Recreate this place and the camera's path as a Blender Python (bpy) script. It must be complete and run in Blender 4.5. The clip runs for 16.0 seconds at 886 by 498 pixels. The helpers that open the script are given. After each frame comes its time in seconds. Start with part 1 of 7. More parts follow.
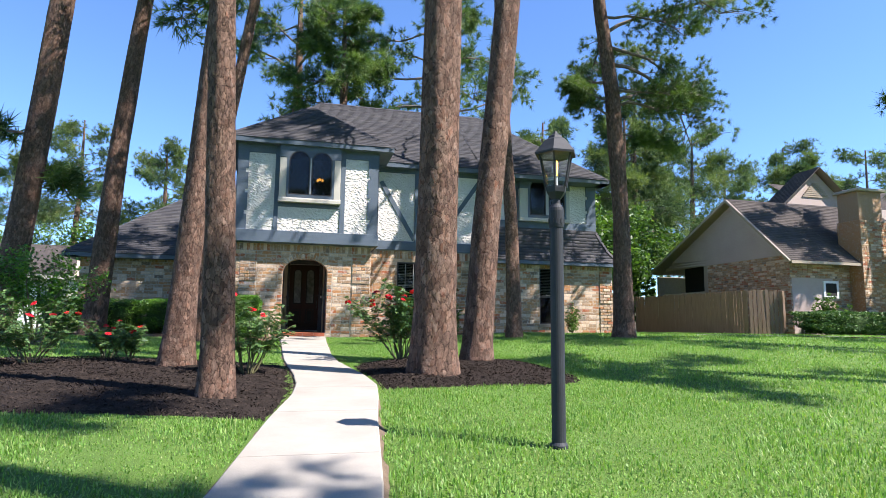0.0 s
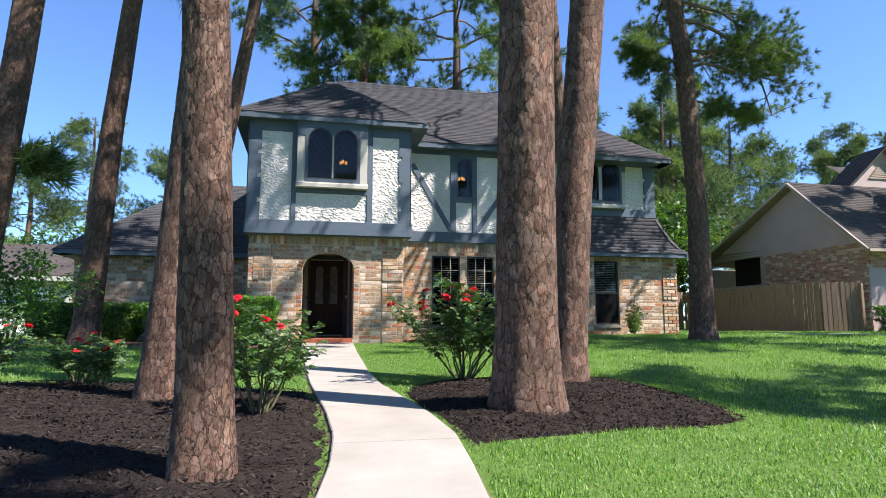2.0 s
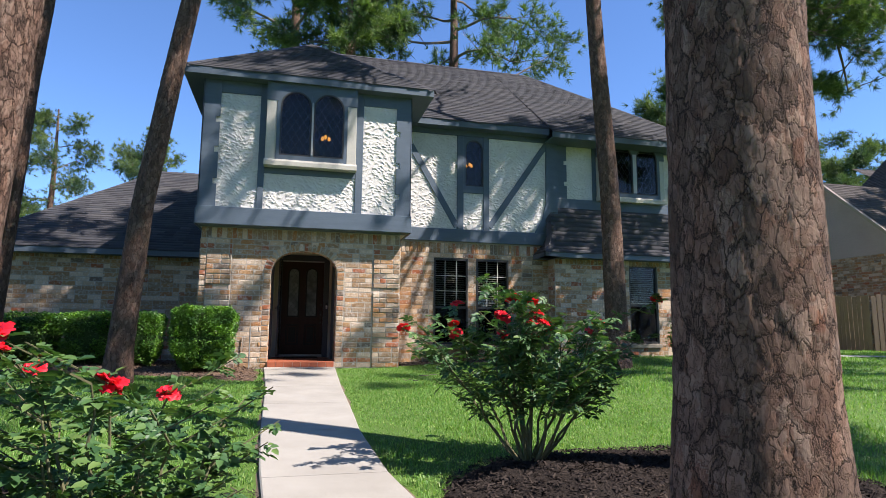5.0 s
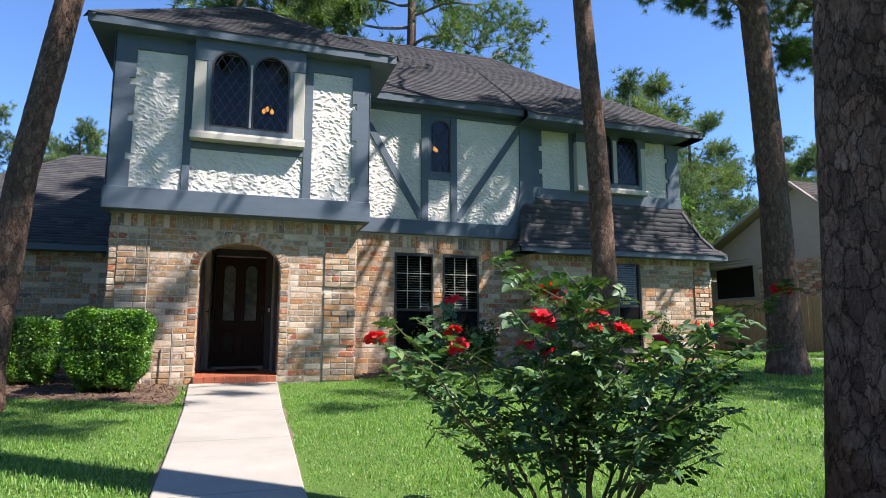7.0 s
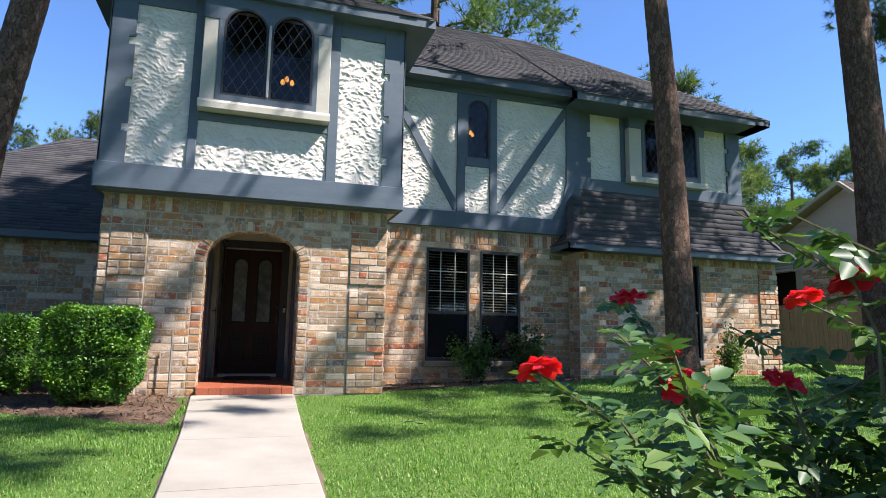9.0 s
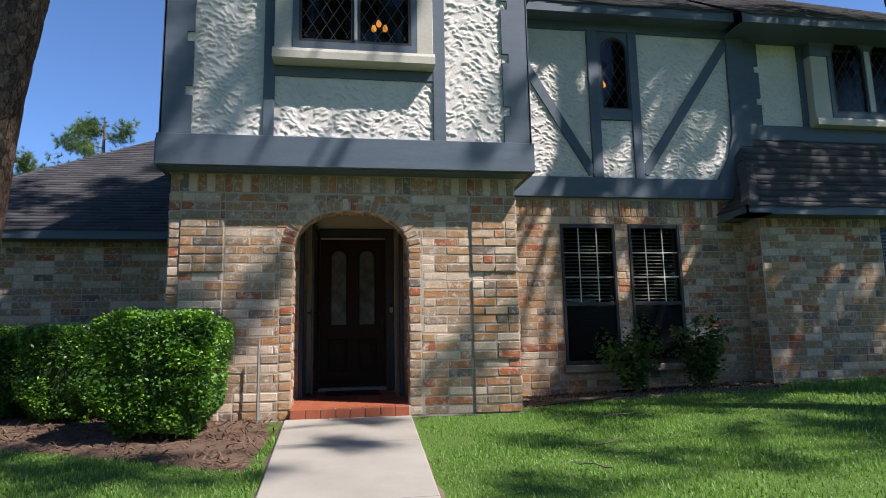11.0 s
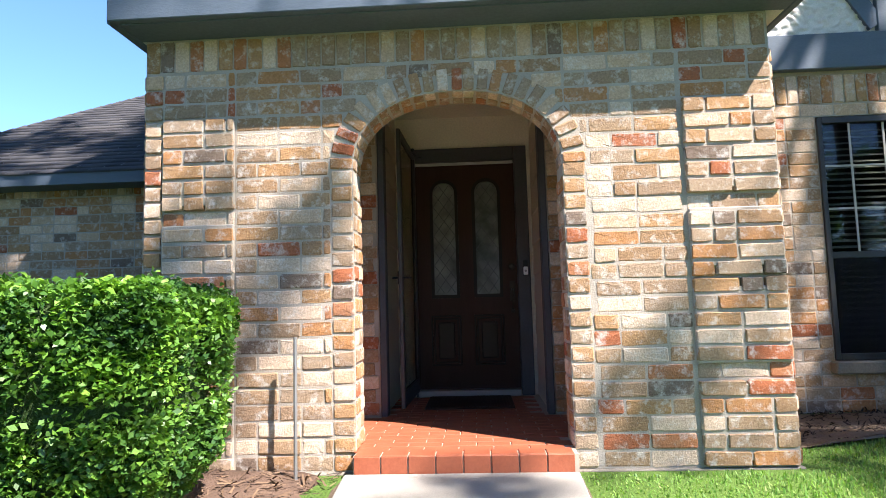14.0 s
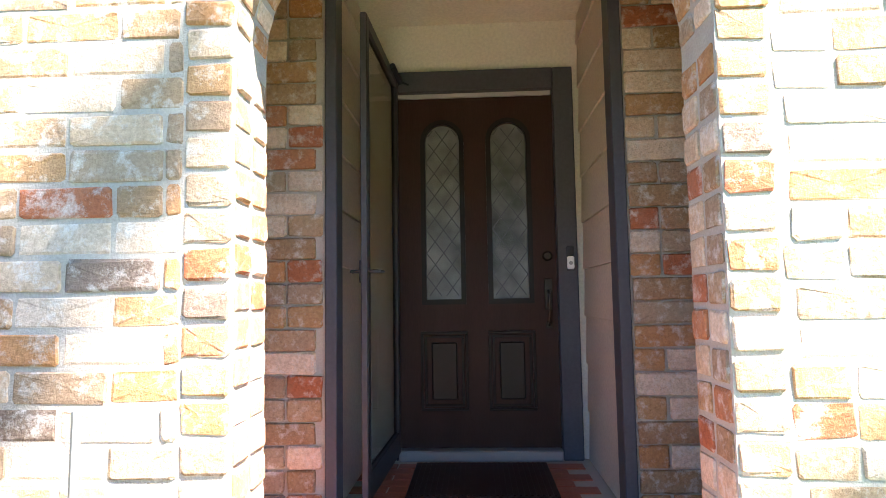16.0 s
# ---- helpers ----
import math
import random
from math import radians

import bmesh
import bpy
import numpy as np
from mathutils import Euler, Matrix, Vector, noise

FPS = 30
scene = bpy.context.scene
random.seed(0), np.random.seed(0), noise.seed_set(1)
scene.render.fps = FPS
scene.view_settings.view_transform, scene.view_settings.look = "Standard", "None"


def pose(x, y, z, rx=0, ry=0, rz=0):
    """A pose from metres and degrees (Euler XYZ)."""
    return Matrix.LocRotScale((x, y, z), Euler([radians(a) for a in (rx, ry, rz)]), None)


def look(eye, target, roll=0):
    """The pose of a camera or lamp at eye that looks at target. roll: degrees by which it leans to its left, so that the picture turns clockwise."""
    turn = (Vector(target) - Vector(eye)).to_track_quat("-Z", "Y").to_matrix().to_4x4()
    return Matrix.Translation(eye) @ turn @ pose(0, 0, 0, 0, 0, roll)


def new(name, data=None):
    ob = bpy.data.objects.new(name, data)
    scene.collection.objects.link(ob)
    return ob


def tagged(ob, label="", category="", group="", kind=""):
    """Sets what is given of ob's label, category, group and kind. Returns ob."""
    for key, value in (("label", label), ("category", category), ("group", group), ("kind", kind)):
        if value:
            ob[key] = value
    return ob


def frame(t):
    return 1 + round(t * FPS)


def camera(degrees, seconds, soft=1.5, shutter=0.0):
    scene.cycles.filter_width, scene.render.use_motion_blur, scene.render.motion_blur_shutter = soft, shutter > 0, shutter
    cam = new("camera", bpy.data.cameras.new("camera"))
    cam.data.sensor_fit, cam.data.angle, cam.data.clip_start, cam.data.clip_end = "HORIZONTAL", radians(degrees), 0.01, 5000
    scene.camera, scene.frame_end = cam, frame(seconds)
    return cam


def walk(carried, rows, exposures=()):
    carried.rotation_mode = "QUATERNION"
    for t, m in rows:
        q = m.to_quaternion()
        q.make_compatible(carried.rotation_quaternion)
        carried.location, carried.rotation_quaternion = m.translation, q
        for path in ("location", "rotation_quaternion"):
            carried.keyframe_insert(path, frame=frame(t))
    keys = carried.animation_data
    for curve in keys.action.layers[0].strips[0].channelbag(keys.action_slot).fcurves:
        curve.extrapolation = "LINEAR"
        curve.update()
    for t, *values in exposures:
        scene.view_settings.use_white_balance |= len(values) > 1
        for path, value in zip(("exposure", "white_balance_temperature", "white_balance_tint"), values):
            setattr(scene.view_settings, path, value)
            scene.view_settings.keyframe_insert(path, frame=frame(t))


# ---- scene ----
cam = camera(72.5, 16.0, 0.8)
PATH = [
    (0, (0.021, -0.622, 0.365), (0.495, 1.305, 0.617), 0.7),
    (0.5, (-0.088, 0.042, 0.399), (0.384, 1.97, 0.649), 0.5),
    (1, (-0.122, 0.727, 0.428), (0.334, 2.659, 0.675), 0.3),
    (1.5, (-0.134, 1.318, 0.465), (0.297, 3.256, 0.708), 0.0),
    (2, (-0.094, 1.888, 0.505), (0.33, 3.827, 0.747), -0.0),
    (2.5, (-0.07, 2.427, 0.537), (0.334, 4.37, 0.781), 0.0),
    (3, (-0.063, 2.934, 0.604), (0.346, 4.877, 0.843), 0.1),
    (3.2, (-0.04, 3.145, 0.618), (0.368, 5.088, 0.858), 0.1),
    (5.3, (0.125, 5.37, 0.718), (0.634, 7.285, 0.989), 0.3),
    (5.5, (0.158, 5.557, 0.721), (0.696, 7.465, 0.989), -0.1),
    (6, (0.234, 6.021, 0.735), (0.8, 7.919, 1.01), 0.1),
    (6.5, (0.305, 6.411, 0.717), (0.9, 8.298, 1.005), 0.2),
    (7, (0.307, 6.795, 0.749), (0.94, 8.671, 1.03), -0.1),
    (7.5, (0.335, 7.105, 0.755), (0.963, 8.982, 1.043), 0.0),
    (8, (0.325, 7.455, 0.762), (0.949, 9.332, 1.054), 0.1),
    (8.5, (0.287, 7.836, 0.798), (0.922, 9.711, 1.081), 0.0),
    (8.7, (0.278, 8.013, 0.802), (0.903, 9.891, 1.088), 0.4),
    (10.8, (0.272, 10.089, 0.804), (0.63, 12.035, 1.095), -0.9),
    (11, (0.326, 10.32, 0.814), (0.621, 12.276, 1.105), -1.1),
    (11.5, (0.358, 10.819, 0.825), (0.544, 12.789, 1.115), -1.1),
    (12, (0.43, 11.341, 0.868), (0.539, 13.32, 1.138), -1.2),
    (12.5, (0.438, 11.865, 0.893), (0.472, 13.85, 1.135), -1.5),
    (13, (0.422, 12.378, 0.926), (0.37, 14.366, 1.135), -1.5),
    (13.5, (0.419, 12.864, 0.93), (0.345, 14.854, 1.115), -1.5),
    (14, (0.403, 13.362, 0.948), (0.3, 15.351, 1.126), -1.6),
    (14.5, (0.37, 13.882, 0.984), (0.262, 15.871, 1.158), -1.4),
    (15, (0.354, 14.421, 1.031), (0.239, 16.411, 1.198), -1.3),
    (15.5, (0.322, 14.907, 1.046), (0.201, 16.897, 1.211), -1.1),
    (16, (0.317, 15.348, 1.029), (0.212, 17.339, 1.19), -0.9),
]

EXPOSURES = [(0, 1.42), (3, 1.2), (5.5, 1.08), (7.5, 1.32), (8.5, 1.34), (11.0, 0.75), (12.0, 1.02), (13.0, 1.4), (14.0, 1.9), (15.0, 2.4), (15.5, 2.75), (16.0, 3.4)]
walk(cam, [(t, look(eye, target, roll)) for t, eye, target, roll in PATH], [(t, e, 6500, 17) for t, e in EXPOSURES])

# ---------------------------------------------------------------- light
SUN = Vector((0.34, -0.245, 0.53)).normalized()
world = bpy.data.worlds.new("world")
scene.world = world
world.use_nodes = True
wt = world.node_tree
sky = wt.nodes.new("ShaderNodeTexSky")
sky.sky_type = "NISHITA"
sky.sun_disc = False
sky.sun_elevation = math.asin(SUN.z)
sky.sun_rotation = math.atan2(SUN.x, SUN.y)
sky.air_density = 1.0
sky.dust_density = 0.0
sky.ozone_density = 5.0
sky.altitude = 1500
bg = wt.nodes["Background"]
bg.inputs["Strength"].default_value = 0.105
deep = wt.nodes.new("ShaderNodeMix")
deep.data_type, deep.blend_type = "RGBA", "MULTIPLY"
deep.inputs[0].default_value = 1.0
deep.inputs[7].default_value = (0.82, 1.0, 1.14, 1)
wt.links.new(sky.outputs[0], deep.inputs[6])
wt.links.new(deep.outputs[2], bg.inputs["Color"])
sun = new("sun", bpy.data.lights.new("sun", "SUN"))
sun.data.energy = 5.0
sun.data.angle = radians(0.53)
sun.data.color = (1.0, 0.96, 0.90)
sun.matrix_world = look(SUN * 60, (0, 0, 0))


# ---------------------------------------------------------------- materials
def mat(name, color, rough=0.7, metal=0.0, spec=0.4):
    m = bpy.data.materials.new(name)
    m.use_nodes = True
    b = m.node_tree.nodes["Principled BSDF"]
    b.inputs["Base Color"].default_value = (*color, 1)
    b.inputs["Roughness"].default_value = rough
    b.inputs["Metallic"].default_value = metal
    b.inputs["Specular IOR Level"].default_value = spec
    return m


def node(m, kind, **kw):
    n = m.node_tree.nodes.new(kind)
    for k, v in kw.items():
        n.inputs[k.replace("_", " ")].default_value = v
    return n


def link(m, a, b):
    m.node_tree.links.new(a, b)


def coords(m, scale=(1, 1, 1), world_space=False):
    n = m.node_tree.nodes.new("ShaderNodeMapping")
    n.inputs["Scale"].default_value = scale
    if world_space:
        g = m.node_tree.nodes.new("ShaderNodeNewGeometry")
        link(m, g.outputs["Position"], n.inputs[0])
    else:
        c = m.node_tree.nodes.new("ShaderNodeTexCoord")
        link(m, c.outputs["Object"], n.inputs[0])
    return n.outputs[0]


def ramp(m, fac, stops, steps=False):
    r = m.node_tree.nodes.new("ShaderNodeValToRGB")
    el = r.color_ramp.elements
    if steps:
        r.color_ramp.interpolation = "CONSTANT"
    while len(el) < len(stops):
        el.new(0.5)
    for e, (p, c) in zip(el, stops):
        e.position = p
        e.color = (*c, 1)
    link(m, fac, r.inputs[0])
    return r.outputs[0]


def noise_out(m, vec, scale, detail=6, rough=0.6):
    n = node(m, "ShaderNodeTexNoise", Scale=scale, Detail=detail, Roughness=rough)
    link(m, vec, n.inputs["Vector"])
    return n.outputs[0]


def mix(m, fac, a, b, how="MIX"):
    n = m.node_tree.nodes.new("ShaderNodeMix")
    n.data_type = "RGBA"
    n.blend_type = how
    for s, v in ((n.inputs[0], fac), (n.inputs[6], a), (n.inputs[7], b)):
        if hasattr(v, "is_output"):
            link(m, v, s)
        elif isinstance(v, tuple):
            s.default_value = (*v, 1)
        else:
            s.default_value = v
    return n.outputs[2]


def shade(m, color=None, height=None, strength=0.4, dist=0.01, rough=None):
    b = m.node_tree.nodes["Principled BSDF"]
    if color is not None:
        link(m, color, b.inputs["Base Color"])
    if height is not None:
        n = node(m, "ShaderNodeBump", Strength=strength, Distance=dist)
        link(m, height, n.inputs["Height"])
        link(m, n.outputs[0], b.inputs["Normal"])
    if rough is not None:
        link(m, rough, b.inputs["Roughness"])
    return m


def varied(name, dark, light, scale=6, fine=60, rough=0.8, bump=0.3, dist=0.006, stretch=(1, 1, 1), spec=0.3, metal=0.0, world_space=False):
    """Two scales of colour variation and a fine relief."""
    m = mat(name, light, rough, metal, spec)
    v = coords(m, stretch, world_space)
    a = noise_out(m, v, scale)
    b = noise_out(m, v, fine, 4)
    c1 = ramp(m, a, [(0.3, dark), (0.7, light)])
    c2 = ramp(m, b, [(0.3, tuple(x * 0.75 for x in light)), (0.7, tuple(min(1, x * 1.15) for x in light))])
    return shade(m, mix(m, 0.45, c1, c2), b, bump, dist)


def brick_mat(name, per_object):
    m = mat(name, (0.3, 0.22, 0.17), 0.88, spec=0.2)
    if per_object:
        rnd = m.node_tree.nodes.new("ShaderNodeObjectInfo").outputs["Random"]
    else:
        rnd = m.node_tree.nodes.new("ShaderNodeNewGeometry").outputs["Random Per Island"]
    base = ramp(m, rnd, [(0.0, (0.308, 0.209, 0.132)), (0.12, (0.393, 0.228, 0.109)), (0.22, (0.308, 0.190, 0.102)), (0.31, (0.605, 0.462, 0.337)),
                         (0.42, (0.341, 0.248, 0.165)), (0.52, (0.401, 0.198, 0.083)), (0.60, (0.518, 0.374, 0.250)), (0.69, (0.341, 0.114, 0.051)),
                         (0.75, (0.358, 0.239, 0.142)), (0.85, (0.384, 0.163, 0.076)), (0.90, (0.187, 0.136, 0.102)), (0.94, (0.547, 0.425, 0.313))], True)
    v = coords(m, (1, 1, 1), True)
    a = noise_out(m, v, 9)
    f = noise_out(m, v, 75, 6, 0.7)
    c = mix(m, 0.8, base, ramp(m, f, [(0.3, (0.62, 0.58, 0.54)), (0.7, (1.24, 1.22, 1.2))]), "MULTIPLY")
    c = mix(m, ramp(m, noise_out(m, v, 17, 8, 0.72), [(0.51, (0, 0, 0)), (0.68, (0.68, 0.68, 0.68))]), c, (0.67, 0.63, 0.565))
    c = mix(m, ramp(m, a, [(0.5, (0, 0, 0)), (0.8, (0.35, 0.35, 0.35))]), c, (0.30, 0.25, 0.185))
    return shade(m, c, f, 0.6, 0.010)


M_BRICK = brick_mat("antique brick", True)
M_BRICK_FAR = brick_mat("antique brick course", False)
M_MORTAR = varied("grey mortar", (0.29, 0.25, 0.20), (0.42, 0.37, 0.305), 5, 120, 0.95, 0.6, 0.006, world_space=True)
M_STUCCO = varied("cream stucco", (0.53, 0.50, 0.455), (0.68, 0.645, 0.595), 3, 90, 0.9, 0.35, 0.006, world_space=True)
M_BLUE = varied("slate blue painted wood", (0.070, 0.093, 0.118), (0.10, 0.13, 0.163), 2.5, 40, 0.55, 0.25, 0.004, (1, 1, 6), world_space=True)
M_CREAM = varied("cream painted wood", (0.40, 0.375, 0.32), (0.48, 0.455, 0.39), 2, 60, 0.6, 0.12, 0.002, world_space=True)
M_SIDING = varied("beige siding panel", (0.54, 0.475, 0.385), (0.62, 0.55, 0.45), 2, 70, 0.7, 0.15, 0.002, world_space=True)
M_DOOR = varied("dark brown painted wood", (0.027, 0.012, 0.009), (0.048, 0.023, 0.017), 3, 50, 0.5, 0.15, 0.002, (3, 3, 0.4), spec=0.15)
M_FRAME = varied("dark bronze painted frame", (0.028, 0.026, 0.026), (0.045, 0.043, 0.042), 3, 60, 0.45, 0.1, 0.001)
M_SEAL = mat("pale weather strip", (0.42, 0.41, 0.40), 0.6)
M_BLACK = varied("black painted metal", (0.018, 0.020, 0.023), (0.036, 0.040, 0.045), 4, 80, 0.6, 0.15, 0.002, spec=0.2)
M_BRONZE = mat("aged bronze", (0.05, 0.04, 0.032), 0.4, 0.8)
M_WHITE = mat("white plastic", (0.75, 0.75, 0.73), 0.4)
M_GLAZE = varied("near-black glazed moulding", (0.012, 0.009, 0.008), (0.020, 0.013, 0.011), 3, 50, 0.4, 0.1, 0.001, spec=0.2)
M_LEAD = mat("lead came", (0.07, 0.07, 0.072), 0.5, 0.6)
M_BLIND = mat("pale grey blind slat", (0.46, 0.43, 0.37), 0.6)
M_CEIL = varied("pale cream ceiling paint", (0.62, 0.57, 0.45), (0.70, 0.65, 0.52), 2, 60, 0.7, 0.1, 0.002, world_space=True)
M_JAMB = varied("dark slate painted trim", (0.045, 0.045, 0.05), (0.07, 0.07, 0.078), 3, 50, 0.5, 0.15, 0.002)
# near-black colour stands in for the shade of unlit rooms and a porch
M_DARK = mat("black of unlit rooms", (0.02, 0.02, 0.02), 0.9)
M_TILE = varied("red quarry tile", (0.24, 0.062, 0.030), (0.35, 0.105, 0.052), 7, 70, 0.5, 0.15, 0.002, world_space=True)
M_GROUT = mat("pale grout", (0.42, 0.34, 0.27), 0.9)
M_CONC = varied("pale brushed concrete", (0.215, 0.195, 0.163), (0.345, 0.32, 0.275), 1.9, 130, 0.85, 0.25, 0.004, world_space=True)
M_FOUND = varied("rough grey footing", (0.17, 0.15, 0.12), (0.26, 0.23, 0.185), 4, 60, 0.95, 0.7, 0.01, world_space=True)
M_MULCH = varied("dark shredded mulch", (0.009, 0.0075, 0.007), (0.038, 0.030, 0.025), 5, 45, 0.95, 1.0, 0.03, spec=0.05, world_space=True)
M_STRAW = varied("brown pine straw mulch", (0.055, 0.034, 0.024), (0.15, 0.095, 0.065), 5, 50, 0.9, 0.9, 0.02, world_space=True)
M_SOIL = varied("bare brown soil", (0.07, 0.05, 0.035), (0.17, 0.125, 0.085), 4, 50, 0.95, 0.8, 0.02, world_space=True)
M_METAL = mat("galvanised metal", (0.32, 0.32, 0.31), 0.45, 0.7)
M_WOOD = varied("weathered fence wood", (0.14, 0.092, 0.06), (0.25, 0.17, 0.115), 3, 40, 0.85, 0.4, 0.006, (6, 6, 0.6), world_space=True)
M_NSIDING = varied("grey beige lap siding", (0.38, 0.30, 0.265), (0.46, 0.375, 0.33), 1, 30, 0.75, 0.1, 0.003, world_space=True)
M_TRIM = mat("tan painted fascia", (0.34, 0.28, 0.21), 0.6)


def island_mat(name, stops, rough=0.6, spec=0.35, translucent=0.0, patch=0.0):
    m = mat(name, stops[0], rough, spec=spec)
    g = m.node_tree.nodes.new("ShaderNodeNewGeometry")
    n = len(stops)
    c = ramp(m, g.outputs["Random Per Island"], [(i / max(1, n - 1), s) for i, s in enumerate(stops)])
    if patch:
        # shaded and sunlit clumps put into the colour: bluish dark, warm bright
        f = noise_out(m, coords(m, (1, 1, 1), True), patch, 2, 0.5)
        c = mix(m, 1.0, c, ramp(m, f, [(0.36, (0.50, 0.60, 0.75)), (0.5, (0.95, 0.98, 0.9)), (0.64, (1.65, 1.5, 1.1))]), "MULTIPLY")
    b = m.node_tree.nodes["Principled BSDF"]
    link(m, c, b.inputs["Base Color"])
    if translucent:
        out = m.node_tree.nodes["Material Output"]
        tr = m.node_tree.nodes.new("ShaderNodeBsdfTranslucent")
        link(m, mix(m, 1.0, c, (1.5, 1.7, 0.7), "MULTIPLY"), tr.inputs[0])
        ms = m.node_tree.nodes.new("ShaderNodeMixShader")
        ms.inputs[0].default_value = translucent
        link(m, b.outputs[0], ms.inputs[1])
        link(m, tr.outputs[0], ms.inputs[2])
        link(m, ms.outputs[0], out.inputs[0])
    return m


M_GRASS = island_mat("green lawn blades", [(0.07, 0.17, 0.028), (0.12, 0.25, 0.044), (0.20, 0.33, 0.075), (0.09, 0.205, 0.036), (0.28, 0.33, 0.12)], 0.5, 0.35, 0.35)
M_LAWN = varied("lawn sward", (0.045, 0.095, 0.014), (0.10, 0.18, 0.028), 1.2, 60, 0.9, 0.8, 0.03, world_space=True)
M_SHINGLE = island_mat("dark grey asphalt shingle", [(0.040, 0.040, 0.044), (0.062, 0.060, 0.063), (0.048, 0.049, 0.055), (0.078, 0.075, 0.075)], 0.85, 0.2)
M_NSHINGLE = island_mat("brown grey shingle", [(0.060, 0.052, 0.048), (0.085, 0.073, 0.066)], 0.9, 0.2)
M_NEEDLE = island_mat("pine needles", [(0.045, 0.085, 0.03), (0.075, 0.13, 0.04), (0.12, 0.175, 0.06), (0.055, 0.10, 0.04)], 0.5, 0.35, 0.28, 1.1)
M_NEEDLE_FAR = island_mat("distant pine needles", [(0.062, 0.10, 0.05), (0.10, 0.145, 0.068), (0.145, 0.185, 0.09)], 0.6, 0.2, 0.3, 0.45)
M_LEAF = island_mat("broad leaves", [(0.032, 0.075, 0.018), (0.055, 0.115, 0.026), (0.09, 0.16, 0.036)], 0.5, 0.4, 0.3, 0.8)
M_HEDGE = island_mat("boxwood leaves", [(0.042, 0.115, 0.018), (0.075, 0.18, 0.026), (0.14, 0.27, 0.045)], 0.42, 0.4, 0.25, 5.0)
M_ROSELEAF = island_mat("rose leaves", [(0.028, 0.075, 0.027), (0.045, 0.105, 0.034), (0.068, 0.14, 0.042), (0.12, 0.19, 0.05)], 0.48, 0.35, 0.2)
M_PETAL = island_mat("red rose petals", [(0.55, 0.008, 0.018), (0.72, 0.015, 0.03), (0.62, 0.02, 0.05)], 0.5, 0.3, 0.3)
M_STEM = varied("green brown stem", (0.06, 0.065, 0.025), (0.13, 0.12, 0.06), 8, 60, 0.8)
M_CHIP = island_mat("mulch slivers", [(0.009, 0.0075, 0.007), (0.026, 0.021, 0.019), (0.06, 0.046, 0.037), (0.016, 0.013, 0.012)], 0.95, 0.05)
M_STRAWBIT = island_mat("straw bits", [(0.10, 0.06, 0.035), (0.2, 0.13, 0.08), (0.06, 0.04, 0.028)], 0.9, 0.2)


def glass_mat(name, tint=(0.9, 0.95, 0.95), rough=0.02, gloss=0.85):
    """A thin pane: clear, with a sharp reflection that grows with the angle."""
    m = mat(name, tint, rough)
    nt = m.node_tree
    out = nt.nodes["Material Output"]
    tr = node(m, "ShaderNodeBsdfTransparent", Color=(*tint, 1))
    gl = node(m, "ShaderNodeBsdfGlossy", Roughness=rough)
    lw = node(m, "ShaderNodeLayerWeight", Blend=0.5)
    fac = lw.outputs["Facing"]
    for how, k in (("POWER", 5.0), ("MULTIPLY", gloss * 0.6), ("ADD", 0.025 * gloss)):
        n = nt.nodes.new("ShaderNodeMath")
        n.operation = how
        link(m, fac, n.inputs[0])
        n.inputs[1].default_value = k
        fac = n.outputs[0]
    ms = nt.nodes.new("ShaderNodeMixShader")
    link(m, fac, ms.inputs[0])
    link(m, tr.outputs[0], ms.inputs[1])
    link(m, gl.outputs[0], ms.inputs[2])
    link(m, ms.outputs[0], out.inputs[0])
    return m


M_GLASS = glass_mat("window glass", (0.62, 0.64, 0.62))


def screen_mat():
    """Fine dark mesh that lets a quarter of the view through."""
    m = mat("insect screen", (0.014, 0.014, 0.015), 0.9, spec=0.05)
    tr = node(m, "ShaderNodeBsdfTransparent")
    ms = m.node_tree.nodes.new("ShaderNodeMixShader")
    ms.inputs[0].default_value = 0.72
    link(m, tr.outputs[0], ms.inputs[1])
    link(m, m.node_tree.nodes["Principled BSDF"].outputs[0], ms.inputs[2])
    link(m, ms.outputs[0], m.node_tree.nodes["Material Output"].inputs[0])
    return m


M_SCREEN = screen_mat()
M_STORM = glass_mat("clear storm door glass", (0.74, 0.72, 0.68), 0.02, 0.6)
M_LANTERN = glass_mat("lantern glass", (0.92, 0.95, 0.97), 0.08)


def emit_mat(name, color, strength):
    m = mat(name, color)
    b = m.node_tree.nodes["Principled BSDF"]
    b.inputs["Emission Color"].default_value = (*color, 1)
    b.inputs["Emission Strength"].default_value = strength
    return m


M_FLAME = emit_mat("warm bulb", (1.0, 0.42, 0.08), 1.1)
M_BULB = emit_mat("glowing filament", (1.0, 0.42, 0.06), 5.0)


def frosted():
    m = mat("leaded textured glass", (0.20, 0.21, 0.20), 0.22, spec=0.45)
    v = coords(m)
    h = noise_out(m, v, 110, 2)
    return shade(m, ramp(m, noise_out(m, v, 3.5, 3), [(0.3, (0.05, 0.052, 0.048)), (0.7, (0.20, 0.205, 0.19))]), h, 0.6, 0.004)


M_FROST = frosted()


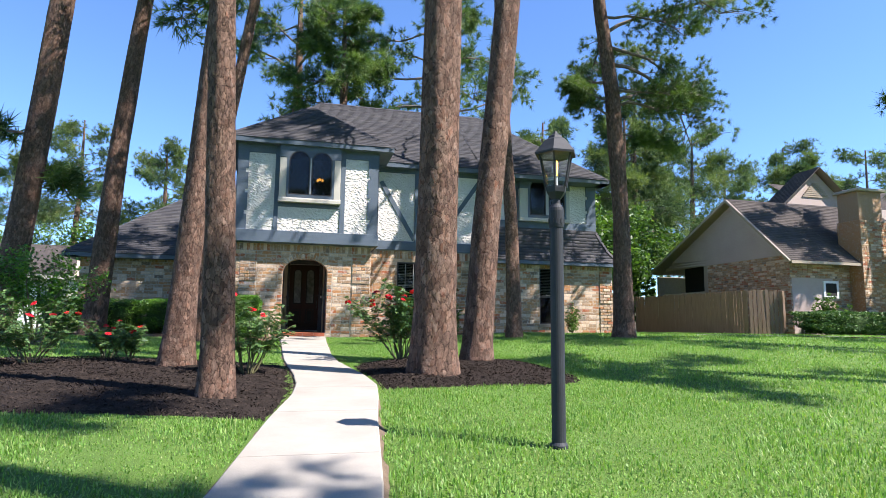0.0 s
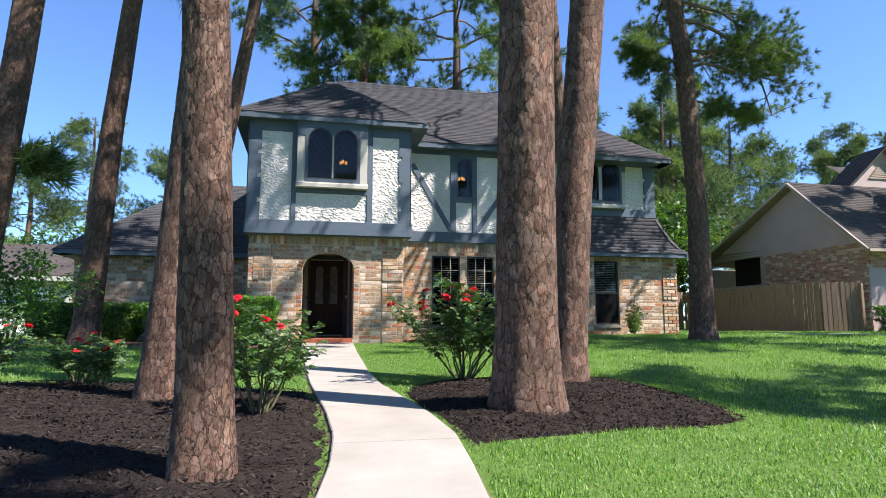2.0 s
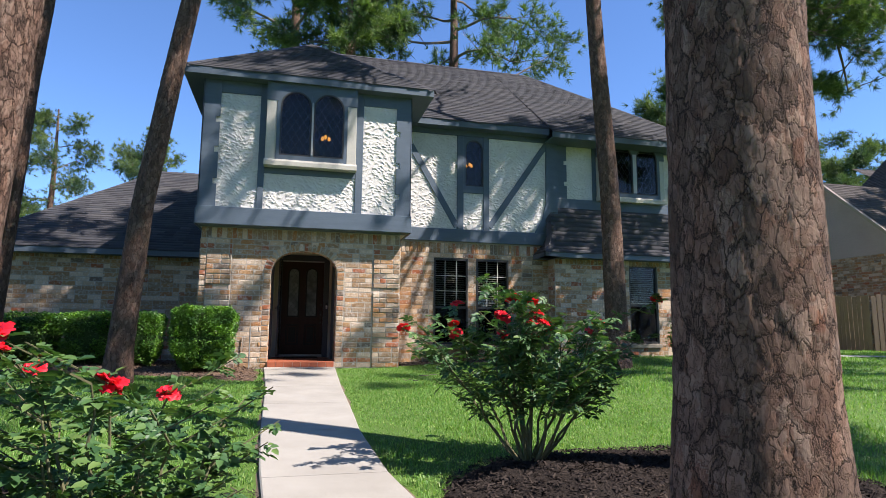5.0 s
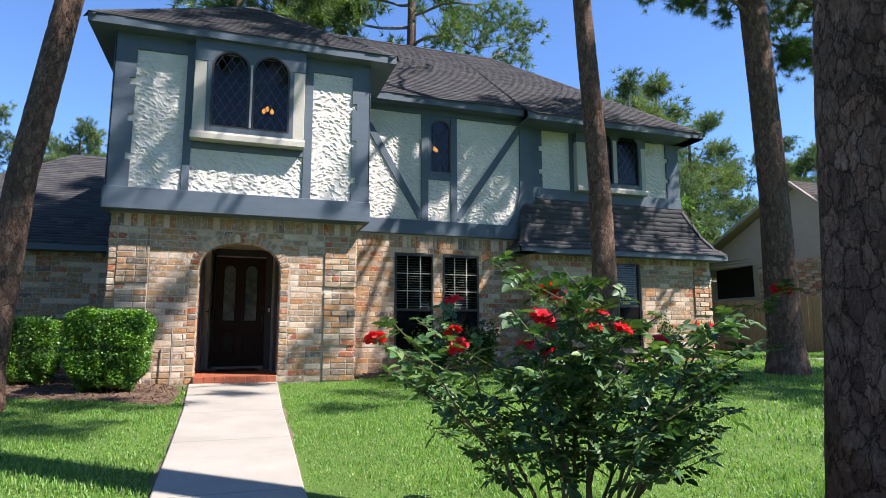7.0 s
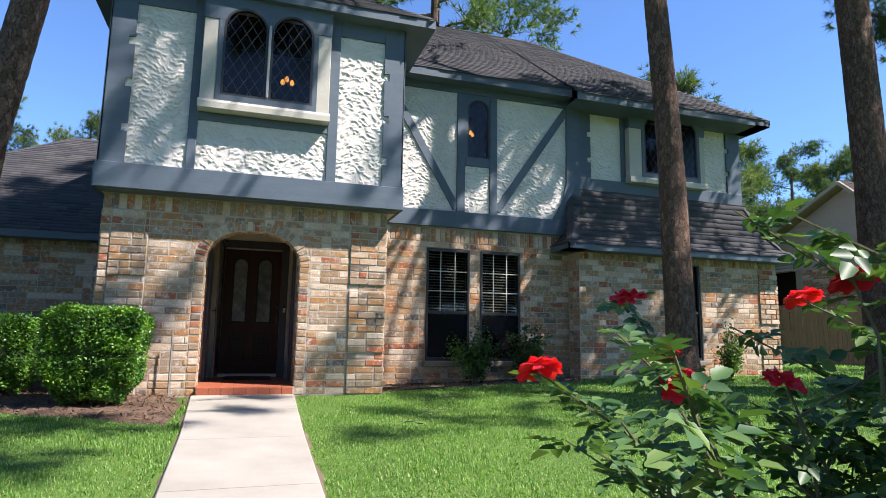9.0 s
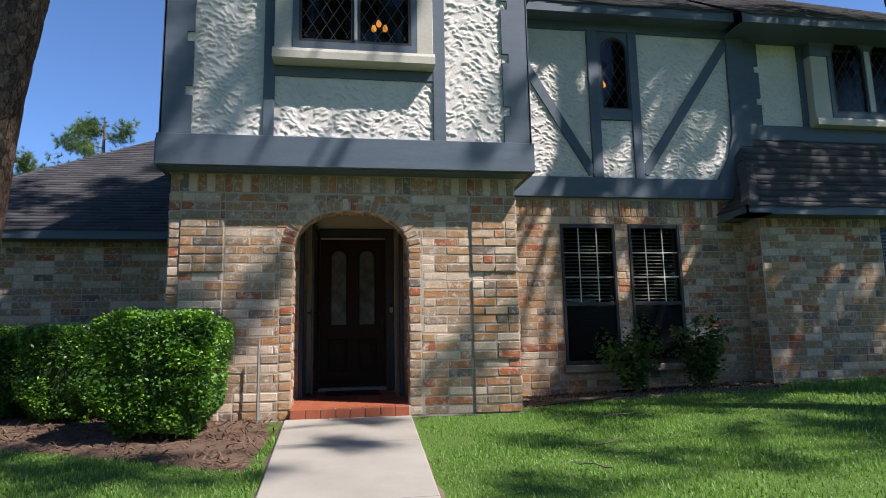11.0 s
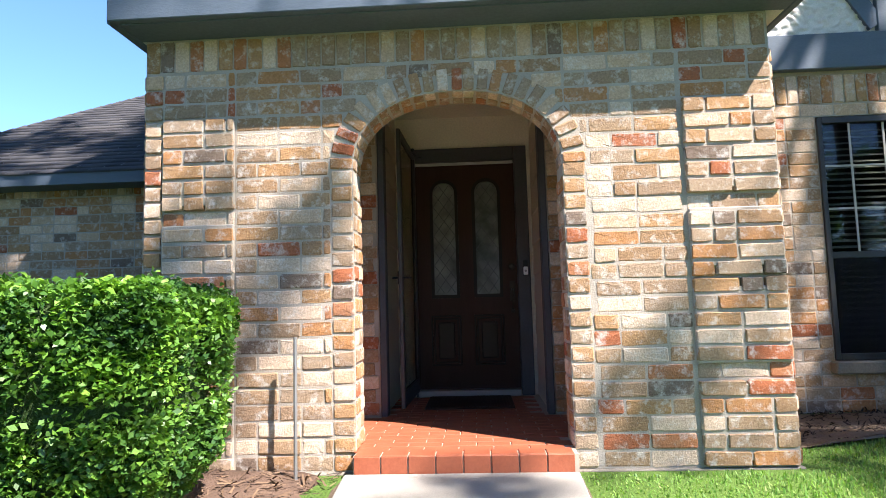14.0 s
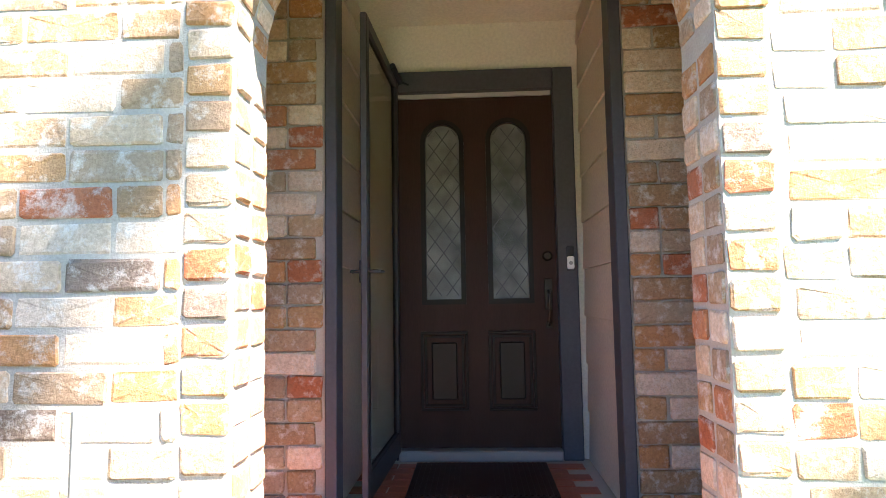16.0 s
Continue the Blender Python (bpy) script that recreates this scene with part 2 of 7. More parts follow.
def bark_mat(name, wide, tall):
    """Flat flaking plates, wide by tall in metres, parted by dark cracks."""
    m = mat(name, (0.2, 0.15, 0.12), 0.9, spec=0.15)
    nt = m.node_tree
    at = nt.nodes.new("ShaderNodeAttribute")
    at.attribute_name = "plate"
    v = coords(m, (1, 1, 0.35), True)
    f = noise_out(m, v, 60, 6, 0.7)
    cells = coords(m, (1 / wide, 1 / wide, 1 / tall), True)
    warp = node(m, "ShaderNodeTexNoise", Scale=2.2, Detail=4, Roughness=0.65)
    link(m, cells, warp.inputs["Vector"])
    bent = node(m, "ShaderNodeVectorMath")
    bent.operation = "MULTIPLY_ADD"
    link(m, warp.outputs[1], bent.inputs[0])
    bent.inputs[1].default_value = (1.0, 1.0, 1.0)
    link(m, cells, bent.inputs[2])
    out = []
    for k in (1.0, 2.3):
        e = node(m, "ShaderNodeTexVoronoi", Scale=k)
        e.feature = "DISTANCE_TO_EDGE"
        link(m, bent.outputs[0], e.inputs["Vector"])
        out.append(e.outputs["Distance"])
    c1 = node(m, "ShaderNodeTexVoronoi", Scale=1.0)
    link(m, bent.outputs[0], c1.inputs["Vector"])
    tone = ramp(m, c1.outputs["Color"], [(0.15, (0.76, 0.68, 0.64)), (0.5, (1.08, 0.97, 0.91)), (0.85, (1.45, 1.27, 1.16))])
    base = ramp(m, at.outputs["Fac"], [(0.0, (0.105, 0.073, 0.058)), (0.35, (0.16, 0.118, 0.094)), (0.55, (0.125, 0.080, 0.060)), (0.8, (0.195, 0.153, 0.125)), (1.0, (0.15, 0.078, 0.052))])
    c = mix(m, 1.0, base, tone, "MULTIPLY")
    c = mix(m, 0.65, c, ramp(m, f, [(0.25, (0.5, 0.47, 0.45)), (0.75, (1.4, 1.37, 1.35))]), "MULTIPLY")
    c = mix(m, ramp(m, out[1], [(0.0, (0.4, 0.4, 0.4)), (0.035, (0, 0, 0))]), c, (0.045, 0.030, 0.024))
    c = mix(m, ramp(m, out[0], [(0.0, (0.92, 0.92, 0.92)), (0.04, (0, 0, 0))]), c, (0.026, 0.018, 0.014))
    h1 = ramp(m, out[0], [(0.0, (0, 0, 0)), (0.06, (0.75, 0.75, 0.75)), (0.5, (1, 1, 1))])
    h2 = ramp(m, out[1], [(0.0, (0, 0, 0)), (0.10, (1, 1, 1))])
    h = mix(m, 0.22, mix(m, 0.25, h1, h2), f)
    return shade(m, c, h, 1.0, 0.022)


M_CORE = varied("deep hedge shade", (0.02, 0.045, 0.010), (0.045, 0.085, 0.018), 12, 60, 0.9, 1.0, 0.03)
M_BARK = bark_mat("pine bark", 0.052, 0.105)
M_BARK_BROAD = bark_mat("broad-plated pine bark", 0.08, 0.15)
M_TWIG = varied("grey brown twig", (0.09, 0.07, 0.055), (0.19, 0.15, 0.12), 5, 50, 0.9, 0.4, 0.006, world_space=True)


# ---------------------------------------------------------------- builders
def mesh_of(name, verts, faces, material, smooth=False):
    me = bpy.data.meshes.new(name)
    me.from_pydata([tuple(v) for v in verts], [], faces)
    me.materials.append(material)
    if smooth:
        me.shade_smooth()
    me.update()
    return me


def fast_mesh(name, verts, sizes, loops, material):
    """A big mesh straight from arrays: verts (n, 3), face sizes and face corners."""
    me = bpy.data.meshes.new(name)
    me.vertices.add(len(verts))
    me.vertices.foreach_set("co", np.ascontiguousarray(verts, dtype=np.float32).ravel())
    me.loops.add(len(loops))
    me.loops.foreach_set("vertex_index", np.ascontiguousarray(loops, dtype=np.int32))
    starts = np.concatenate(([0], np.cumsum(sizes)[:-1])).astype(np.int32)
    me.polygons.add(len(sizes))
    me.polygons.foreach_set("loop_start", starts)
    me.update(calc_edges=True)
    me.validate()
    me.materials.append(material)
    return me


def part(name, bm, material, parent=None, label="", smooth=False):
    me = bpy.data.meshes.new(name)
    bmesh.ops.recalc_face_normals(bm, faces=bm.faces)
    bm.to_mesh(me)
    bm.free()
    me.materials.append(material)
    if smooth:
        me.shade_smooth()
    ob = new(name, me)
    ob.parent = parent
    if label:
        ob["label"] = label
    return ob


def child(name, me, parent, label=""):
    ob = new(name, me)
    ob.parent = parent
    if label:
        ob["label"] = label
    return ob


def box(bm, x0, x1, y0, y1, z0, z1, bevel=0.0):
    r = bmesh.ops.create_cube(bm, size=1, matrix=Matrix.Translation(((x0 + x1) / 2, (y0 + y1) / 2, (z0 + z1) / 2)) @ Matrix.Diagonal((x1 - x0, y1 - y0, z1 - z0, 1)))
    if bevel:
        es = list({e for v in r["verts"] for e in v.link_edges})
        bmesh.ops.bevel(bm, geom=es, offset=bevel, segments=1, affect="EDGES")


def boxes(*dims, bevel=0.0):
    bm = bmesh.new()
    for d in dims:
        box(bm, *d, bevel=bevel)
    return bm


def beam(bm, p, q, w, d):
    """A board from p to q, w wide in the wall's plane and d thick in y."""
    p, q = Vector(p), Vector(q)
    ax = (q - p).normalized()
    m = Matrix((ax, Vector((0, 1, 0)), ax.cross(Vector((0, 1, 0))))).transposed().to_4x4()
    bmesh.ops.create_cube(bm, size=1, matrix=Matrix.Translation((p + q) / 2) @ m @ Matrix.Diagonal(((q - p).length, d, w, 1)))


def prism(bm, pts, y0, y1):
    """A plate with the outline pts (x, z), between y0 and y1."""
    a = [bm.verts.new((x, y0, z)) for x, z in pts]
    b = [bm.verts.new((x, y1, z)) for x, z in pts]
    n = len(pts)
    bm.faces.new(a)
    bm.faces.new(b[::-1])
    for i in range(n):
        bm.faces.new((a[i], b[i], b[(i + 1) % n], a[(i + 1) % n]))


def tube(bm, pts, radii, seg=8):
    rings = []
    for i, p in enumerate(pts):
        p = Vector(p)
        a = Vector(pts[max(0, i - 1)])
        b = Vector(pts[min(len(pts) - 1, i + 1)])
        d = (b - a).normalized()
        u = d.orthogonal().normalized()
        if rings:
            u = (rings[-1][1] - d * rings[-1][1].dot(d)).normalized()
        w = d.cross(u)
        rings.append(([bm.verts.new(p + (u * math.cos(k * math.tau / seg) + w * math.sin(k * math.tau / seg)) * radii[i]) for k in range(seg)], u))
    for (r0, _), (r1, _) in zip(rings, rings[1:]):
        for k in range(seg):
            bm.faces.new((r0[k], r0[(k + 1) % seg], r1[(k + 1) % seg], r1[k]))
    bm.faces.new(rings[0][0][::-1])
    bm.faces.new(rings[-1][0])


def lathe(bm, profile, seg=16, center=(0, 0, 0), turn=0.0):
    rings = []
    for r, z in profile:
        rings.append([bm.verts.new((center[0] + r * math.cos(turn + k * math.tau / seg), center[1] + r * math.sin(turn + k * math.tau / seg), center[2] + z)) for k in range(seg)])
    for a, b in zip(rings, rings[1:]):
        for k in range(seg):
            bm.faces.new((a[k], a[(k + 1) % seg], b[(k + 1) % seg], b[k]))
    bm.faces.new(rings[0][::-1])
    bm.faces.new(rings[-1])


def step01(v):
    v = np.clip(v, 0, 1)
    return v * v * (3 - 2 * v)


def ground_z(x, y):
    base = -0.42 + 0.0325 * (np.clip(y, -12, 16.7) - 3.93)
    return base + 0.16 * step01((np.asarray(x) - 2) / 6) * step01((np.asarray(y) - 4) / 9)


def interp(table, y):
    return np.interp(y, [p[0] for p in table], [p[1] for p in table])


# walkway edges: (y, x)
WALK_L = [(-9, -3.4), (-3, -1.65), (0, -0.82), (2.5, -0.34), (4.4, -0.14), (5.7, 0.04), (6.5, 0.09), (7.5, 0.06), (8.5, -0.01), (9.5, -0.08), (10.8, -0.13), (12, -0.16), (14.1, -0.22), (16.72, -0.35)]
WALK_R = [(-9, -2.3), (-3, -0.6), (0, 0.12), (2.5, 0.50), (4.4, 0.73), (5.6, 0.90), (6.4, 0.99), (7.2, 0.97), (8, 0.89), (9.2, 0.76), (10.6, 0.73), (11.9, 0.77), (13.9, 0.82), (16.72, 0.93)]
BED_R = [(1.0, 6.02), (1.6, 6.2), (2.4, 6.38), (3.1, 6.36), (3.6, 6.5), (3.78, 7.1), (3.85, 8.3), (3.72, 9.2), (3.1, 9.62), (2.2, 9.66), (1.55, 9.5), (1.15, 9.1), (0.93, 8.5), (0.97, 7.8), (1.03, 6.9)]
BED_L = [(-0.10, 4.40), (-0.7, 4.66), (-1.35, 4.9), (-2.3, 5.05), (-4.2, 5.2), (-6.0, 5.5), (-6.2, 8.0), (-5.2, 10.0), (-3.2, 10.35), (-1.9, 9.9), (-0.9, 9.3), (-0.06, 9.0), (0.0, 8.4), (0.06, 7.5), (0.09, 6.5), (0.04, 5.7)]
BED_H = [(-0.38, 14.75), (-1.0, 15.1), (-1.8, 15.55), (-2.7, 15.95), (-4.4, 16.5), (-6.4, 17.3), (-6.4, 19.7), (-1.6, 19.7), (-1.6, 16.84), (-0.38, 16.84)]
BED_M = [(2.2, 17.2), (2.9, 17.45), (4.2, 17.5), (5.6, 17.4), (5.93, 17.6), (5.93, 18.28), (2.2, 18.28)]


def inside(poly, x, y):
    c = np.zeros(np.shape(x), bool)
    n = len(poly)
    for i in range(n):
        (x0, y0), (x1, y1) = poly[i], poly[(i + 1) % n]
        if y0 == y1:
            continue
        c ^= ((y0 > y) != (y1 > y)) & (x < (x1 - x0) * (y - y0) / (y1 - y0) + x0)
    return c


# ---------------------------------------------------------------- ground
def axis(lo, hi, step, far):
    a = list(np.arange(lo, hi + 1e-6, step))
    return [-far, -far / 2.5, -far / 6, lo - 25, lo - 8] + a + [hi + 8, hi + 25, far / 6, far / 2.5, far]


def sheet(name, xs, ys, zf, material):
    xs, ys = np.array(xs), np.array(ys)
    gx, gy = np.meshgrid(xs, ys)
    v = np.stack([gx, gy, zf(gx, gy)], -1).reshape(-1, 3)
    nx = len(xs)
    i = np.arange((len(ys) - 1) * (nx - 1))
    r, c = i // (nx - 1), i % (nx - 1)
    a = r * nx + c
    me = fast_mesh(name, v, np.full(len(i), 4), np.stack([a, a + 1, a + nx + 1, a + nx], 1).ravel(), material)
    me.shade_smooth()
    return me


tagged(new("ground", sheet("ground", axis(-14, 30, 0.5, 600), axis(-12, 30, 0.5, 600), lambda x, y: ground_z(x, y) + 0.012 * np.sin(x * 1.7) * np.sin(y * 1.3), M_LAWN)),
       "green mown lawn rising gently to the house", "lawn", kind="structure")


def bed(name, poly, material, label, mound, chips, chip_mat, seed, length=0.05):
    """A mulch bed: a mounded sheet cut to the outline, and a litter of slivers on it."""
    rng = np.random.default_rng(seed)
    p = np.array(poly)
    cx, cy = p.mean(0)
    rings, k = 14, 96
    t = np.linspace(0, len(poly), k, endpoint=False)
    i0 = t.astype(int)
    edge = p[i0] + (p[(i0 + 1) % len(poly)] - p[i0]) * (t - i0)[:, None]
    s = np.linspace(1, 0.0, rings)
    v = []
    for q in s:
        xy = np.array([cx, cy]) + (edge - [cx, cy]) * q
        h = ground_z(xy[:, 0], xy[:, 1]) + mound * (1 - q ** 3) + (0.0 if q < 1 else -0.03) + rng.normal(0, 0.009, k) + 0.01
        v.append(np.column_stack([xy, h]))
    v = np.concatenate(v)
    faces = [(r * k + j, r * k + (j + 1) % k, (r + 1) * k + (j + 1) % k, (r + 1) * k + j) for r in range(rings - 1) for j in range(k)]
    ob = tagged(new(name, mesh_of(name, v, faces, material, True)), label, "flower bed", kind="structure")
    # slivers
    lo, hi = p.min(0), p.max(0)
    xy = lo + (hi - lo) * rng.random((chips * 3, 2))
    xy = xy[inside(poly, xy[:, 0], xy[:, 1])][:chips]
    n = len(xy)
    ang = np.arctan2(xy[:, 1] - cy, xy[:, 0] - cx)
    z = ground_z(xy[:, 0], xy[:, 1]) + mound * 0.8 + 0.008 + rng.random(n) * 0.02
    far = np.hypot(xy[:, 0] - cx, xy[:, 1] - cy)
    er = np.array([np.hypot(*(edge - [cx, cy]).T)[np.argmin(np.abs(np.angle(np.exp(1j * (np.arctan2(edge[:, 1] - cy, edge[:, 0] - cx) - a)))))] for a in ang])
    q = np.clip(far / er, 0, 1)
    z = ground_z(xy[:, 0], xy[:, 1]) + mound * (1 - q ** 3) + 0.012 + rng.random(n) * 0.014
    a = rng.random(n) * math.pi
    ln = length * (0.4 + rng.random(n))
    w = 0.003 + rng.random(n) * 0.0045
    tilt = rng.normal(0, 0.35, n)
    d = np.column_stack([np.cos(a) * np.cos(tilt), np.sin(a) * np.cos(tilt), np.sin(tilt)]) * ln[:, None] / 2
    e = np.column_stack([-np.sin(a), np.cos(a), rng.normal(0, 0.3, n)]) * w[:, None]
    c = np.column_stack([xy, z])
    vv = np.stack([c - d - e, c + d - e * 0.6, c + d + e * 0.6, c - d + e], 1).reshape(-1, 3)
    lit = child("slivers", fast_mesh("slivers", vv, np.full(n, 4), np.arange(4 * n), chip_mat), ob)
    lit["kind"] = "stuff"
    return ob


bed("flower_bed", BED_R, M_MULCH, "mound of dark shredded mulch round two pines", 0.10, 17000, M_CHIP, 11, 0.034)
bed("flower_bed", BED_L, M_MULCH, "wide bed of dark shredded mulch with roses", 0.07, 26000, M_CHIP, 12, 0.034)
bed("foundation_bed", BED_H, M_STRAW, "brown pine straw bed under the hedge", 0.04, 7000, M_STRAWBIT, 13, 0.09)
bed("foundation_bed", BED_M, M_SOIL, "dark soil bed under the front windows", 0.03, 1800, M_CHIP, 14)


def walkway():
    root = tagged(new("pavement"), "pale concrete front walk with cross joints", "path", kind="structure")
    cuts = [-9, -6, -3.2, -1.4, 0.2, 1.7, 3.2, 4.7, 6.2, 7.7, 9.2, 10.7, 12.3, 13.85, 15.45, 16.72]
    for y0, y1 in zip(cuts, cuts[1:]):
        ys = np.linspace(y0 + 0.004, y1 - 0.004, 8)
        bm = bmesh.new()
        rows = []
        for y in ys:
            l, r = float(interp(WALK_L, y)), float(interp(WALK_R, y))
            z = float(ground_z(0.3, y)) + 0.035
            rows.append([bm.verts.new(p) for p in ((l, y, z - 0.1), (l, y, z - 0.008), (l + 0.01, y, z), (r - 0.01, y, z), (r, y, z - 0.008), (r, y, z - 0.1))])
        for a, b in zip(rows, rows[1:]):
            for i in range(5):
                bm.faces.new((a[i], a[i + 1], b[i + 1], b[i]))
        bm.faces.new(rows[0])
        bm.faces.new(rows[-1][::-1])
        part("slab", bm, M_CONC, root)
    # soil at the edges and under the joints
    bm = bmesh.new()
    rows = []
    for y in np.linspace(-9, 16.7, 140):
        l, r = float(interp(WALK_L, y)), float(interp(WALK_R, y))
        w = 0.045 + 0.02 * math.sin(y * 5.1) + 0.012 * math.sin(y * 13)
        z = float(ground_z(0.3, y)) + 0.014
        rows.append([bm.verts.new((l - w, y, z - 0.03)), bm.verts.new((l, y, z)), bm.verts.new((r, y, z)), bm.verts.new((r + w, y, z - 0.03))])
    for a, b in zip(rows, rows[1:]):
        for i in range(3):
            bm.faces.new((a[i], a[i + 1], b[i + 1], b[i]))
    part("soil_edge", bm, M_SOIL, root)


walkway()


def driveway():
    bm = bmesh.new()
    rows = []
    for s in np.linspace(0, 1, 30):
        x, y = 13 + 45 * s, 17.6 - 7.5 * s ** 0.8
        rows.append([bm.verts.new((x, y - 0.55 - 1.2 * s, float(ground_z(x, y)) + 0.02)), bm.verts.new((x, y + 0.55 + 1.2 * s, float(ground_z(x, y)) + 0.02))])
    for a, b in zip(rows, rows[1:]):
        bm.faces.new((a[0], b[0], b[1], a[1]))
    ob = part("road", bm, M_CONC)
    tagged(ob, "strip of pale concrete drive beside the neighbour's fence", "driveway", kind="structure")


driveway()

# ---------------------------------------------------------------- brickwork
C, L = 0.097, 0.262          # course height and brick length, with joints
JOINT = 0.012


def brick_mesh(seed, w, d, h):
    """One worn brick with knocked-off corners, front face towards -y, its back at y = 0."""
    r = random.Random(seed)
    j = lambda s=0.0022: r.uniform(-s, s)

    def outline(inset, y, wob):
        a, b = w / 2 - inset, h / 2 - inset
        out = []
        for sx, sz in ((-1, -1), (1, -1), (1, 1), (-1, 1)):
            c1, c2 = r.uniform(0.003, 0.011), r.uniform(0.003, 0.010)
            pair = [(sx * (a - min(c1, a * 0.6)), sz * b), (sx * a, sz * (b - min(c2, b * 0.6)))]
            if sx * sz > 0:
                pair.reverse()
            out += [(x + j(wob), y + j(wob * 0.5), z + j(wob)) for x, z in pair]
        return out
    o = outline(0.0, -d * 0.62, 0.0034)
    f = outline(0.0055, -d, 0.0032)
    m = (j(0.02), -d - 0.0015 + j(0.0015), j(0.012))
    v = [(x, 0, z) for x, _, z in o] + o + f + [m]
    faces = []
    for i in range(8):
        n = (i + 1) % 8
        faces += [(i, n, 8 + n, 8 + i), (8 + i, 8 + n, 16 + n, 16 + i), (16 + i, 16 + n, 24)]
    return v, faces


_brick_cache = {}


def brick_data(w, d, h, variant):
    key = (round(w, 2), round(d, 3), round(h, 2), variant)
    if key not in _brick_cache:
        v, f = brick_mesh(hash(key) % 9973, key[0], key[1], key[2])
        _brick_cache[key] = mesh_of("brick", v, f, M_BRICK)
    return _brick_cache[key]


def lay(x0, x1, z0, z1, rng, blocked=None, start=0, course=C, length=L):
    """Running bond between x0 and x1: (centre x, centre z, width, height, course number)."""
    out = []
    n = int(round((z1 - z0) / course))
    ch = (z1 - z0) / n
    for i in range(n):
        z = z0 + (i + 0.5) * ch
        x = x0 - ((i + start) % 2) * length / 2
        while x < x1 - 0.01:
            ln = length * (0.5 if rng.random() < 0.16 else 1.0)
            a, b = max(x, x0), min(x + ln, x1)
            x += ln
            segs = [(a, b)]
            if blocked:
                for c, d in blocked(z, ch):
                    segs = [s for p, q in segs for s in ((p, min(q, c)), (max(p, d), q)) if s[1] - s[0] > 0.02]
            for p, q in segs:
                if q - p > 0.035:
                    out.append(((p + q) / 2, z, q - p - JOINT, ch - JOINT, i))
    return out


def set_bricks(parent, bricks, place, rng, singles, proud=0.0045, rest_name="brickwork"):
    """Bricks as single objects up to `singles`; those past that joined into one part. place(u, z): the pose of a brick there."""
    bricks = list(bricks)
    vs, fs = [], []
    for n, b in enumerate(bricks):
        u, z, w, h, _ = b[:5]
        d = proud + (b[5] if len(b) > 5 else 0.0) + rng.choice((0.0, 0.0, 0.002, 0.004))
        m = place(u, z) @ pose(0, 0, 0, 0, rng.uniform(-0.5, 0.5), 0)
        if n < singles:
            ob = new("brick", brick_data(w, d, h, rng.randrange(3)))
            ob.matrix_basis = m
            ob.parent = parent
        else:
            v, f = brick_mesh(rng.randrange(10 ** 6), w, d, h)
            o = len(vs)
            vs += [m @ Vector(p) for p in v]
            fs += [tuple(i + o for i in q) for q in f]
    if vs:
        ob = child(rest_name, mesh_of(rest_name, vs, fs, M_BRICK_FAR), parent)
        ob["kind"] = "stuff"


# porch bay
BX0, BX1, BY = -1.57, 2.15, 16.86
AX0, AX1, SPRING, CROWN = -0.303, 0.932, 1.74, 2.205
AC, AW, AR = (AX0 + AX1) / 2, (AX1 - AX0) / 2, CROWN - SPRING


def arch_z(x, grow=0.0):
    t = max(0.0, 1 - abs((x - AC) / (AW + grow)) ** 2.3)
    return SPRING + (AR + grow) * t ** (1 / 2.3)


def arch_outline(grow=0.0, n=28):
    pts = []
    for i in range(n + 1):
        a = math.pi * i / n
        c, s = math.cos(a), math.sin(a)
        pts.append((AC - math.copysign(abs(c) ** (2 / 2.3), c) * (AW + grow), SPRING + abs(s) ** (2 / 2.3) * (AR + grow)))
    return pts


def porch_wall():
    bm = bmesh.new()
    arch = arch_outline()
    # left, right and upper pieces, so that every face is simple
    prism(bm, [(BX0, -0.15), (AX0, -0.15), (AX0, SPRING), (BX0, SPRING)], BY, BY + 0.24)
    prism(bm, [(AX1, -0.15), (BX1, -0.15), (BX1, SPRING), (AX1, SPRING)], BY, BY + 0.24)
    for (xa, za), (xb, zb) in zip(arch, arch[1:]):
        prism(bm, [(xa, za), (xb, zb), (xb, 2.62), (xa, 2.62)], BY, BY + 0.24)
    prism(bm, [(BX0, SPRING), (AX0, SPRING), (AX0, 2.62), (BX0, 2.62)], BY, BY + 0.24)
    prism(bm, [(AX1, SPRING), (BX1, SPRING), (BX1, 2.62), (AX1, 2.62)], BY, BY + 0.24)
    ob = part("wall_porch", bm, M_MORTAR)
    tagged(ob, "antique brick porch wall with arched opening", "brick wall", kind="structure")
    return ob


QUOIN_L = [(1.55, 2.09), (1.10, 1.46), (0.56, 1.01), (0.03, 0.47)]
QUOIN_R = [(1.55, 2.09), (1.10, 1.46), (0.56, 1.01), (0.03, 0.47)]


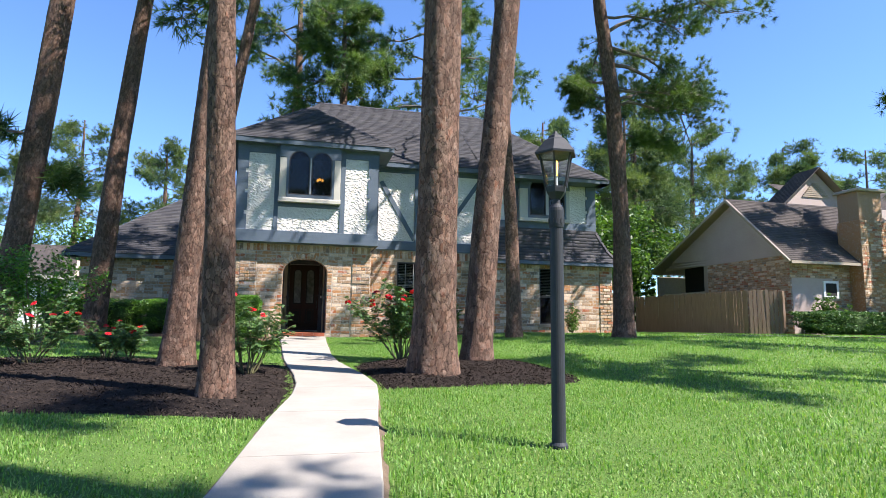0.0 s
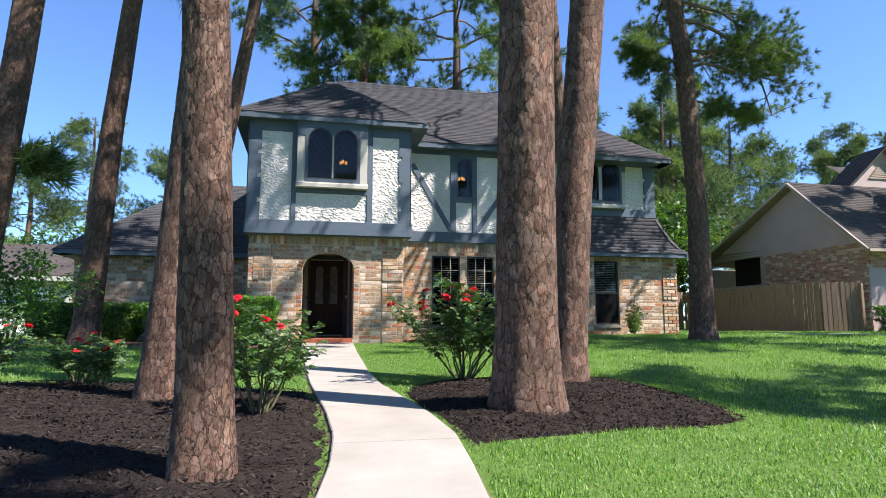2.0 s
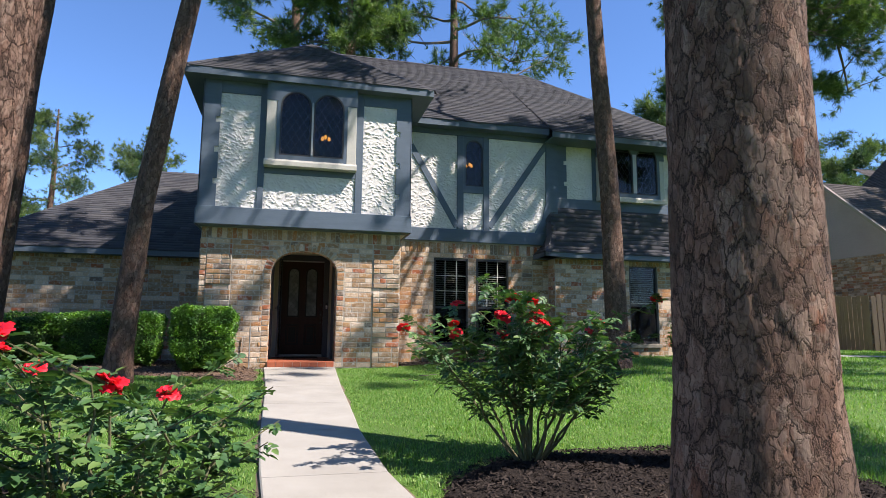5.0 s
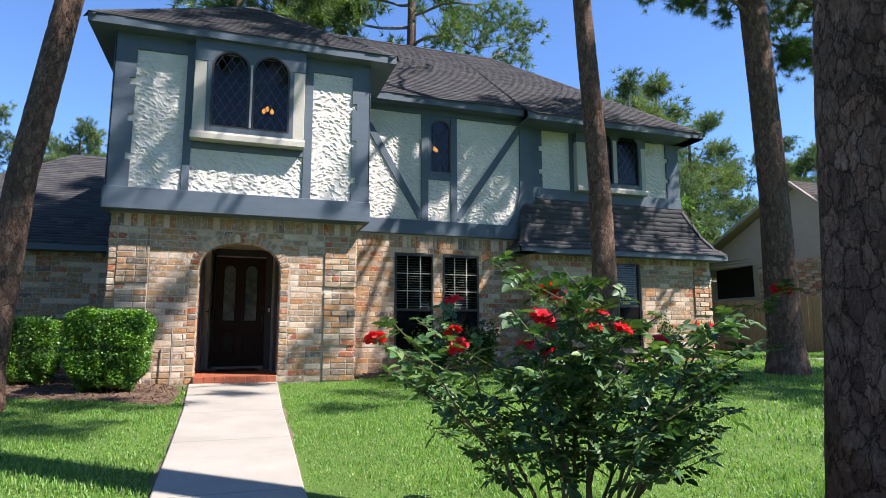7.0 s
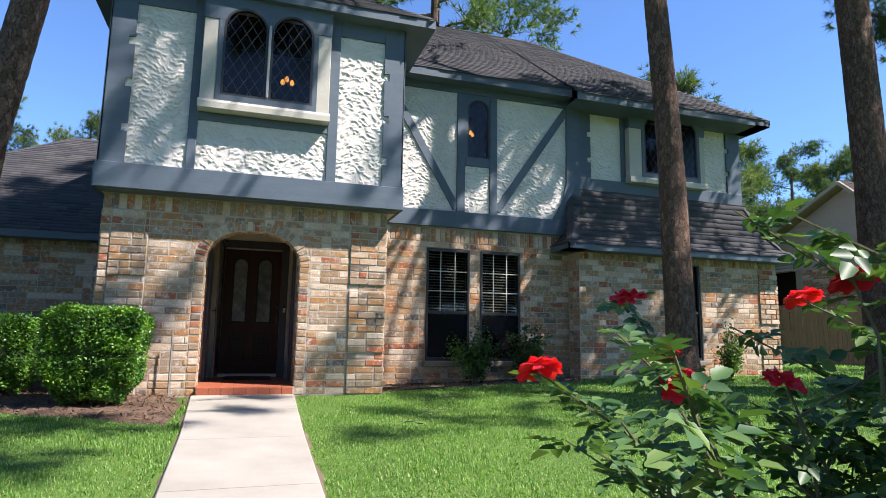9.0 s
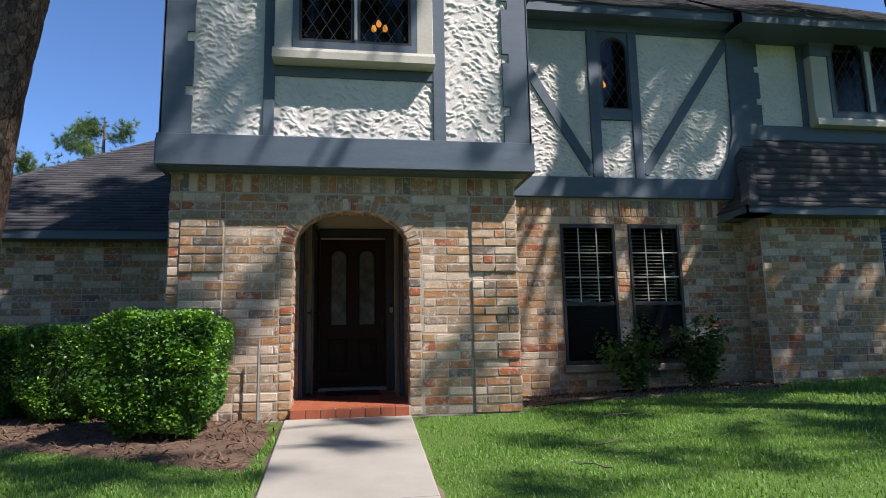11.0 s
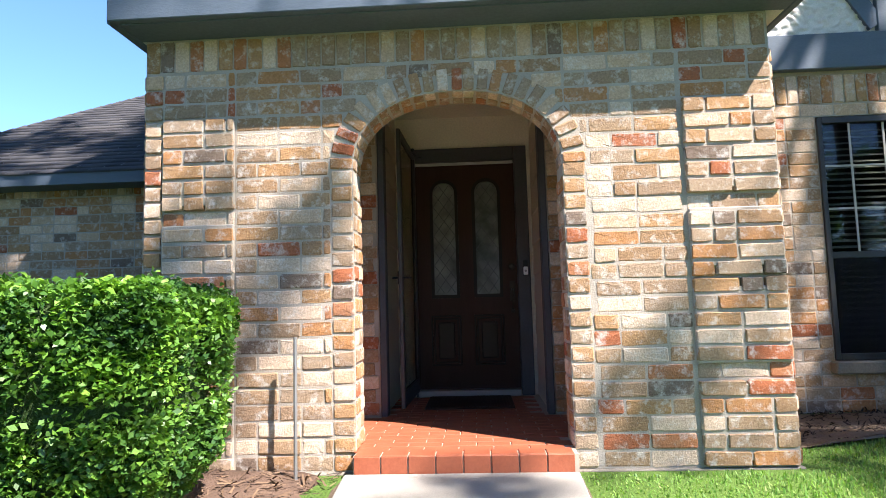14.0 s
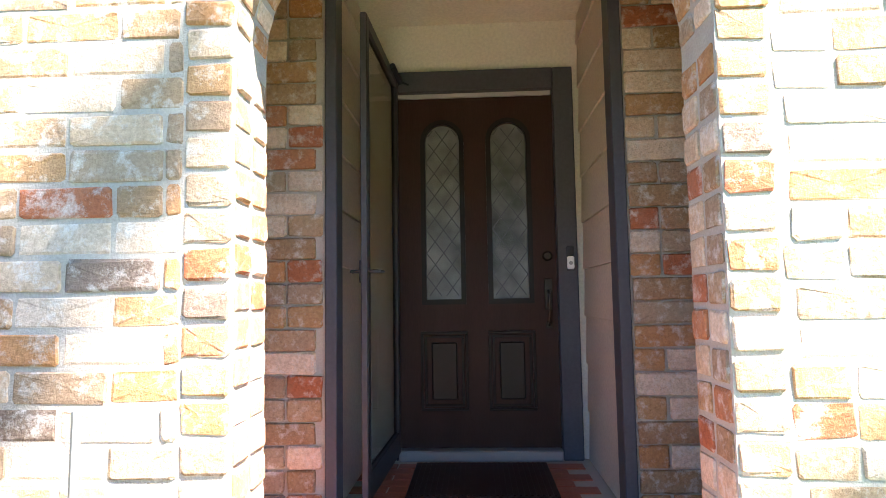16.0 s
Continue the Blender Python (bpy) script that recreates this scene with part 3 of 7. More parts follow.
def porch_bricks(wall):
    rng = random.Random(5)
    face = lambda u, z: pose(u, BY + 0.002, z)
    JC = 0.13   # width of the jamb column

    def blocked(z, ch):
        out = []
        zz = z + ch * 0.3
        if zz < SPRING:
            out.append((AX0 - JC, AX1 + JC))
        else:
            t = (zz - SPRING) / (AR + 0.155)
            if t < 1:
                hw = (AW + 0.145) * (1 - t ** 2.3) ** (1 / 2.3)
                out.append((AC - hw, AC + hw))
        return out

    field = []
    zb, zt = 0.008, 2.385
    for x0, x1, s in ((BX0 + 0.115, -1.01, 0), (-1.01, 1.625, 1), (1.625, BX1, 0)):
        for b in lay(x0, x1, zb, zt, rng, blocked if x0 == -1.01 else None, s):
            q = QUOIN_L if x0 < -1.2 else QUOIN_R if x0 > 1 else ()
            proud = 0.026 if any(lo < b[1] < hi for lo, hi in q) else 0.0
            field.append((*b, proud))
    # the quoin blocks stand on a bed of mortar of their own
    for lo, hi in QUOIN_L:
        part("quoin_bed", boxes((BX0 + 0.115, -1.014, BY - 0.0215, BY, lo + 0.012, hi - 0.012), bevel=0.006), M_MORTAR, wall)
    for lo, hi in QUOIN_R:
        part("quoin_bed", boxes((1.629, BX1 - 0.004, BY - 0.0215, BY, lo + 0.012, hi - 0.012), bevel=0.006), M_MORTAR, wall)
    # rounded corner column on the west edge
    for i in range(24):
        field.append((BX0 + 0.056, zb + (i + 0.5) * (zt - zb) / 24, 0.102, 0.083, i, 0.012))
    field.sort(key=lambda b: abs(b[0] - AC))
    set_bricks(wall, field, face, rng, 270)
    # jamb columns, their reveals, the ring of the arch, the soldier course
    col = [(x, z, JC - JOINT, 0.083, 0, 0.003) for i in range(18) for x, z in ((AX0 - JC / 2, 0.056 + i * 0.097), (AX1 + JC / 2, 0.056 + i * 0.097))]
    set_bricks(wall, col, face, rng, 40)
    rev = [(y, 0.17 + i * 0.097, 0.105, 0.083, 0) for i in range(16) for y in (0.062, 0.182)]
    set_bricks(wall, rev, lambda u, z: pose(AX0 - 0.002, BY + u, z, 0, 0, 90), rng, 40, 0.008)
    set_bricks(wall, rev, lambda u, z: pose(AX1 + 0.002, BY + u, z, 0, 0, -90), rng, 40, 0.008)
    pts = arch_outline(0.0, 300)
    seg = np.cumsum([0] + [math.dist(a, b) for a, b in zip(pts, pts[1:])])
    count = 23
    for i in range(count):
        s = (i + 0.5) / count * seg[-1]
        k = min(len(pts) - 2, int(np.searchsorted(seg, s)))
        (xa, za), (xb, zb2) = pts[k], pts[k + 1]
        ang = math.atan2(zb2 - za, xb - xa)
        nx, nz = -math.sin(ang), math.cos(ang)
        ob = new("brick", brick_data(seg[-1] / count - JOINT, 0.012, 0.13, rng.randrange(3)))
        ob.matrix_basis = pose((xa + xb) / 2 + nx * 0.07, BY + 0.002, (za + zb2) / 2 + nz * 0.07, 0, -math.degrees(ang), 0)
        ob.parent = wall
        for y in (0.06, 0.18):
            under = new("brick", brick_data(seg[-1] / count - JOINT, 0.008, 0.105, rng.randrange(3)))
            under.matrix_basis = pose((xa + xb) / 2 + nx * 0.001, BY + y, (za + zb2) / 2 + nz * 0.001, 0, -math.degrees(ang), 0) @ pose(0, 0, 0, 90, 0, 0)
            under.parent = wall
    soldiers = [(BX0 + 0.045 + i * 0.0905, 2.492, 0.0775, 0.19, 0, 0.004) for i in range(int((BX1 - BX0) / 0.0905))]
    set_bricks(wall, soldiers, face, rng, 60)
    # east side of the bay
    side = lay(0.0, 1.42, 0.008, 2.385, rng)
    set_bricks(wall, side, lambda u, z: pose(BX1 - 0.002, BY + u, z, 0, 0, 90), rng, 0, 0.016, "side_brickwork")
    side = lay(0.0, 2.85, 0.008, 2.385, rng)
    set_bricks(wall, side, lambda u, z: pose(BX0 + 0.002, BY + 2.85 - u, z, 0, 0, -90), rng, 0, 0.016, "side_brickwork")
    # concrete footing that shows under the bricks
    part("footing", boxes((BX0 - 0.02, AX0, BY - 0.02, BY + 0.05, -0.2, 0.004), (AX1, BX1 + 0.02, BY - 0.02, BY + 0.05, -0.2, 0.004), bevel=0.006), M_FOUND, wall)


WALL_PORCH = porch_wall()


def plain_walls():
    """House body behind the faces: side and back walls, upper storey, porch recess."""
    bm = boxes((BX1 - 0.24, BX1 - 0.002, BY + 0.24, 18.3, -0.15, 2.62), (BX0 + 0.002, BX0 + 0.24, BY + 0.24, 19.75, -0.15, 2.62))
    tagged(part("wall_porch_sides", bm, M_MORTAR), "brick side walls of the porch bay", "brick wall", kind="structure")
    bm = boxes((-1.6, 10.1, 27.0, 27.2, -0.15, 5.5), (-1.62, -1.42, 19.75, 27.0, 2.4, 5.5), (9.9, 10.1, 18.75, 27.0, 0, 5.5))
    tagged(part("wall_back", bm, M_STUCCO), "plain stucco walls at the back of the house", "wall", kind="structure")


plain_walls()
YI = 17.9      # inner brick wall of the porch


def porch_recess():
    # inner brick wall with the doorway, vestibule sides and ceiling
    rng = random.Random(8)
    bm = boxes((-1.33, -0.315, YI, YI + 0.12, -0.15, 2.9), (0.94, 1.91, YI, YI + 0.12, -0.15, 2.9), (-0.315, 0.94, YI, YI + 0.12, 2.66, 2.9))
    w = part("wall_vestibule", bm, M_MORTAR)
    tagged(w, "shaded antique brick wall inside the porch", "brick wall", kind="structure")
    f = lay(-0.75, -0.33, 0.13, 2.66, rng) + lay(0.96, 1.4, 0.13, 2.66, rng, start=1)
    set_bricks(w, f, lambda u, z: pose(u, YI + 0.002, z), rng, 200, 0.014)
    bm = boxes((-1.33, 1.91, BY + 0.24, 18.95, 2.66, 2.72))
    tagged(part("ceiling", bm, M_CEIL), "cream painted porch ceiling", "ceiling", kind="structure")
    # beige panel sides of the entry, in horizontal boards
    for x, s, nm in ((-0.29, 1, "wall_entry_west"), (0.925, -1, "wall_entry_east")):
        root = tagged(part(nm, boxes((min(x - s * 0.1, x - s * 0.02), max(x - s * 0.1, x - s * 0.02), YI + 0.12, 18.95, 0.1, 2.66)), M_SIDING),
                      "beige lap boards lining the entry", "wall panel", kind="structure")
        z = 0.13
        while z < 2.6:
            h = min(0.262, 2.66 - z)
            bm = bmesh.new()
            a = x - s * 0.018
            prism(bm, [(a, z), (x, z), (x - s * 0.010, z + h - 0.003), (a, z + h - 0.003)], YI + 0.121, 18.80)
            part("board", bm, M_SIDING, root)
            z += h
        # dark corner post at the front edge
        part("corner_trim", boxes((min(x - s * 0.03, x + s * 0.02), max(x - s * 0.03, x + s * 0.02), YI - 0.02, YI + 0.10, 0.12, 2.66), bevel=0.004), M_JAMB, root, "dark grey painted corner post")
    # wall above and beside the door
    bm = boxes((-0.36, -0.14, 18.85, 18.97, 0.1, 2.66), (0.90, 1.0, 18.85, 18.97, 0.1, 2.66), (-0.14, 0.90, 18.85, 18.97, 2.36, 2.66))
    tagged(part("wall_door", bm, M_CEIL), "cream wall over the front door", "wall", kind="structure")


porch_recess()


def porch_floor():
    bm = boxes((-1.33, 1.91, BY + 0.1, 18.97, -0.15, 0.118), (-0.30, 0.93, 16.735, BY + 0.1, -0.15, 0.118))
    fl = tagged(part("floor", bm, M_GROUT), "red quarry tile porch floor", "tiled floor", kind="structure")

    def tile(w, d):
        b = boxes((-w / 2, w / 2, -d / 2, d / 2, 0, 0.012), bevel=0.003)
        me = bpy.data.meshes.new("tile")
        b.to_mesh(me)
        b.free()
        me.materials.append(M_TILE)
        return me
    full, half, edge, riser = tile(0.193, 0.094), tile(0.094, 0.094), tile(0.143, 0.13), tile(0.143, 0.118)
    y, i = 16.885, 0
    while y < 18.76:
        x = -0.62 + (i % 2) * 0.1
        while x < 1.3:
            inside_arch = (AX0 - 0.02 < x < AX1 + 0.02) if y < BY + 0.26 else True
            if y > YI - 0.05:
                inside_arch = -0.24 < x < 0.86
            if inside_arch:
                ob = child("tile", full, fl)
                ob.location = (x, y, 0.113)
            x += 0.2
        y += 0.1
        i += 1
    for k in range(8):
        x = -0.222 + k * 0.151
        ob = child("tile", edge, fl)
        ob.location = (x, 16.793, 0.114)
        ob = child("tile", riser, fl)
        ob.matrix_basis = pose(x, 16.735, 0.062, 90, 0, 0)


porch_floor()


def entry_door():
    root = tagged(new("door_1"), "closed dark brown wooden front door with two leaded arched panes", "door", kind="structure")
    x0, x1, z0, z1, y = -0.13, 0.785, 0.175, 2.215, 18.86
    # frame
    bm = boxes((-0.15, x0, y - 0.06, y + 0.08, 0.12, 2.36), (x1, 0.90, y - 0.06, y + 0.08, 0.12, 2.36), (x0, x1, y - 0.06, y + 0.08, z1 + 0.02, 2.36), bevel=0.006)
    part("door_frame", bm, M_JAMB, root, "dark slate painted frame")
    part("threshold", boxes((x0, x1, y - 0.08, y + 0.06, 0.12, 0.178), bevel=0.008), M_METAL, root, "worn metal threshold")
    part("weather_strip", boxes((x0, x1 - 0.01, y - 0.02, y + 0.02, z1 - 0.004, z1 + 0.019)), M_SEAL, root)
    # leaf with arched holes
    panes = [(0.035, 0.235), (0.42, 0.625)]
    bm = bmesh.new()
    zb, zs = 1.02, 1.95
    def hole(a, b):
        c, r = (a + b) / 2, (b - a) / 2
        return [(c - r * math.cos(math.pi * i / 12), zs + r * math.sin(math.pi * i / 12) * 1.0) for i in range(13)]
    cols = [(x0, panes[0][0]), (panes[0][1], panes[1][0]), (panes[1][1], x1)]
    box(bm, x0, x1, y, y + 0.045, z0, zb)
    for a, b in cols:
        box(bm, a, b, y, y + 0.045, zb, z1)
    for a, b in panes:
        arc = hole(a, b)
        for p, q in zip(arc, arc[1:]):
            prism(bm, [p, q, (q[0], z1), (p[0], z1)], y, y + 0.045)
    part("leaf", bm, M_DOOR, root)
    for a, b in panes:
        arc = hole(a, b)
        prism_b = bmesh.new()
        prism(prism_b, [(a, zb)] + arc + [(b, zb)], y + 0.02, y + 0.028)
        gl = part("pane", prism_b, M_FROST, root, "textured glass with diamond lead lines")
        # moulding round the pane
        outer = [(a - 0.028, zb - 0.03)] + [(p[0] + (p[0] - (a + b) / 2) * 0.28, p[1] + (p[1] - zs) * 0.28) for p in arc] + [(b + 0.028, zb - 0.03)]
        inner = [(a, zb)] + arc + [(b, zb)]
        mb = bmesh.new()
        for i in range(len(inner)):
            j = (i + 1) % len(inner)
            prism(mb, [inner[i], inner[j], outer[j], outer[i]], y - 0.014, y + 0.012)
        part("moulding", mb, M_GLAZE, root, "near-black glazed moulding")
        # leading
        lb = bmesh.new()
        w, pitch = b - a, 0.135
        k = -3
        while k * pitch < 1.4:
            for sgn in (1, -1):
                pa, pb = (a, zb + k * pitch + (0 if sgn > 0 else w * 1.35)), (b, zb + k * pitch + (w * 1.35 if sgn > 0 else 0))
                n = 14
                run = []
                for i in range(n + 1):
                    px, pz = pa[0] + (pb[0] - pa[0]) * i / n, pa[1] + (pb[1] - pa[1]) * i / n
                    c, r = (a + b) / 2, w / 2
                    ok = zb < pz < zs or (pz >= zs and (px - c) ** 2 + (pz - zs) ** 2 < r * r)
                    if ok:
                        run.append((px, y + 0.018, pz))
                if len(run) > 1:
                    beam(lb, run[0], run[-1], 0.006, 0.006)
            k += 1
        part("lead_lines", lb, M_LEAD, gl)
    for a, b in ((-0.005, 0.268), (0.385, 0.655)):
        mb = bmesh.new()
        for g, d0, d1 in ((0.0, -0.012, 0.0), (0.022, -0.006, 0.0)):
            A, B, Z0, Z1 = a + g, b - g, 0.385 + g, 0.835 - g
            for d in ((A, B, Z0, Z0 + 0.016), (A, B, Z1 - 0.016, Z1), (A, A + 0.016, Z0 + 0.016, Z1 - 0.016), (B - 0.016, B, Z0 + 0.016, Z1 - 0.016)):
                box(mb, d[0], d[1], y + d0, y + 0.002, d[2], d[3], bevel=0.004)
        box(mb, a + 0.062, b - 0.062, y - 0.010, y + 0.002, 0.447, 0.773, bevel=0.008)
        part("panel", mb, M_GLAZE, root, "near-black raised panel moulding")
    hb = bmesh.new()
    lathe(hb, [(0.028, 0), (0.030, 0.006), (0.02, 0.016)], 14)
    bolt = part("deadbolt", hb, M_BRONZE, root, "aged bronze deadbolt")
    bolt.matrix_basis = pose(0.735, y, 1.26, 90, 0, 0)
    hb = boxes((0.712, 0.758, y - 0.008, y, 0.95, 1.13), bevel=0.004)
    tube(hb, [(0.735, y - 0.006, 1.06), (0.735, y - 0.05, 1.04), (0.735, y - 0.055, 0.96), (0.735, y - 0.03, 0.88), (0.735, y - 0.004, 0.865)], [0.009, 0.009, 0.008, 0.008, 0.010])
    box(hb, 0.715, 0.755, y - 0.008, y, 0.845, 0.885, bevel=0.004)
    part("handle", hb, M_BRONZE, root, "aged bronze grip handle")


entry_door()


def storm_door():
    root = tagged(new("storm_door"), "open full-glass storm door in a dark metal frame", "storm door")
    # leaf in its own plane, hinged at the origin and reaching along +x
    w, z0, z1 = 0.86, 0.17, 2.31
    t = 0.032
    part("stile", boxes((0, 0.055, 0, t, z0, z1), bevel=0.004), M_FRAME, root)
    part("stile", boxes((w - 0.055, w, 0, t, z0, z1), bevel=0.004), M_FRAME, root)
    part("rail", boxes((0.055, w - 0.055, 0, t, z1 - 0.06, z1), bevel=0.004), M_FRAME, root)
    part("rail", boxes((0.055, w - 0.055, 0, t, z0, z0 + 0.12), bevel=0.004), M_FRAME, root)
    gl = part("pane", boxes((0.05, w - 0.05, t / 2 - 0.002, t / 2 + 0.002, z0 + 0.115, z1 - 0.055)), M_STORM, root, "clear glass pane")
    gl.visible_shadow = False
    part("edge_strip", boxes((w, w + 0.006, 0.004, t - 0.004, z0, z1), bevel=0.001), M_JAMB, root, "grey edge of the leaf")
    hb = boxes((w - 0.05, w - 0.02, -0.012, 0, 1.10, 1.20), bevel=0.003)
    tube(hb, [(w - 0.035, -0.012, 1.15), (w - 0.035, -0.05, 1.15), (w - 0.09, -0.055, 1.15)], [0.008, 0.008, 0.007])
    tube(hb, [(w - 0.035, t, 1.15), (w - 0.035, t + 0.045, 1.15), (w - 0.10, t + 0.05, 1.15)], [0.008, 0.008, 0.007])
    part("latch", hb, M_BLACK, root, "black lever latch")
    cb = bmesh.new()
    tube(cb, [(0.05, t + 0.02, z1 - 0.03), (0.30, t + 0.02, z1 - 0.03)], [0.016, 0.016])
    tube(cb, [(0.0, t + 0.06, z1 - 0.03), (0.06, t + 0.02, z1 - 0.03)], [0.006, 0.006])
    part("closer", cb, M_BLACK, root, "black pneumatic closer tube")
    root.matrix_basis = pose(-0.148, 18.80, 0, 0, 0, -92.0)
    return root


storm_door()


def bell():
    root = tagged(new("doorbell"), "small white doorbell button on a black plate", "doorbell")
    part("plate", boxes((-0.022, 0.022, -0.012, 0, -0.07, 0.07), bevel=0.004), M_BLACK, root)
    part("button", boxes((-0.020, 0.020, -0.022, -0.012, -0.062, 0.012), bevel=0.006), M_WHITE, root, "white button housing")
    bm = bmesh.new()
    lathe(bm, [(0.011, 0), (0.011, 0.004), (0.006, 0.005)], 14)
    b = part("ring", bm, M_METAL, root)
    b.matrix_basis = pose(0, -0.021, -0.026, 90, 0, 0)
    root.location = (0.856, 18.80, 1.24)


bell()


def door_mat():
    bm = boxes((-0.02, 0.68, 18.12, 18.70, 0.126, 0.140), bevel=0.004)
    ob = tagged(part("doormat", bm, M_DOOR), "flat dark ribbed doormat on the porch tiles", "doormat")
    rb = bmesh.new()
    for i in range(26):
        x = 0.0 + i * 0.026
        box(rb, x, x + 0.012, 18.14, 18.68, 0.139, 0.145)
    part("ribs", rb, M_DOOR, ob)


door_mat()


# ---------------------------------------------------------------- timbered upper storey
def stucco_panel(poly, y, seed, name="stucco", parent=None, res=0.011):
    """Hand-thrown stucco: a relief of broken, drooping ridges within the outline poly (x, z)."""
    p = np.array(poly)
    lo, hi = p.min(0), p.max(0)
    nx, nz = int((hi[0] - lo[0]) / res) + 2, int((hi[1] - lo[1]) / res) + 2
    xs, zs = np.linspace(lo[0], hi[0], nx), np.linspace(lo[1], hi[1], nz)
    gx, gz = np.meshgrid(xs, zs)
    h = np.zeros(gx.shape)
    # short ridges: each rises slowly from above and breaks off sharply underneath
    r = np.random.default_rng(seed)
    area = (hi[0] - lo[0]) * (hi[1] - lo[1])
    for _ in range(int(area * 280)):
        cx, cz = lo + (hi - lo) * r.random(2)
        w, t, hh, a = r.uniform(0.022, 0.075), r.uniform(0.02, 0.042), r.uniform(0.010, 0.022), r.normal(0, 0.4)
        ix0, ix1 = np.searchsorted(xs, [cx - w - 0.02, cx + w + 0.02])
        iz0, iz1 = np.searchsorted(zs, [cz - t - 0.08, cz + t + 0.08])
        X, Z = gx[iz0:iz1, ix0:ix1] - cx, gz[iz0:iz1, ix0:ix1] - cz
        Z = Z - X * math.tan(a) - 0.012 * np.sin(X * 45 + cx * 9)
        prof = np.where(Z > 0, np.clip(1 - Z / t, 0, 1), np.clip(1 + Z / 0.010, 0, 1))
        b = hh * prof * np.clip(1 - (X / w) ** 2, 0, 1)
        h[iz0:iz1, ix0:ix1] = np.maximum(h[iz0:iz1, ix0:ix1], b)
    h += r.normal(0, 0.0008, h.shape)
    v = np.stack([gx, y - h, gz], -1).reshape(-1, 3)
    i = np.arange((nz - 1) * (nx - 1))
    rr, cc = i // (nx - 1), i % (nx - 1)
    a = rr * nx + cc
    ok = inside(poly, (xs[cc] + xs[np.minimum(cc + 1, nx - 1)]) / 2, (zs[rr] + zs[np.minimum(rr + 1, nz - 1)]) / 2)
    a = a[ok]
    ob = child(name, fast_mesh(name, v, np.full(len(a), 4), np.stack([a, a + 1, a + nx + 1, a + nx], 1).ravel(), M_STUCCO), parent)
    return ob


def arched_window(root, x0, x1, z0, z1, y, arched=True, lead=False):
    """One casement: a frame, a pane, and its lead lines."""
    c, r = (x0 + x1) / 2, (x1 - x0) / 2
    zs = z1 - r if arched else z1
    arc = [(c - r * math.cos(math.pi * i / 12), zs + (r * math.sin(math.pi * i / 12) if arched else 0)) for i in range(13)]
    inner = [(x0, z0)] + arc + [(x1, z0)]
    mid = ((x0 + x1) / 2, (z0 + z1) / 2)
    outer = [(x + math.copysign(0.028, x - mid[0]), z + (0.028 if z > mid[1] else -0.028)) for x, z in inner]
    bm = bmesh.new()
    for i in range(len(inner)):
        j = (i + 1) % len(inner)
        prism(bm, [inner[i], inner[j], outer[j], outer[i]], y - 0.03, y + 0.03)
    fr = part("window_frame", bm, M_FRAME, root)
    bm = bmesh.new()
    prism(bm, inner, y - 0.003, y + 0.003)
    g = part("pane", bm, M_GLASS, root)
    g.visible_shadow = False
    if lead:
        lb = bmesh.new()
        w, pitch, slope = x1 - x0, 0.235, 1.6
        k = -6
        while z0 + k * pitch < z1:
            for sg in (1, -1):
                run = []
                for i in range(25):
                    px = x0 + w * i / 24
                    pz = z0 + k * pitch + (px - x0 if sg > 0 else x1 - px) * slope
                    if z0 < pz < zs or (zs <= pz and (px - c) ** 2 + (pz - zs) ** 2 < r * r):
                        run.append((px, y - 0.006, pz))
                if len(run) > 1:
                    beam(lb, run[0], run[-1], 0.005, 0.005)
            k += 1
        part("lead_lines", lb, M_LEAD, g)


def boards(name, dims, parent, diagonals=(), y=0.0, d=0.05, bevel=0.006):
    for q in dims:
        part(name, boxes(q, bevel=bevel), M_BLUE, parent)
    for p, q, w in diagonals:
        bm = bmesh.new()
        beam(bm, (p[0], y, p[1]), (q[0], y, q[1]), w, d)
        part("brace", bm, M_BLUE, parent)


def tooth_board(x0, x1, z0, z1, teeth, side, y0, y1):
    """A corner board with notches, into which the stucco reaches."""
    pts = []
    edge, cut = (x1, x1 - 0.075) if side > 0 else (x0, x0 + 0.075)
    far = x0 if side > 0 else x1
    bm = bmesh.new()
    z = z0
    for t in teeth:
        prism(bm, [(min(far, edge), z), (max(far, edge), z), (max(far, edge), t - 0.055), (min(far, edge), t - 0.055)], y0, y1)
        prism(bm, [(min(far, cut), t - 0.055), (max(far, cut), t - 0.055), (max(far, cut), t + 0.055), (min(far, cut), t + 0.055)], y0, y1)
        z = t + 0.055
    prism(bm, [(min(far, edge), z), (max(far, edge), z), (max(far, edge), z1), (min(far, edge), z1)], y0, y1)
    return bm


def chandelier(x, y, z, name="pendant_lamp"):
    root = tagged(new(name), "lit warm pendant lamp seen through the window", "lamp")
    bm = bmesh.new()
    tube(bm, [(0, 0, 0.05), (0, 0, 0.7)], [0.008, 0.008])
    part("rod", bm, M_BRONZE, root)
    for k in range(3):
        bm = bmesh.new()
        a = k * 2.1 + 0.4
        lathe(bm, [(0.006, 0), (0.028, 0.02), (0.034, 0.05), (0.02, 0.085), (0.004, 0.10)], 10, (0.08 * math.cos(a), 0.08 * math.sin(a), -0.02))
        part("bulb", bm, M_FLAME, root, "glowing amber bulb")
        bm = bmesh.new()
        tube(bm, [(0, 0, 0.06), (0.05 * math.cos(a), 0.05 * math.sin(a), -0.03), (0.08 * math.cos(a), 0.08 * math.sin(a), -0.02)], [0.006, 0.006, 0.008])
        part("arm", bm, M_BRONZE, root)
    root.location = (x, y, z)


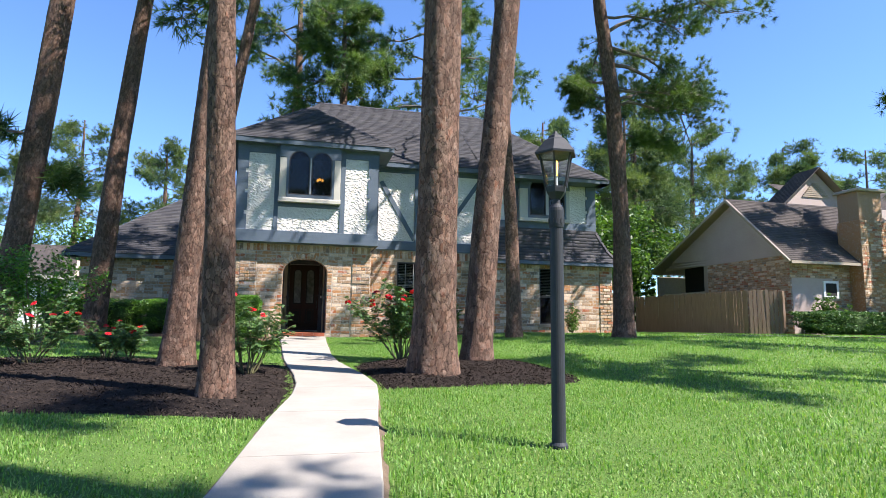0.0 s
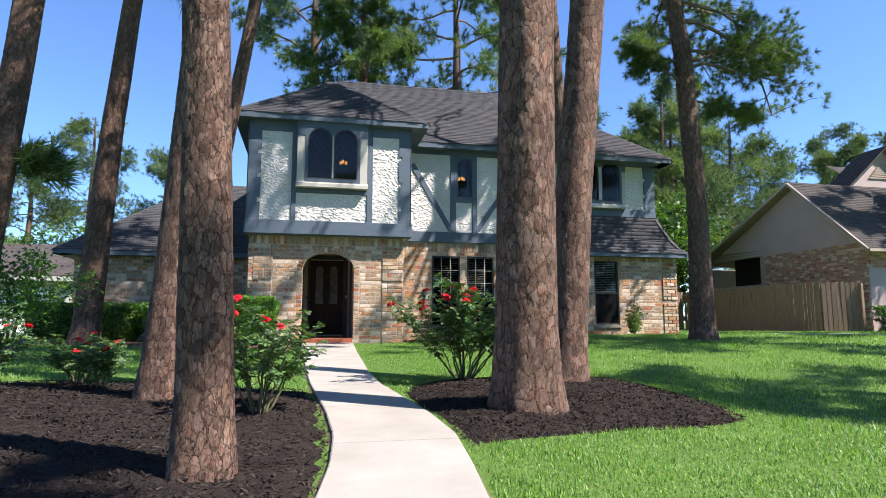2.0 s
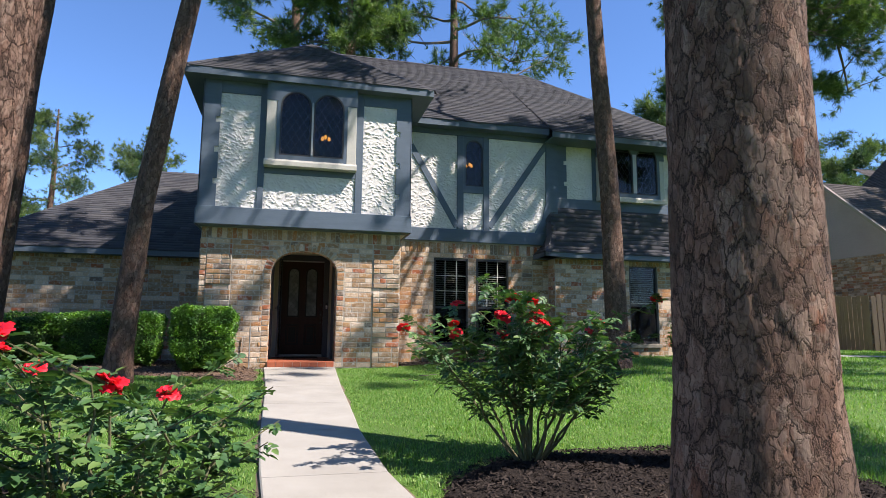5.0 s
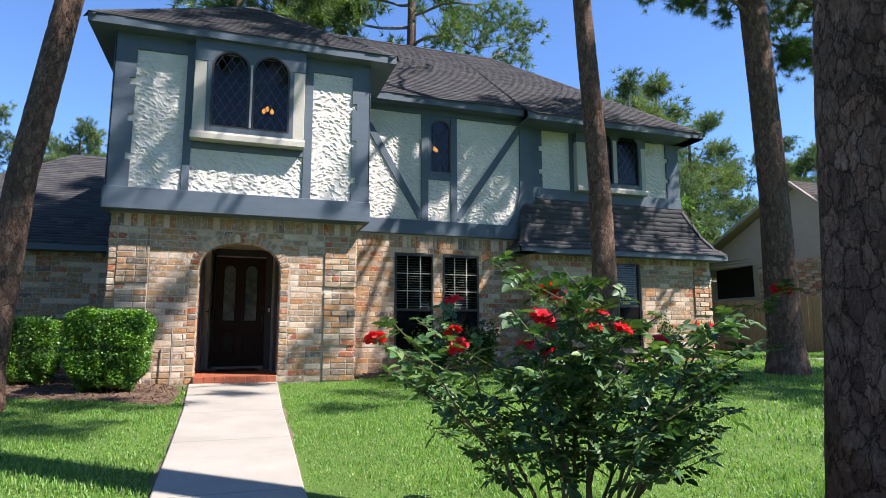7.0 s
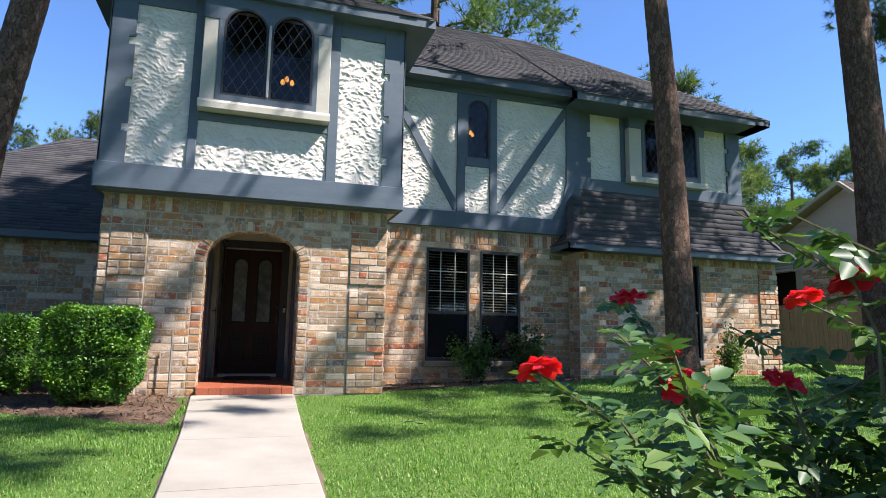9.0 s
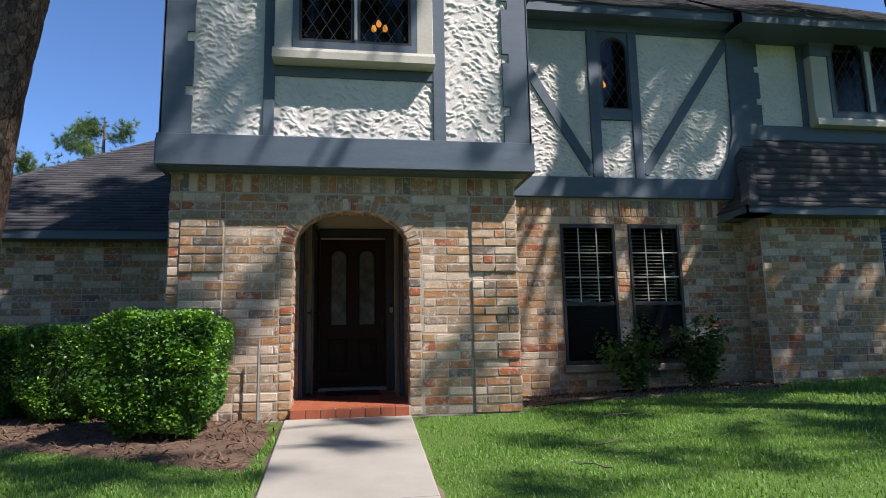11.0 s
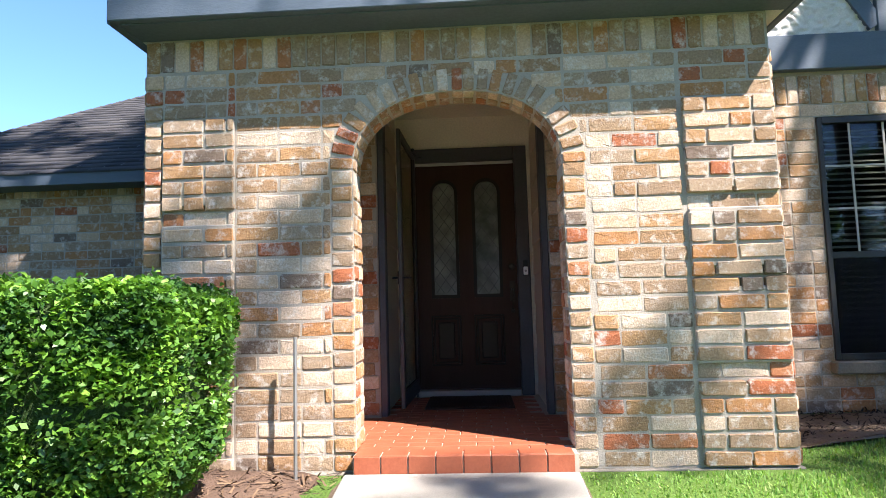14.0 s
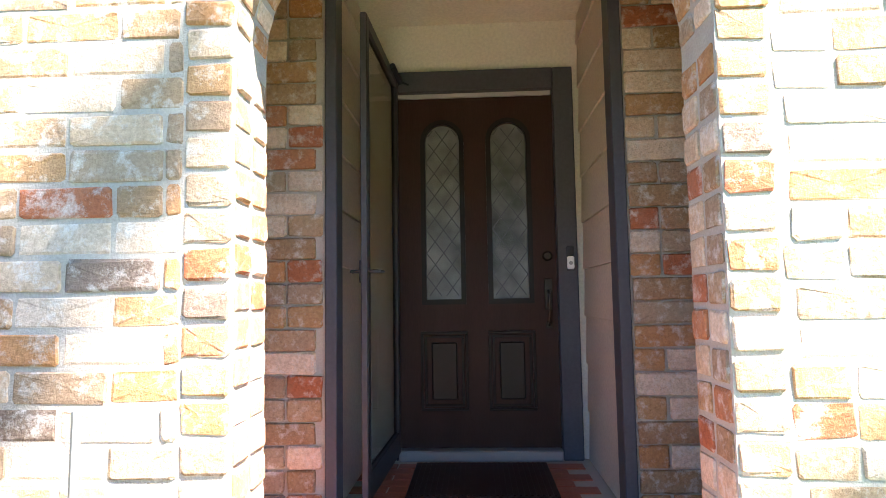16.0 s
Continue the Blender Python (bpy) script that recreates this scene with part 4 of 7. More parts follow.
def bay_upper():
    y, zb, zt = 16.66, 2.94, 5.13
    root = part("wall_bay_upper", boxes((-1.62, -0.30, y + 0.012, y + 0.16, 2.62, 5.5), (1.0, 2.28, y + 0.012, y + 0.16, 2.62, 5.5), (-0.30, 1.0, y + 0.012, y + 0.16, 2.62, 3.86),
                                        (-0.30, 1.0, y + 0.012, y + 0.16, 5.3, 5.5), (-1.62, -1.47, y + 0.16, 19.7, 2.62, 5.5), (2.13, 2.28, y + 0.16, 18.3, 2.62, 5.5)), M_STUCCO)
    tagged(root, "cream stucco upper bay with slate blue timbers", "wall", kind="structure")
    # soffit under the overhang
    part("soffit", boxes((-1.60, 2.26, 16.63, BY - 0.001, 2.60, 2.64)), M_BLUE, root)
    part("corner_board", tooth_board(-1.64, -1.335, zb, 5.5, [3.42, 4.02, 4.60], 1, y - 0.035, y + 0.01), M_BLUE, root)
    part("corner_board", tooth_board(2.0, 2.30, zb, 5.5, [3.32, 3.95, 4.60], -1, y - 0.035, y + 0.01), M_BLUE, root)
    boards("timber", [(-1.66, 2.32, 16.585, y + 0.012, 2.61, zb), (-1.335, -0.62, y - 0.03, y + 0.01, zt, 5.5), (1.34, 2.0, y - 0.03, y + 0.01, zt, 5.5),
                      (-0.62, -0.505, y - 0.035, y + 0.01, zb, 5.5), (1.20, 1.34, y - 0.035, y + 0.01, zb, 5.5), (2.28, 2.31, y - 0.035, 18.2, 2.9, 5.5), (-1.65, -1.62, y - 0.035, 19.6, 2.9, 5.5),
                      (-0.505, 1.20, y - 0.03, y + 0.01, 3.63, 3.745), (2.28, 2.33, 16.62, 18.2, 2.61, 2.9), (-1.68, -1.62, 16.62, 19.6, 2.61, 2.9)], root)
    stucco_panel([(-1.335, zb), (-0.62, zb), (-0.62, zt), (-1.335, zt)], y, 1, parent=root)
    stucco_panel([(-0.505, zb), (1.20, zb), (1.20, 3.63), (-0.505, 3.63)], y, 2, parent=root)
    stucco_panel([(1.34, zb), (2.0, zb), (2.0, zt), (1.34, zt)], y, 3, parent=root)
    for tz, x0, x1, s in [(z, -1.41, -1.335, 9) for z in (3.42, 4.02, 4.60)] + [(z, 2.0, 2.075, 8) for z in (3.32, 3.95, 4.60)]:
        stucco_panel([(x0, tz - 0.055), (x1, tz - 0.055), (x1, tz + 0.055), (x0, tz + 0.055)], y - 0.006, int(tz * 10) + s, parent=root)
    window_box(-0.50, 1.19, y, 3.75, [(-0.22, 0.30), (0.40, 0.92)], 3.99, 5.20, 5.46, "window_1")
    chandelier(0.64, 17.3, 4.58)


def window_box(x0, x1, y, zs, panes, z0, z1, top, name):
    """A shallow oriel: cream box and sill, dark arched header, paired arched casements."""
    root = tagged(new(name), "shallow cream oriel with paired arched leaded casements", "window", kind="structure")
    yf = y - 0.17
    a, b = panes[0][0] - 0.09, panes[1][1] + 0.09
    # cream cheeks and sill
    part("cheek", boxes((x0, a, yf, y + 0.01, zs + 0.12, 5.02), bevel=0.006), M_CREAM, root)
    part("cheek", boxes((b, x1, yf, y + 0.01, zs + 0.12, 5.02), bevel=0.006), M_CREAM, root)
    bm = bmesh.new()
    prism(bm, [(yf - 0.05, zs), (y + 0.01, zs - 0.0), (y + 0.01, zs + 0.12), (yf - 0.03, zs + 0.12), (yf - 0.05, zs + 0.08)], x0 - 0.015, x1 + 0.015)
    bmesh.ops.transform(bm, matrix=Matrix(((0, 1, 0, 0), (1, 0, 0, 0), (0, 0, 1, 0), (0, 0, 0, 1))), verts=bm.verts)
    part("window_sill", bm, M_CREAM, root)
    # dark surround: bottom rail, stiles, centre post and header with arched heads
    part("surround", boxes((a, b, yf - 0.012, y + 0.01, zs + 0.12, z0 - 0.03), (a, panes[0][0] - 0.03, yf - 0.012, y + 0.01, z0 - 0.03, 5.017), (panes[1][1] + 0.03, b, yf - 0.012, y + 0.01, z0 - 0.03, 5.017)), M_BLUE, root)
    part("surround", boxes((panes[0][1] + 0.03, panes[1][0] - 0.03, yf - 0.012, y + 0.01, z0 - 0.03, z1)), M_BLUE, root)
    part("mullion", boxes((panes[0][1] + 0.033, panes[1][0] - 0.033, yf - 0.03, yf - 0.012, z0 + 0.0, z1 - 0.17), bevel=0.004), M_SEAL, root, "pale centre mullion")
    bm = bmesh.new()
    for p0, p1 in panes:
        c, r = (p0 + p1) / 2, (p1 - p0) / 2
        arc = [(c - (r + 0.028) * math.cos(math.pi * i / 12), z1 - r + (r + 0.028) * math.sin(math.pi * i / 12)) for i in range(13)]
        for p, q in zip(arc, arc[1:]):
            prism(bm, [p, q, (q[0], top), (p[0], top)], yf - 0.012, yf + 0.03)
    part("header", bm, M_BLUE, root)
    part("header", boxes((x0 - 0.004, panes[0][0] - 0.028, yf - 0.012, y + 0.01, 5.02, top), (panes[0][1] + 0.028, panes[1][0] - 0.028, yf - 0.010, y + 0.01, z1 - 0.003, top),
                         (panes[1][1] + 0.028, x1 + 0.004, yf - 0.012, y + 0.01, 5.02, top)), M_BLUE, root)
    for p0, p1 in panes:
        arched_window(root, p0, p1, z0, z1, yf + 0.02, True, True)
    # dim room behind; its gloom is put into the near-black colour
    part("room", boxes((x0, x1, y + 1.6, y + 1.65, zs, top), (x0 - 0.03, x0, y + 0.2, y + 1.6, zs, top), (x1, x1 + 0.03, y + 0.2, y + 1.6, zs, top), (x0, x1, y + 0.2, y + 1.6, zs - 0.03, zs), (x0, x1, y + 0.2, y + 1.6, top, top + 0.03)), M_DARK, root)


bay_upper()


def blind_window(name, x0, x1, z0, z1, y, zm, grid=True):
    root = tagged(new(name), "dark double-hung window with half-drawn slatted blind", "window", kind="structure")
    part("window_frame", boxes((x0, x0 + 0.04, y - 0.03, y + 0.06, z0, z1), (x1 - 0.04, x1, y - 0.03, y + 0.06, z0, z1), (x0 + 0.04, x1 - 0.04, y - 0.03, y + 0.06, z1 - 0.05, z1), (x0 + 0.04, x1 - 0.04, y - 0.03, y + 0.06, z0, z0 + 0.05), bevel=0.004), M_FRAME, root)
    part("meeting_rail", boxes((x0 + 0.04, x1 - 0.04, y - 0.01, y + 0.03, zm - 0.025, zm + 0.025), bevel=0.003), M_FRAME, root)
    for a, b in ((zm + 0.025, z1 - 0.05), (z0 + 0.05, zm - 0.025)):
        g = part("pane", boxes((x0 + 0.04, x1 - 0.04, y + 0.008, y + 0.013, a, b)), M_GLASS, root)
        g.visible_shadow = False
        if grid and a > zm:
            n = 3
            bm = boxes(*[(x0 + (x1 - x0) * k / n - 0.008, x0 + (x1 - x0) * k / n + 0.008, y + 0.002, y + 0.008, a, b) for k in range(1, n)],
                       *[(x0 + 0.04, x1 - 0.04, y + 0.001, y + 0.007, a + (b - a) * k / 3 - 0.008, a + (b - a) * k / 3 + 0.008) for k in (1, 2)])
            part("muntin", bm, M_BLIND, g)
    part("insect_screen", boxes((x0 + 0.042, x1 - 0.042, y - 0.006, y - 0.004, z0 + 0.052, zm - 0.027)), M_SCREEN, root, "dark insect screen")
    # slats
    bm = bmesh.new()
    bmesh.ops.create_cube(bm, size=1, matrix=Matrix.Diagonal((x1 - x0 - 0.10, 0.045, 0.004, 1)))
    me = bpy.data.meshes.new("slat")
    bm.to_mesh(me)
    bm.free()
    me.materials.append(M_BLIND)
    z = z1 - 0.09
    while z > z0 + 0.12:
        s = child("slat", me, root)
        s.matrix_basis = pose((x0 + x1) / 2, y + 0.10, z, 28, 0, 0)
        z -= 0.05
    # walls of the room, with its darkness as their colour
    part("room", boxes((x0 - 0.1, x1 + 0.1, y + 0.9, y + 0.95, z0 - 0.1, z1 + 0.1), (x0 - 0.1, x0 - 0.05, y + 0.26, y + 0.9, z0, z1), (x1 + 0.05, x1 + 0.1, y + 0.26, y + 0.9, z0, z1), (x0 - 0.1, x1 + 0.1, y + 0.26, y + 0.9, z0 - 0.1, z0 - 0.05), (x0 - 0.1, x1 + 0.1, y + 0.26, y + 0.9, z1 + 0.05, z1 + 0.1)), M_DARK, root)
    part("sill", boxes((x0 - 0.04, x1 + 0.04, y - 0.10, y + 0.03, z0 - 0.10, z0 - 0.005), bevel=0.01), M_FOUND, root, "rough masonry sill")


def main_front():
    y = 18.26
    W = [(3.18, 3.975), (4.18, 4.955)]
    # lower brick wall with two window holes
    root = part("wall_main_lower", boxes((2.15, W[0][0], y + 0.02, y + 0.25, -0.15, 2.75), (W[0][1], W[1][0], y + 0.02, y + 0.25, -0.15, 2.75), (W[1][1], 6.0, y + 0.02, y + 0.25, -0.15, 2.75),
                                         (W[0][0], W[0][1], y + 0.02, y + 0.25, -0.15, 0.40), (W[1][0], W[1][1], y + 0.02, y + 0.25, -0.15, 0.40), (W[0][0], W[0][1], y + 0.02, y + 0.25, 2.36, 2.75), (W[1][0], W[1][1], y + 0.02, y + 0.25, 2.36, 2.75)), M_MORTAR)
    tagged(root, "antique brick wall round a pair of windows", "brick wall", kind="structure")
    rng = random.Random(21)
    blocked = lambda z, ch: [w for w in W] if 0.36 < z < 2.36 else []
    f = lay(2.15, 5.95, 0.02, 2.46, rng, blocked)
    f.sort(key=lambda b: b[0])
    set_bricks(root, f, lambda u, z: pose(u, y + 0.022, z), rng, 220)
    set_bricks(root, [(2.2 + i * 0.0905, 2.585, 0.0775, 0.225, 0, 0.004) for i in range(41)], lambda u, z: pose(u, y + 0.022, z), rng, 50)
    blind_window("window_2", W[0][0], W[0][1], 0.42, 2.35, y + 0.03, 1.24)
    blind_window("window_3", W[1][0], W[1][1], 0.42, 2.35, y + 0.03, 1.24)
    # upper timbered wall
    up = part("wall_main_upper", boxes((2.28, 3.86, y + 0.012, y + 0.2, 2.75, 5.5), (4.40, 6.2, y + 0.012, y + 0.2, 2.75, 5.5), (3.86, 4.40, y + 0.012, y + 0.2, 2.75, 4.0), (3.86, 4.40, y + 0.012, y + 0.2, 5.22, 5.5)), M_STUCCO)
    tagged(up, "cream stucco wall with slate blue timber framing", "wall", kind="structure")
    boards("timber", [(2.28, 6.0, y - 0.06, y + 0.012, 2.73, 3.02), (3.70, 3.855, y - 0.04, y + 0.01, 3.02, 5.32), (4.335, 4.475, y - 0.04, y + 0.01, 3.02, 5.32), (2.3, 6.1, y - 0.045, y + 0.01, 5.24, 5.5),
                      (3.855, 4.335, y - 0.035, y + 0.01, 3.885, 4.05)], up, [((2.60, 4.93), (3.70, 3.08), 0.135), ((4.48, 3.10), (5.93, 5.20), 0.135)], y - 0.012, 0.04)
    # knee of the corner, flaring towards the skirt roof
    bm = bmesh.new()
    prism(bm, [(5.92, 5.25), (6.2, 5.25), (6.2, 2.75), (5.62, 2.75), (5.62, 3.05), (5.80, 3.35), (5.90, 3.75)], y - 0.05, y + 0.01)
    part("corner_board", bm, M_BLUE, up)
    stucco_panel([(2.30, 3.02), (3.70, 3.02), (3.70, 5.24), (2.30, 5.24)], y, 31, parent=up)
    stucco_panel([(3.855, 3.02), (4.335, 3.02), (4.335, 3.885), (3.855, 3.885)], y, 32, parent=up)
    stucco_panel([(4.475, 3.02), (5.66, 3.02), (5.80, 3.30), (5.92, 3.75), (5.92, 5.24), (4.475, 5.24)], y, 33, parent=up)
    root = tagged(new("window_4"), "narrow arched leaded casement between timbers", "window", kind="structure")
    arched_window(root, 3.93, 4.30, 4.08, 5.14, y + 0.02, True, True)
    bm = bmesh.new()
    c, r = 4.115, 0.185
    arc = [(c - (r + 0.026) * math.cos(math.pi * i / 12), 5.14 - r + (r + 0.026) * math.sin(math.pi * i / 12)) for i in range(13)]
    for p, q in zip(arc, arc[1:]):
        prism(bm, [p, q, (q[0], 5.25), (p[0], 5.25)], y - 0.02, y + 0.03)
    box(bm, 3.85, 3.905, y - 0.02, y + 0.03, 4.05, 5.25)
    box(bm, 4.325, 4.345, y - 0.02, y + 0.03, 4.05, 5.25)
    part("surround", bm, M_BLUE, root)
    # unlit room: near-black walls in place of its shade
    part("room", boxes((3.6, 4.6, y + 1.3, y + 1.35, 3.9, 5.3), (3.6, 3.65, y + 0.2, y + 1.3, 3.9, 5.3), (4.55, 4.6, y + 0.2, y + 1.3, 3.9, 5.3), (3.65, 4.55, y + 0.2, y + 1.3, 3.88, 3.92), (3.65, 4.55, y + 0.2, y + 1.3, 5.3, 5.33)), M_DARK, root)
    chandelier(4.20, 18.95, 4.72)


main_front()


def right_bay():
    y = 17.9
    W = (7.86, 8.62)
    z0, z1 = 0.45, 2.30
    root = part("wall_right_lower", boxes((5.95, W[0], y, y + 0.24, -0.1, 2.46), (W[1], 10.5, y, y + 0.24, -0.1, 2.46), (W[0], W[1], y, y + 0.24, -0.1, z0), (W[0], W[1], y, y + 0.24, z1, 2.46), (5.952, 6.19, y + 0.24, 18.3, -0.1, 2.46), (10.26, 10.498, y + 0.24, 27, -0.1, 2.46)), M_MORTAR)
    tagged(root, "antique brick ground floor bay with corner quoins", "brick wall", kind="structure")
    rng = random.Random(33)
    blocked = lambda z, ch: [W] if z0 - 0.03 < z < z1 + 0.02 else []
    f = [(*b, 0.0) for b in lay(5.96, 10.02, 0.08, 2.26, rng, blocked)]
    for b in lay(10.02, 10.5, 0.08, 2.26, rng):
        f.append((*b, 0.03 if int((b[1] - 0.08) / 0.0905) % 6 != 5 else 0.0))
    f.sort(key=lambda b: b[0])
    set_bricks(root, f, lambda u, z: pose(u, y + 0.002, z), rng, 150)
    set_bricks(root, lay(0, 0.36, 0.08, 2.26, rng), lambda u, z: pose(5.954, y + 0.36 - u, z, 0, 0, -90), rng, 0)
    set_bricks(root, [(6.01 + i * 0.0905, 2.36, 0.0775, 0.18, 0, 0.004) for i in range(49)], lambda u, z: pose(u, y + 0.002, z), rng, 0, rest_name="soldier_course")
    blind_window("window_5", W[0], W[1], z0, z1, y + 0.05, 1.35, False)
    # upper part
    yu = 18.36
    up = part("wall_right_upper", boxes((6.1, 7.5, yu + 0.012, yu + 0.2, 2.4, 5.5), (9.1, 10.1, yu + 0.012, yu + 0.2, 2.4, 5.5), (7.5, 9.1, yu + 0.012, yu + 0.2, 2.4, 4.0), (7.5, 9.1, yu + 0.012, yu + 0.2, 5.3, 5.5)), M_STUCCO)
    tagged(up, "cream stucco upper wall with slate blue boards", "wall", kind="structure")
    boards("timber", [(6.1, 10.16, yu - 0.05, yu + 0.012, 3.60, 3.92), (6.5, 7.2, yu - 0.03, yu + 0.01, 5.30, 5.5), (9.15, 10.1, yu - 0.03, yu + 0.01, 5.30, 5.5), (7.2, 7.30, yu - 0.035, yu + 0.01, 3.92, 5.5)], up)
    part("corner_board", tooth_board(6.08, 6.50, 3.92, 5.5, [4.30, 4.82], 1, yu - 0.04, yu + 0.01), M_BLUE, up)
    part("corner_board", tooth_board(9.80, 10.16, 3.92, 5.5, [4.35, 4.85], -1, yu - 0.04, yu + 0.01), M_BLUE, up)
    stucco_panel([(6.5, 3.92), (7.2, 3.92), (7.2, 5.30), (6.5, 5.30)], yu, 41, parent=up)
    stucco_panel([(9.15, 3.92), (9.80, 3.92), (9.80, 5.30), (9.15, 5.30)], yu, 42, parent=up)
    for tz in (4.30, 4.82):
        stucco_panel([(6.425, tz - 0.055), (6.5, tz - 0.055), (6.5, tz + 0.055), (6.425, tz + 0.055)], yu - 0.006, int(tz * 10), parent=up)
    window_box(7.30, 9.12, yu, 3.90, [(7.68, 8.20), (8.36, 8.90)], 4.14, 5.30, 5.48, "window_6")


right_bay()


def wing():
    y = 19.72
    root = part("wall_wing", boxes((-6.3, -1.57, y, y + 0.25, -0.15, 2.42), (-6.3, -6.06, y + 0.25, 28, -0.15, 2.42)), M_MORTAR)
    tagged(root, "antique brick wall of the low side wing", "brick wall", kind="structure")
    rng = random.Random(44)
    f = lay(-6.3, -1.6, 0.05, 2.22, rng)
    f.sort(key=lambda b: -b[0])
    set_bricks(root, f, lambda u, z: pose(u, y + 0.002, z), rng, 160)
    set_bricks(root, [(-6.25 + i * 0.0905, 2.32, 0.0775, 0.18, 0, 0.004) for i in range(51)], lambda u, z: pose(u, y + 0.002, z), rng, 0, rest_name="soldier_course")


wing()


# ---------------------------------------------------------------- roofs
def roof_plane(parent, poly, material, course=0.135, seed=0, name="shingles"):
    """Overlapping shingle tabs on a plane polygon; poly[0] to poly[1] is the eave."""
    P = [Vector(p) for p in poly]
    u = (P[1] - P[0]).normalized()
    n = (P[1] - P[0]).cross(P[-1] - P[0]).normalized()
    if n.z < 0:
        n = -n
    v = n.cross(u)
    if v.z < 0:
        v = -v
    loc = [((p - P[0]).dot(u), (p - P[0]).dot(v)) for p in P]
    top = max(q[1] for q in loc)
    rng = np.random.default_rng(seed)
    verts, loops, sizes = [], [], []
    k = 0
    while k * course < top:
        w0, w1 = k * course, min(top, (k + 1) * course)
        def span(w):
            xs = []
            for (xa, ya), (xb, yb) in zip(loc, loc[1:] + loc[:1]):
                if (ya - w) * (yb - w) <= 0 and ya != yb:
                    xs.append(xa + (xb - xa) * (w - ya) / (yb - ya))
            return (min(xs), max(xs)) if len(xs) > 1 else None
        s = span(min(w0 + 1e-4, top - 1e-4))
        e = span(min(w1, top - 1e-4))
        k += 1
        if not s:
            continue
        e = e or s
        x = s[0] - rng.random() * 0.3
        while x < s[1]:
            ln = rng.uniform(0.16, 0.36)
            a, b = max(x, s[0]), min(x + ln, s[1])
            x += ln
            if b - a < 0.01:
                continue
            th = 0.006 + rng.random() * 0.007
            dz = rng.normal(0, 0.006)
            c, d = np.clip([a, b], e[0], e[1])
            q = [P[0] + u * a + v * (w0 - 0.012 + dz) + n * 0.001, P[0] + u * b + v * (w0 - 0.012 + dz) + n * 0.001,
                 P[0] + u * a + v * (w0 - 0.012 + dz) + n * (0.012 + th), P[0] + u * b + v * (w0 - 0.012 + dz) + n * (0.012 + th),
                 P[0] + u * d + v * w1 + n * (0.004 + th * 0.3), P[0] + u * c + v * w1 + n * (0.004 + th * 0.3)]
            o = len(verts)
            verts += [tuple(z) for z in q]
            loops += [o, o + 1, o + 3, o + 2, o + 2, o + 3, o + 4, o + 5]
            sizes += [4, 4]
    ob = child(name, fast_mesh(name, np.array(verts), np.array(sizes), np.array(loops), material), parent)
    ob["kind"] = "stuff"
    return ob


def ridge_caps(parent, p, q, material, name="ridge_cap"):
    p, q = Vector(p), Vector(q)
    d = (q - p).normalized()
    s = d.cross(Vector((0, 0, 1))).normalized() * 0.11
    n = int((q - p).length / 0.16)
    vs, fs = [], []
    for i in range(n):
        a, b = p + d * (i * 0.16), p + d * (i * 0.16 + 0.2)
        o = len(vs)
        for c, h in ((a, 0.022), (b, 0.035)):
            vs += [c - s + Vector((0, 0, h - 0.075)), c + Vector((0, 0, h)), c + s + Vector((0, 0, h - 0.075))]
        fs += [(o, o + 1, o + 4, o + 3), (o + 1, o + 2, o + 5, o + 4)]
    ob = child(name, mesh_of(name, vs, fs, material), parent)
    ob["kind"] = "stuff"


def solid_roof(name, polys, label, material=None, under=None):
    """A decked roof: the planes with shingles on top and closed underneath."""
    vs, fs = [], []
    for poly in polys:
        o = len(vs)
        vs += [Vector(p) for p in poly]
        fs.append(tuple(range(o, o + len(poly))))
    ob = new(name, mesh_of(name, vs, fs, under or M_BLUE))
    tagged(ob, label, "roof", kind="structure")
    for i, poly in enumerate(polys):
        roof_plane(ob, poly, material or M_SHINGLE, seed=len(name) * 7 + i)
    return ob


def eave_board(root, p, q, depth, inward, name="fascia"):
    """Fascia from p to q along an eave and the soffit behind it, reaching `inward` in the given direction."""
    p, q, w = Vector(p), Vector(q), Vector(inward)
    bm = bmesh.new()
    d = (q - p).normalized()
    t = w.normalized() * 0.025
    for a0, a1, h0, h1 in ((Vector(), t, -depth, 0.01), (t, w, -depth, -depth + 0.02)):
        c = [p + a0, q + a0, q + a1, p + a1]
        lo = [bm.verts.new(z + Vector((0, 0, h0))) for z in c]
        hi = [bm.verts.new(z + Vector((0, 0, h1))) for z in c]
        bm.faces.new(lo)
        bm.faces.new(hi)
        for i in range(4):
            bm.faces.new((lo[i], lo[(i + 1) % 4], hi[(i + 1) % 4], hi[i]))
    part(name, bm, M_BLUE, root)


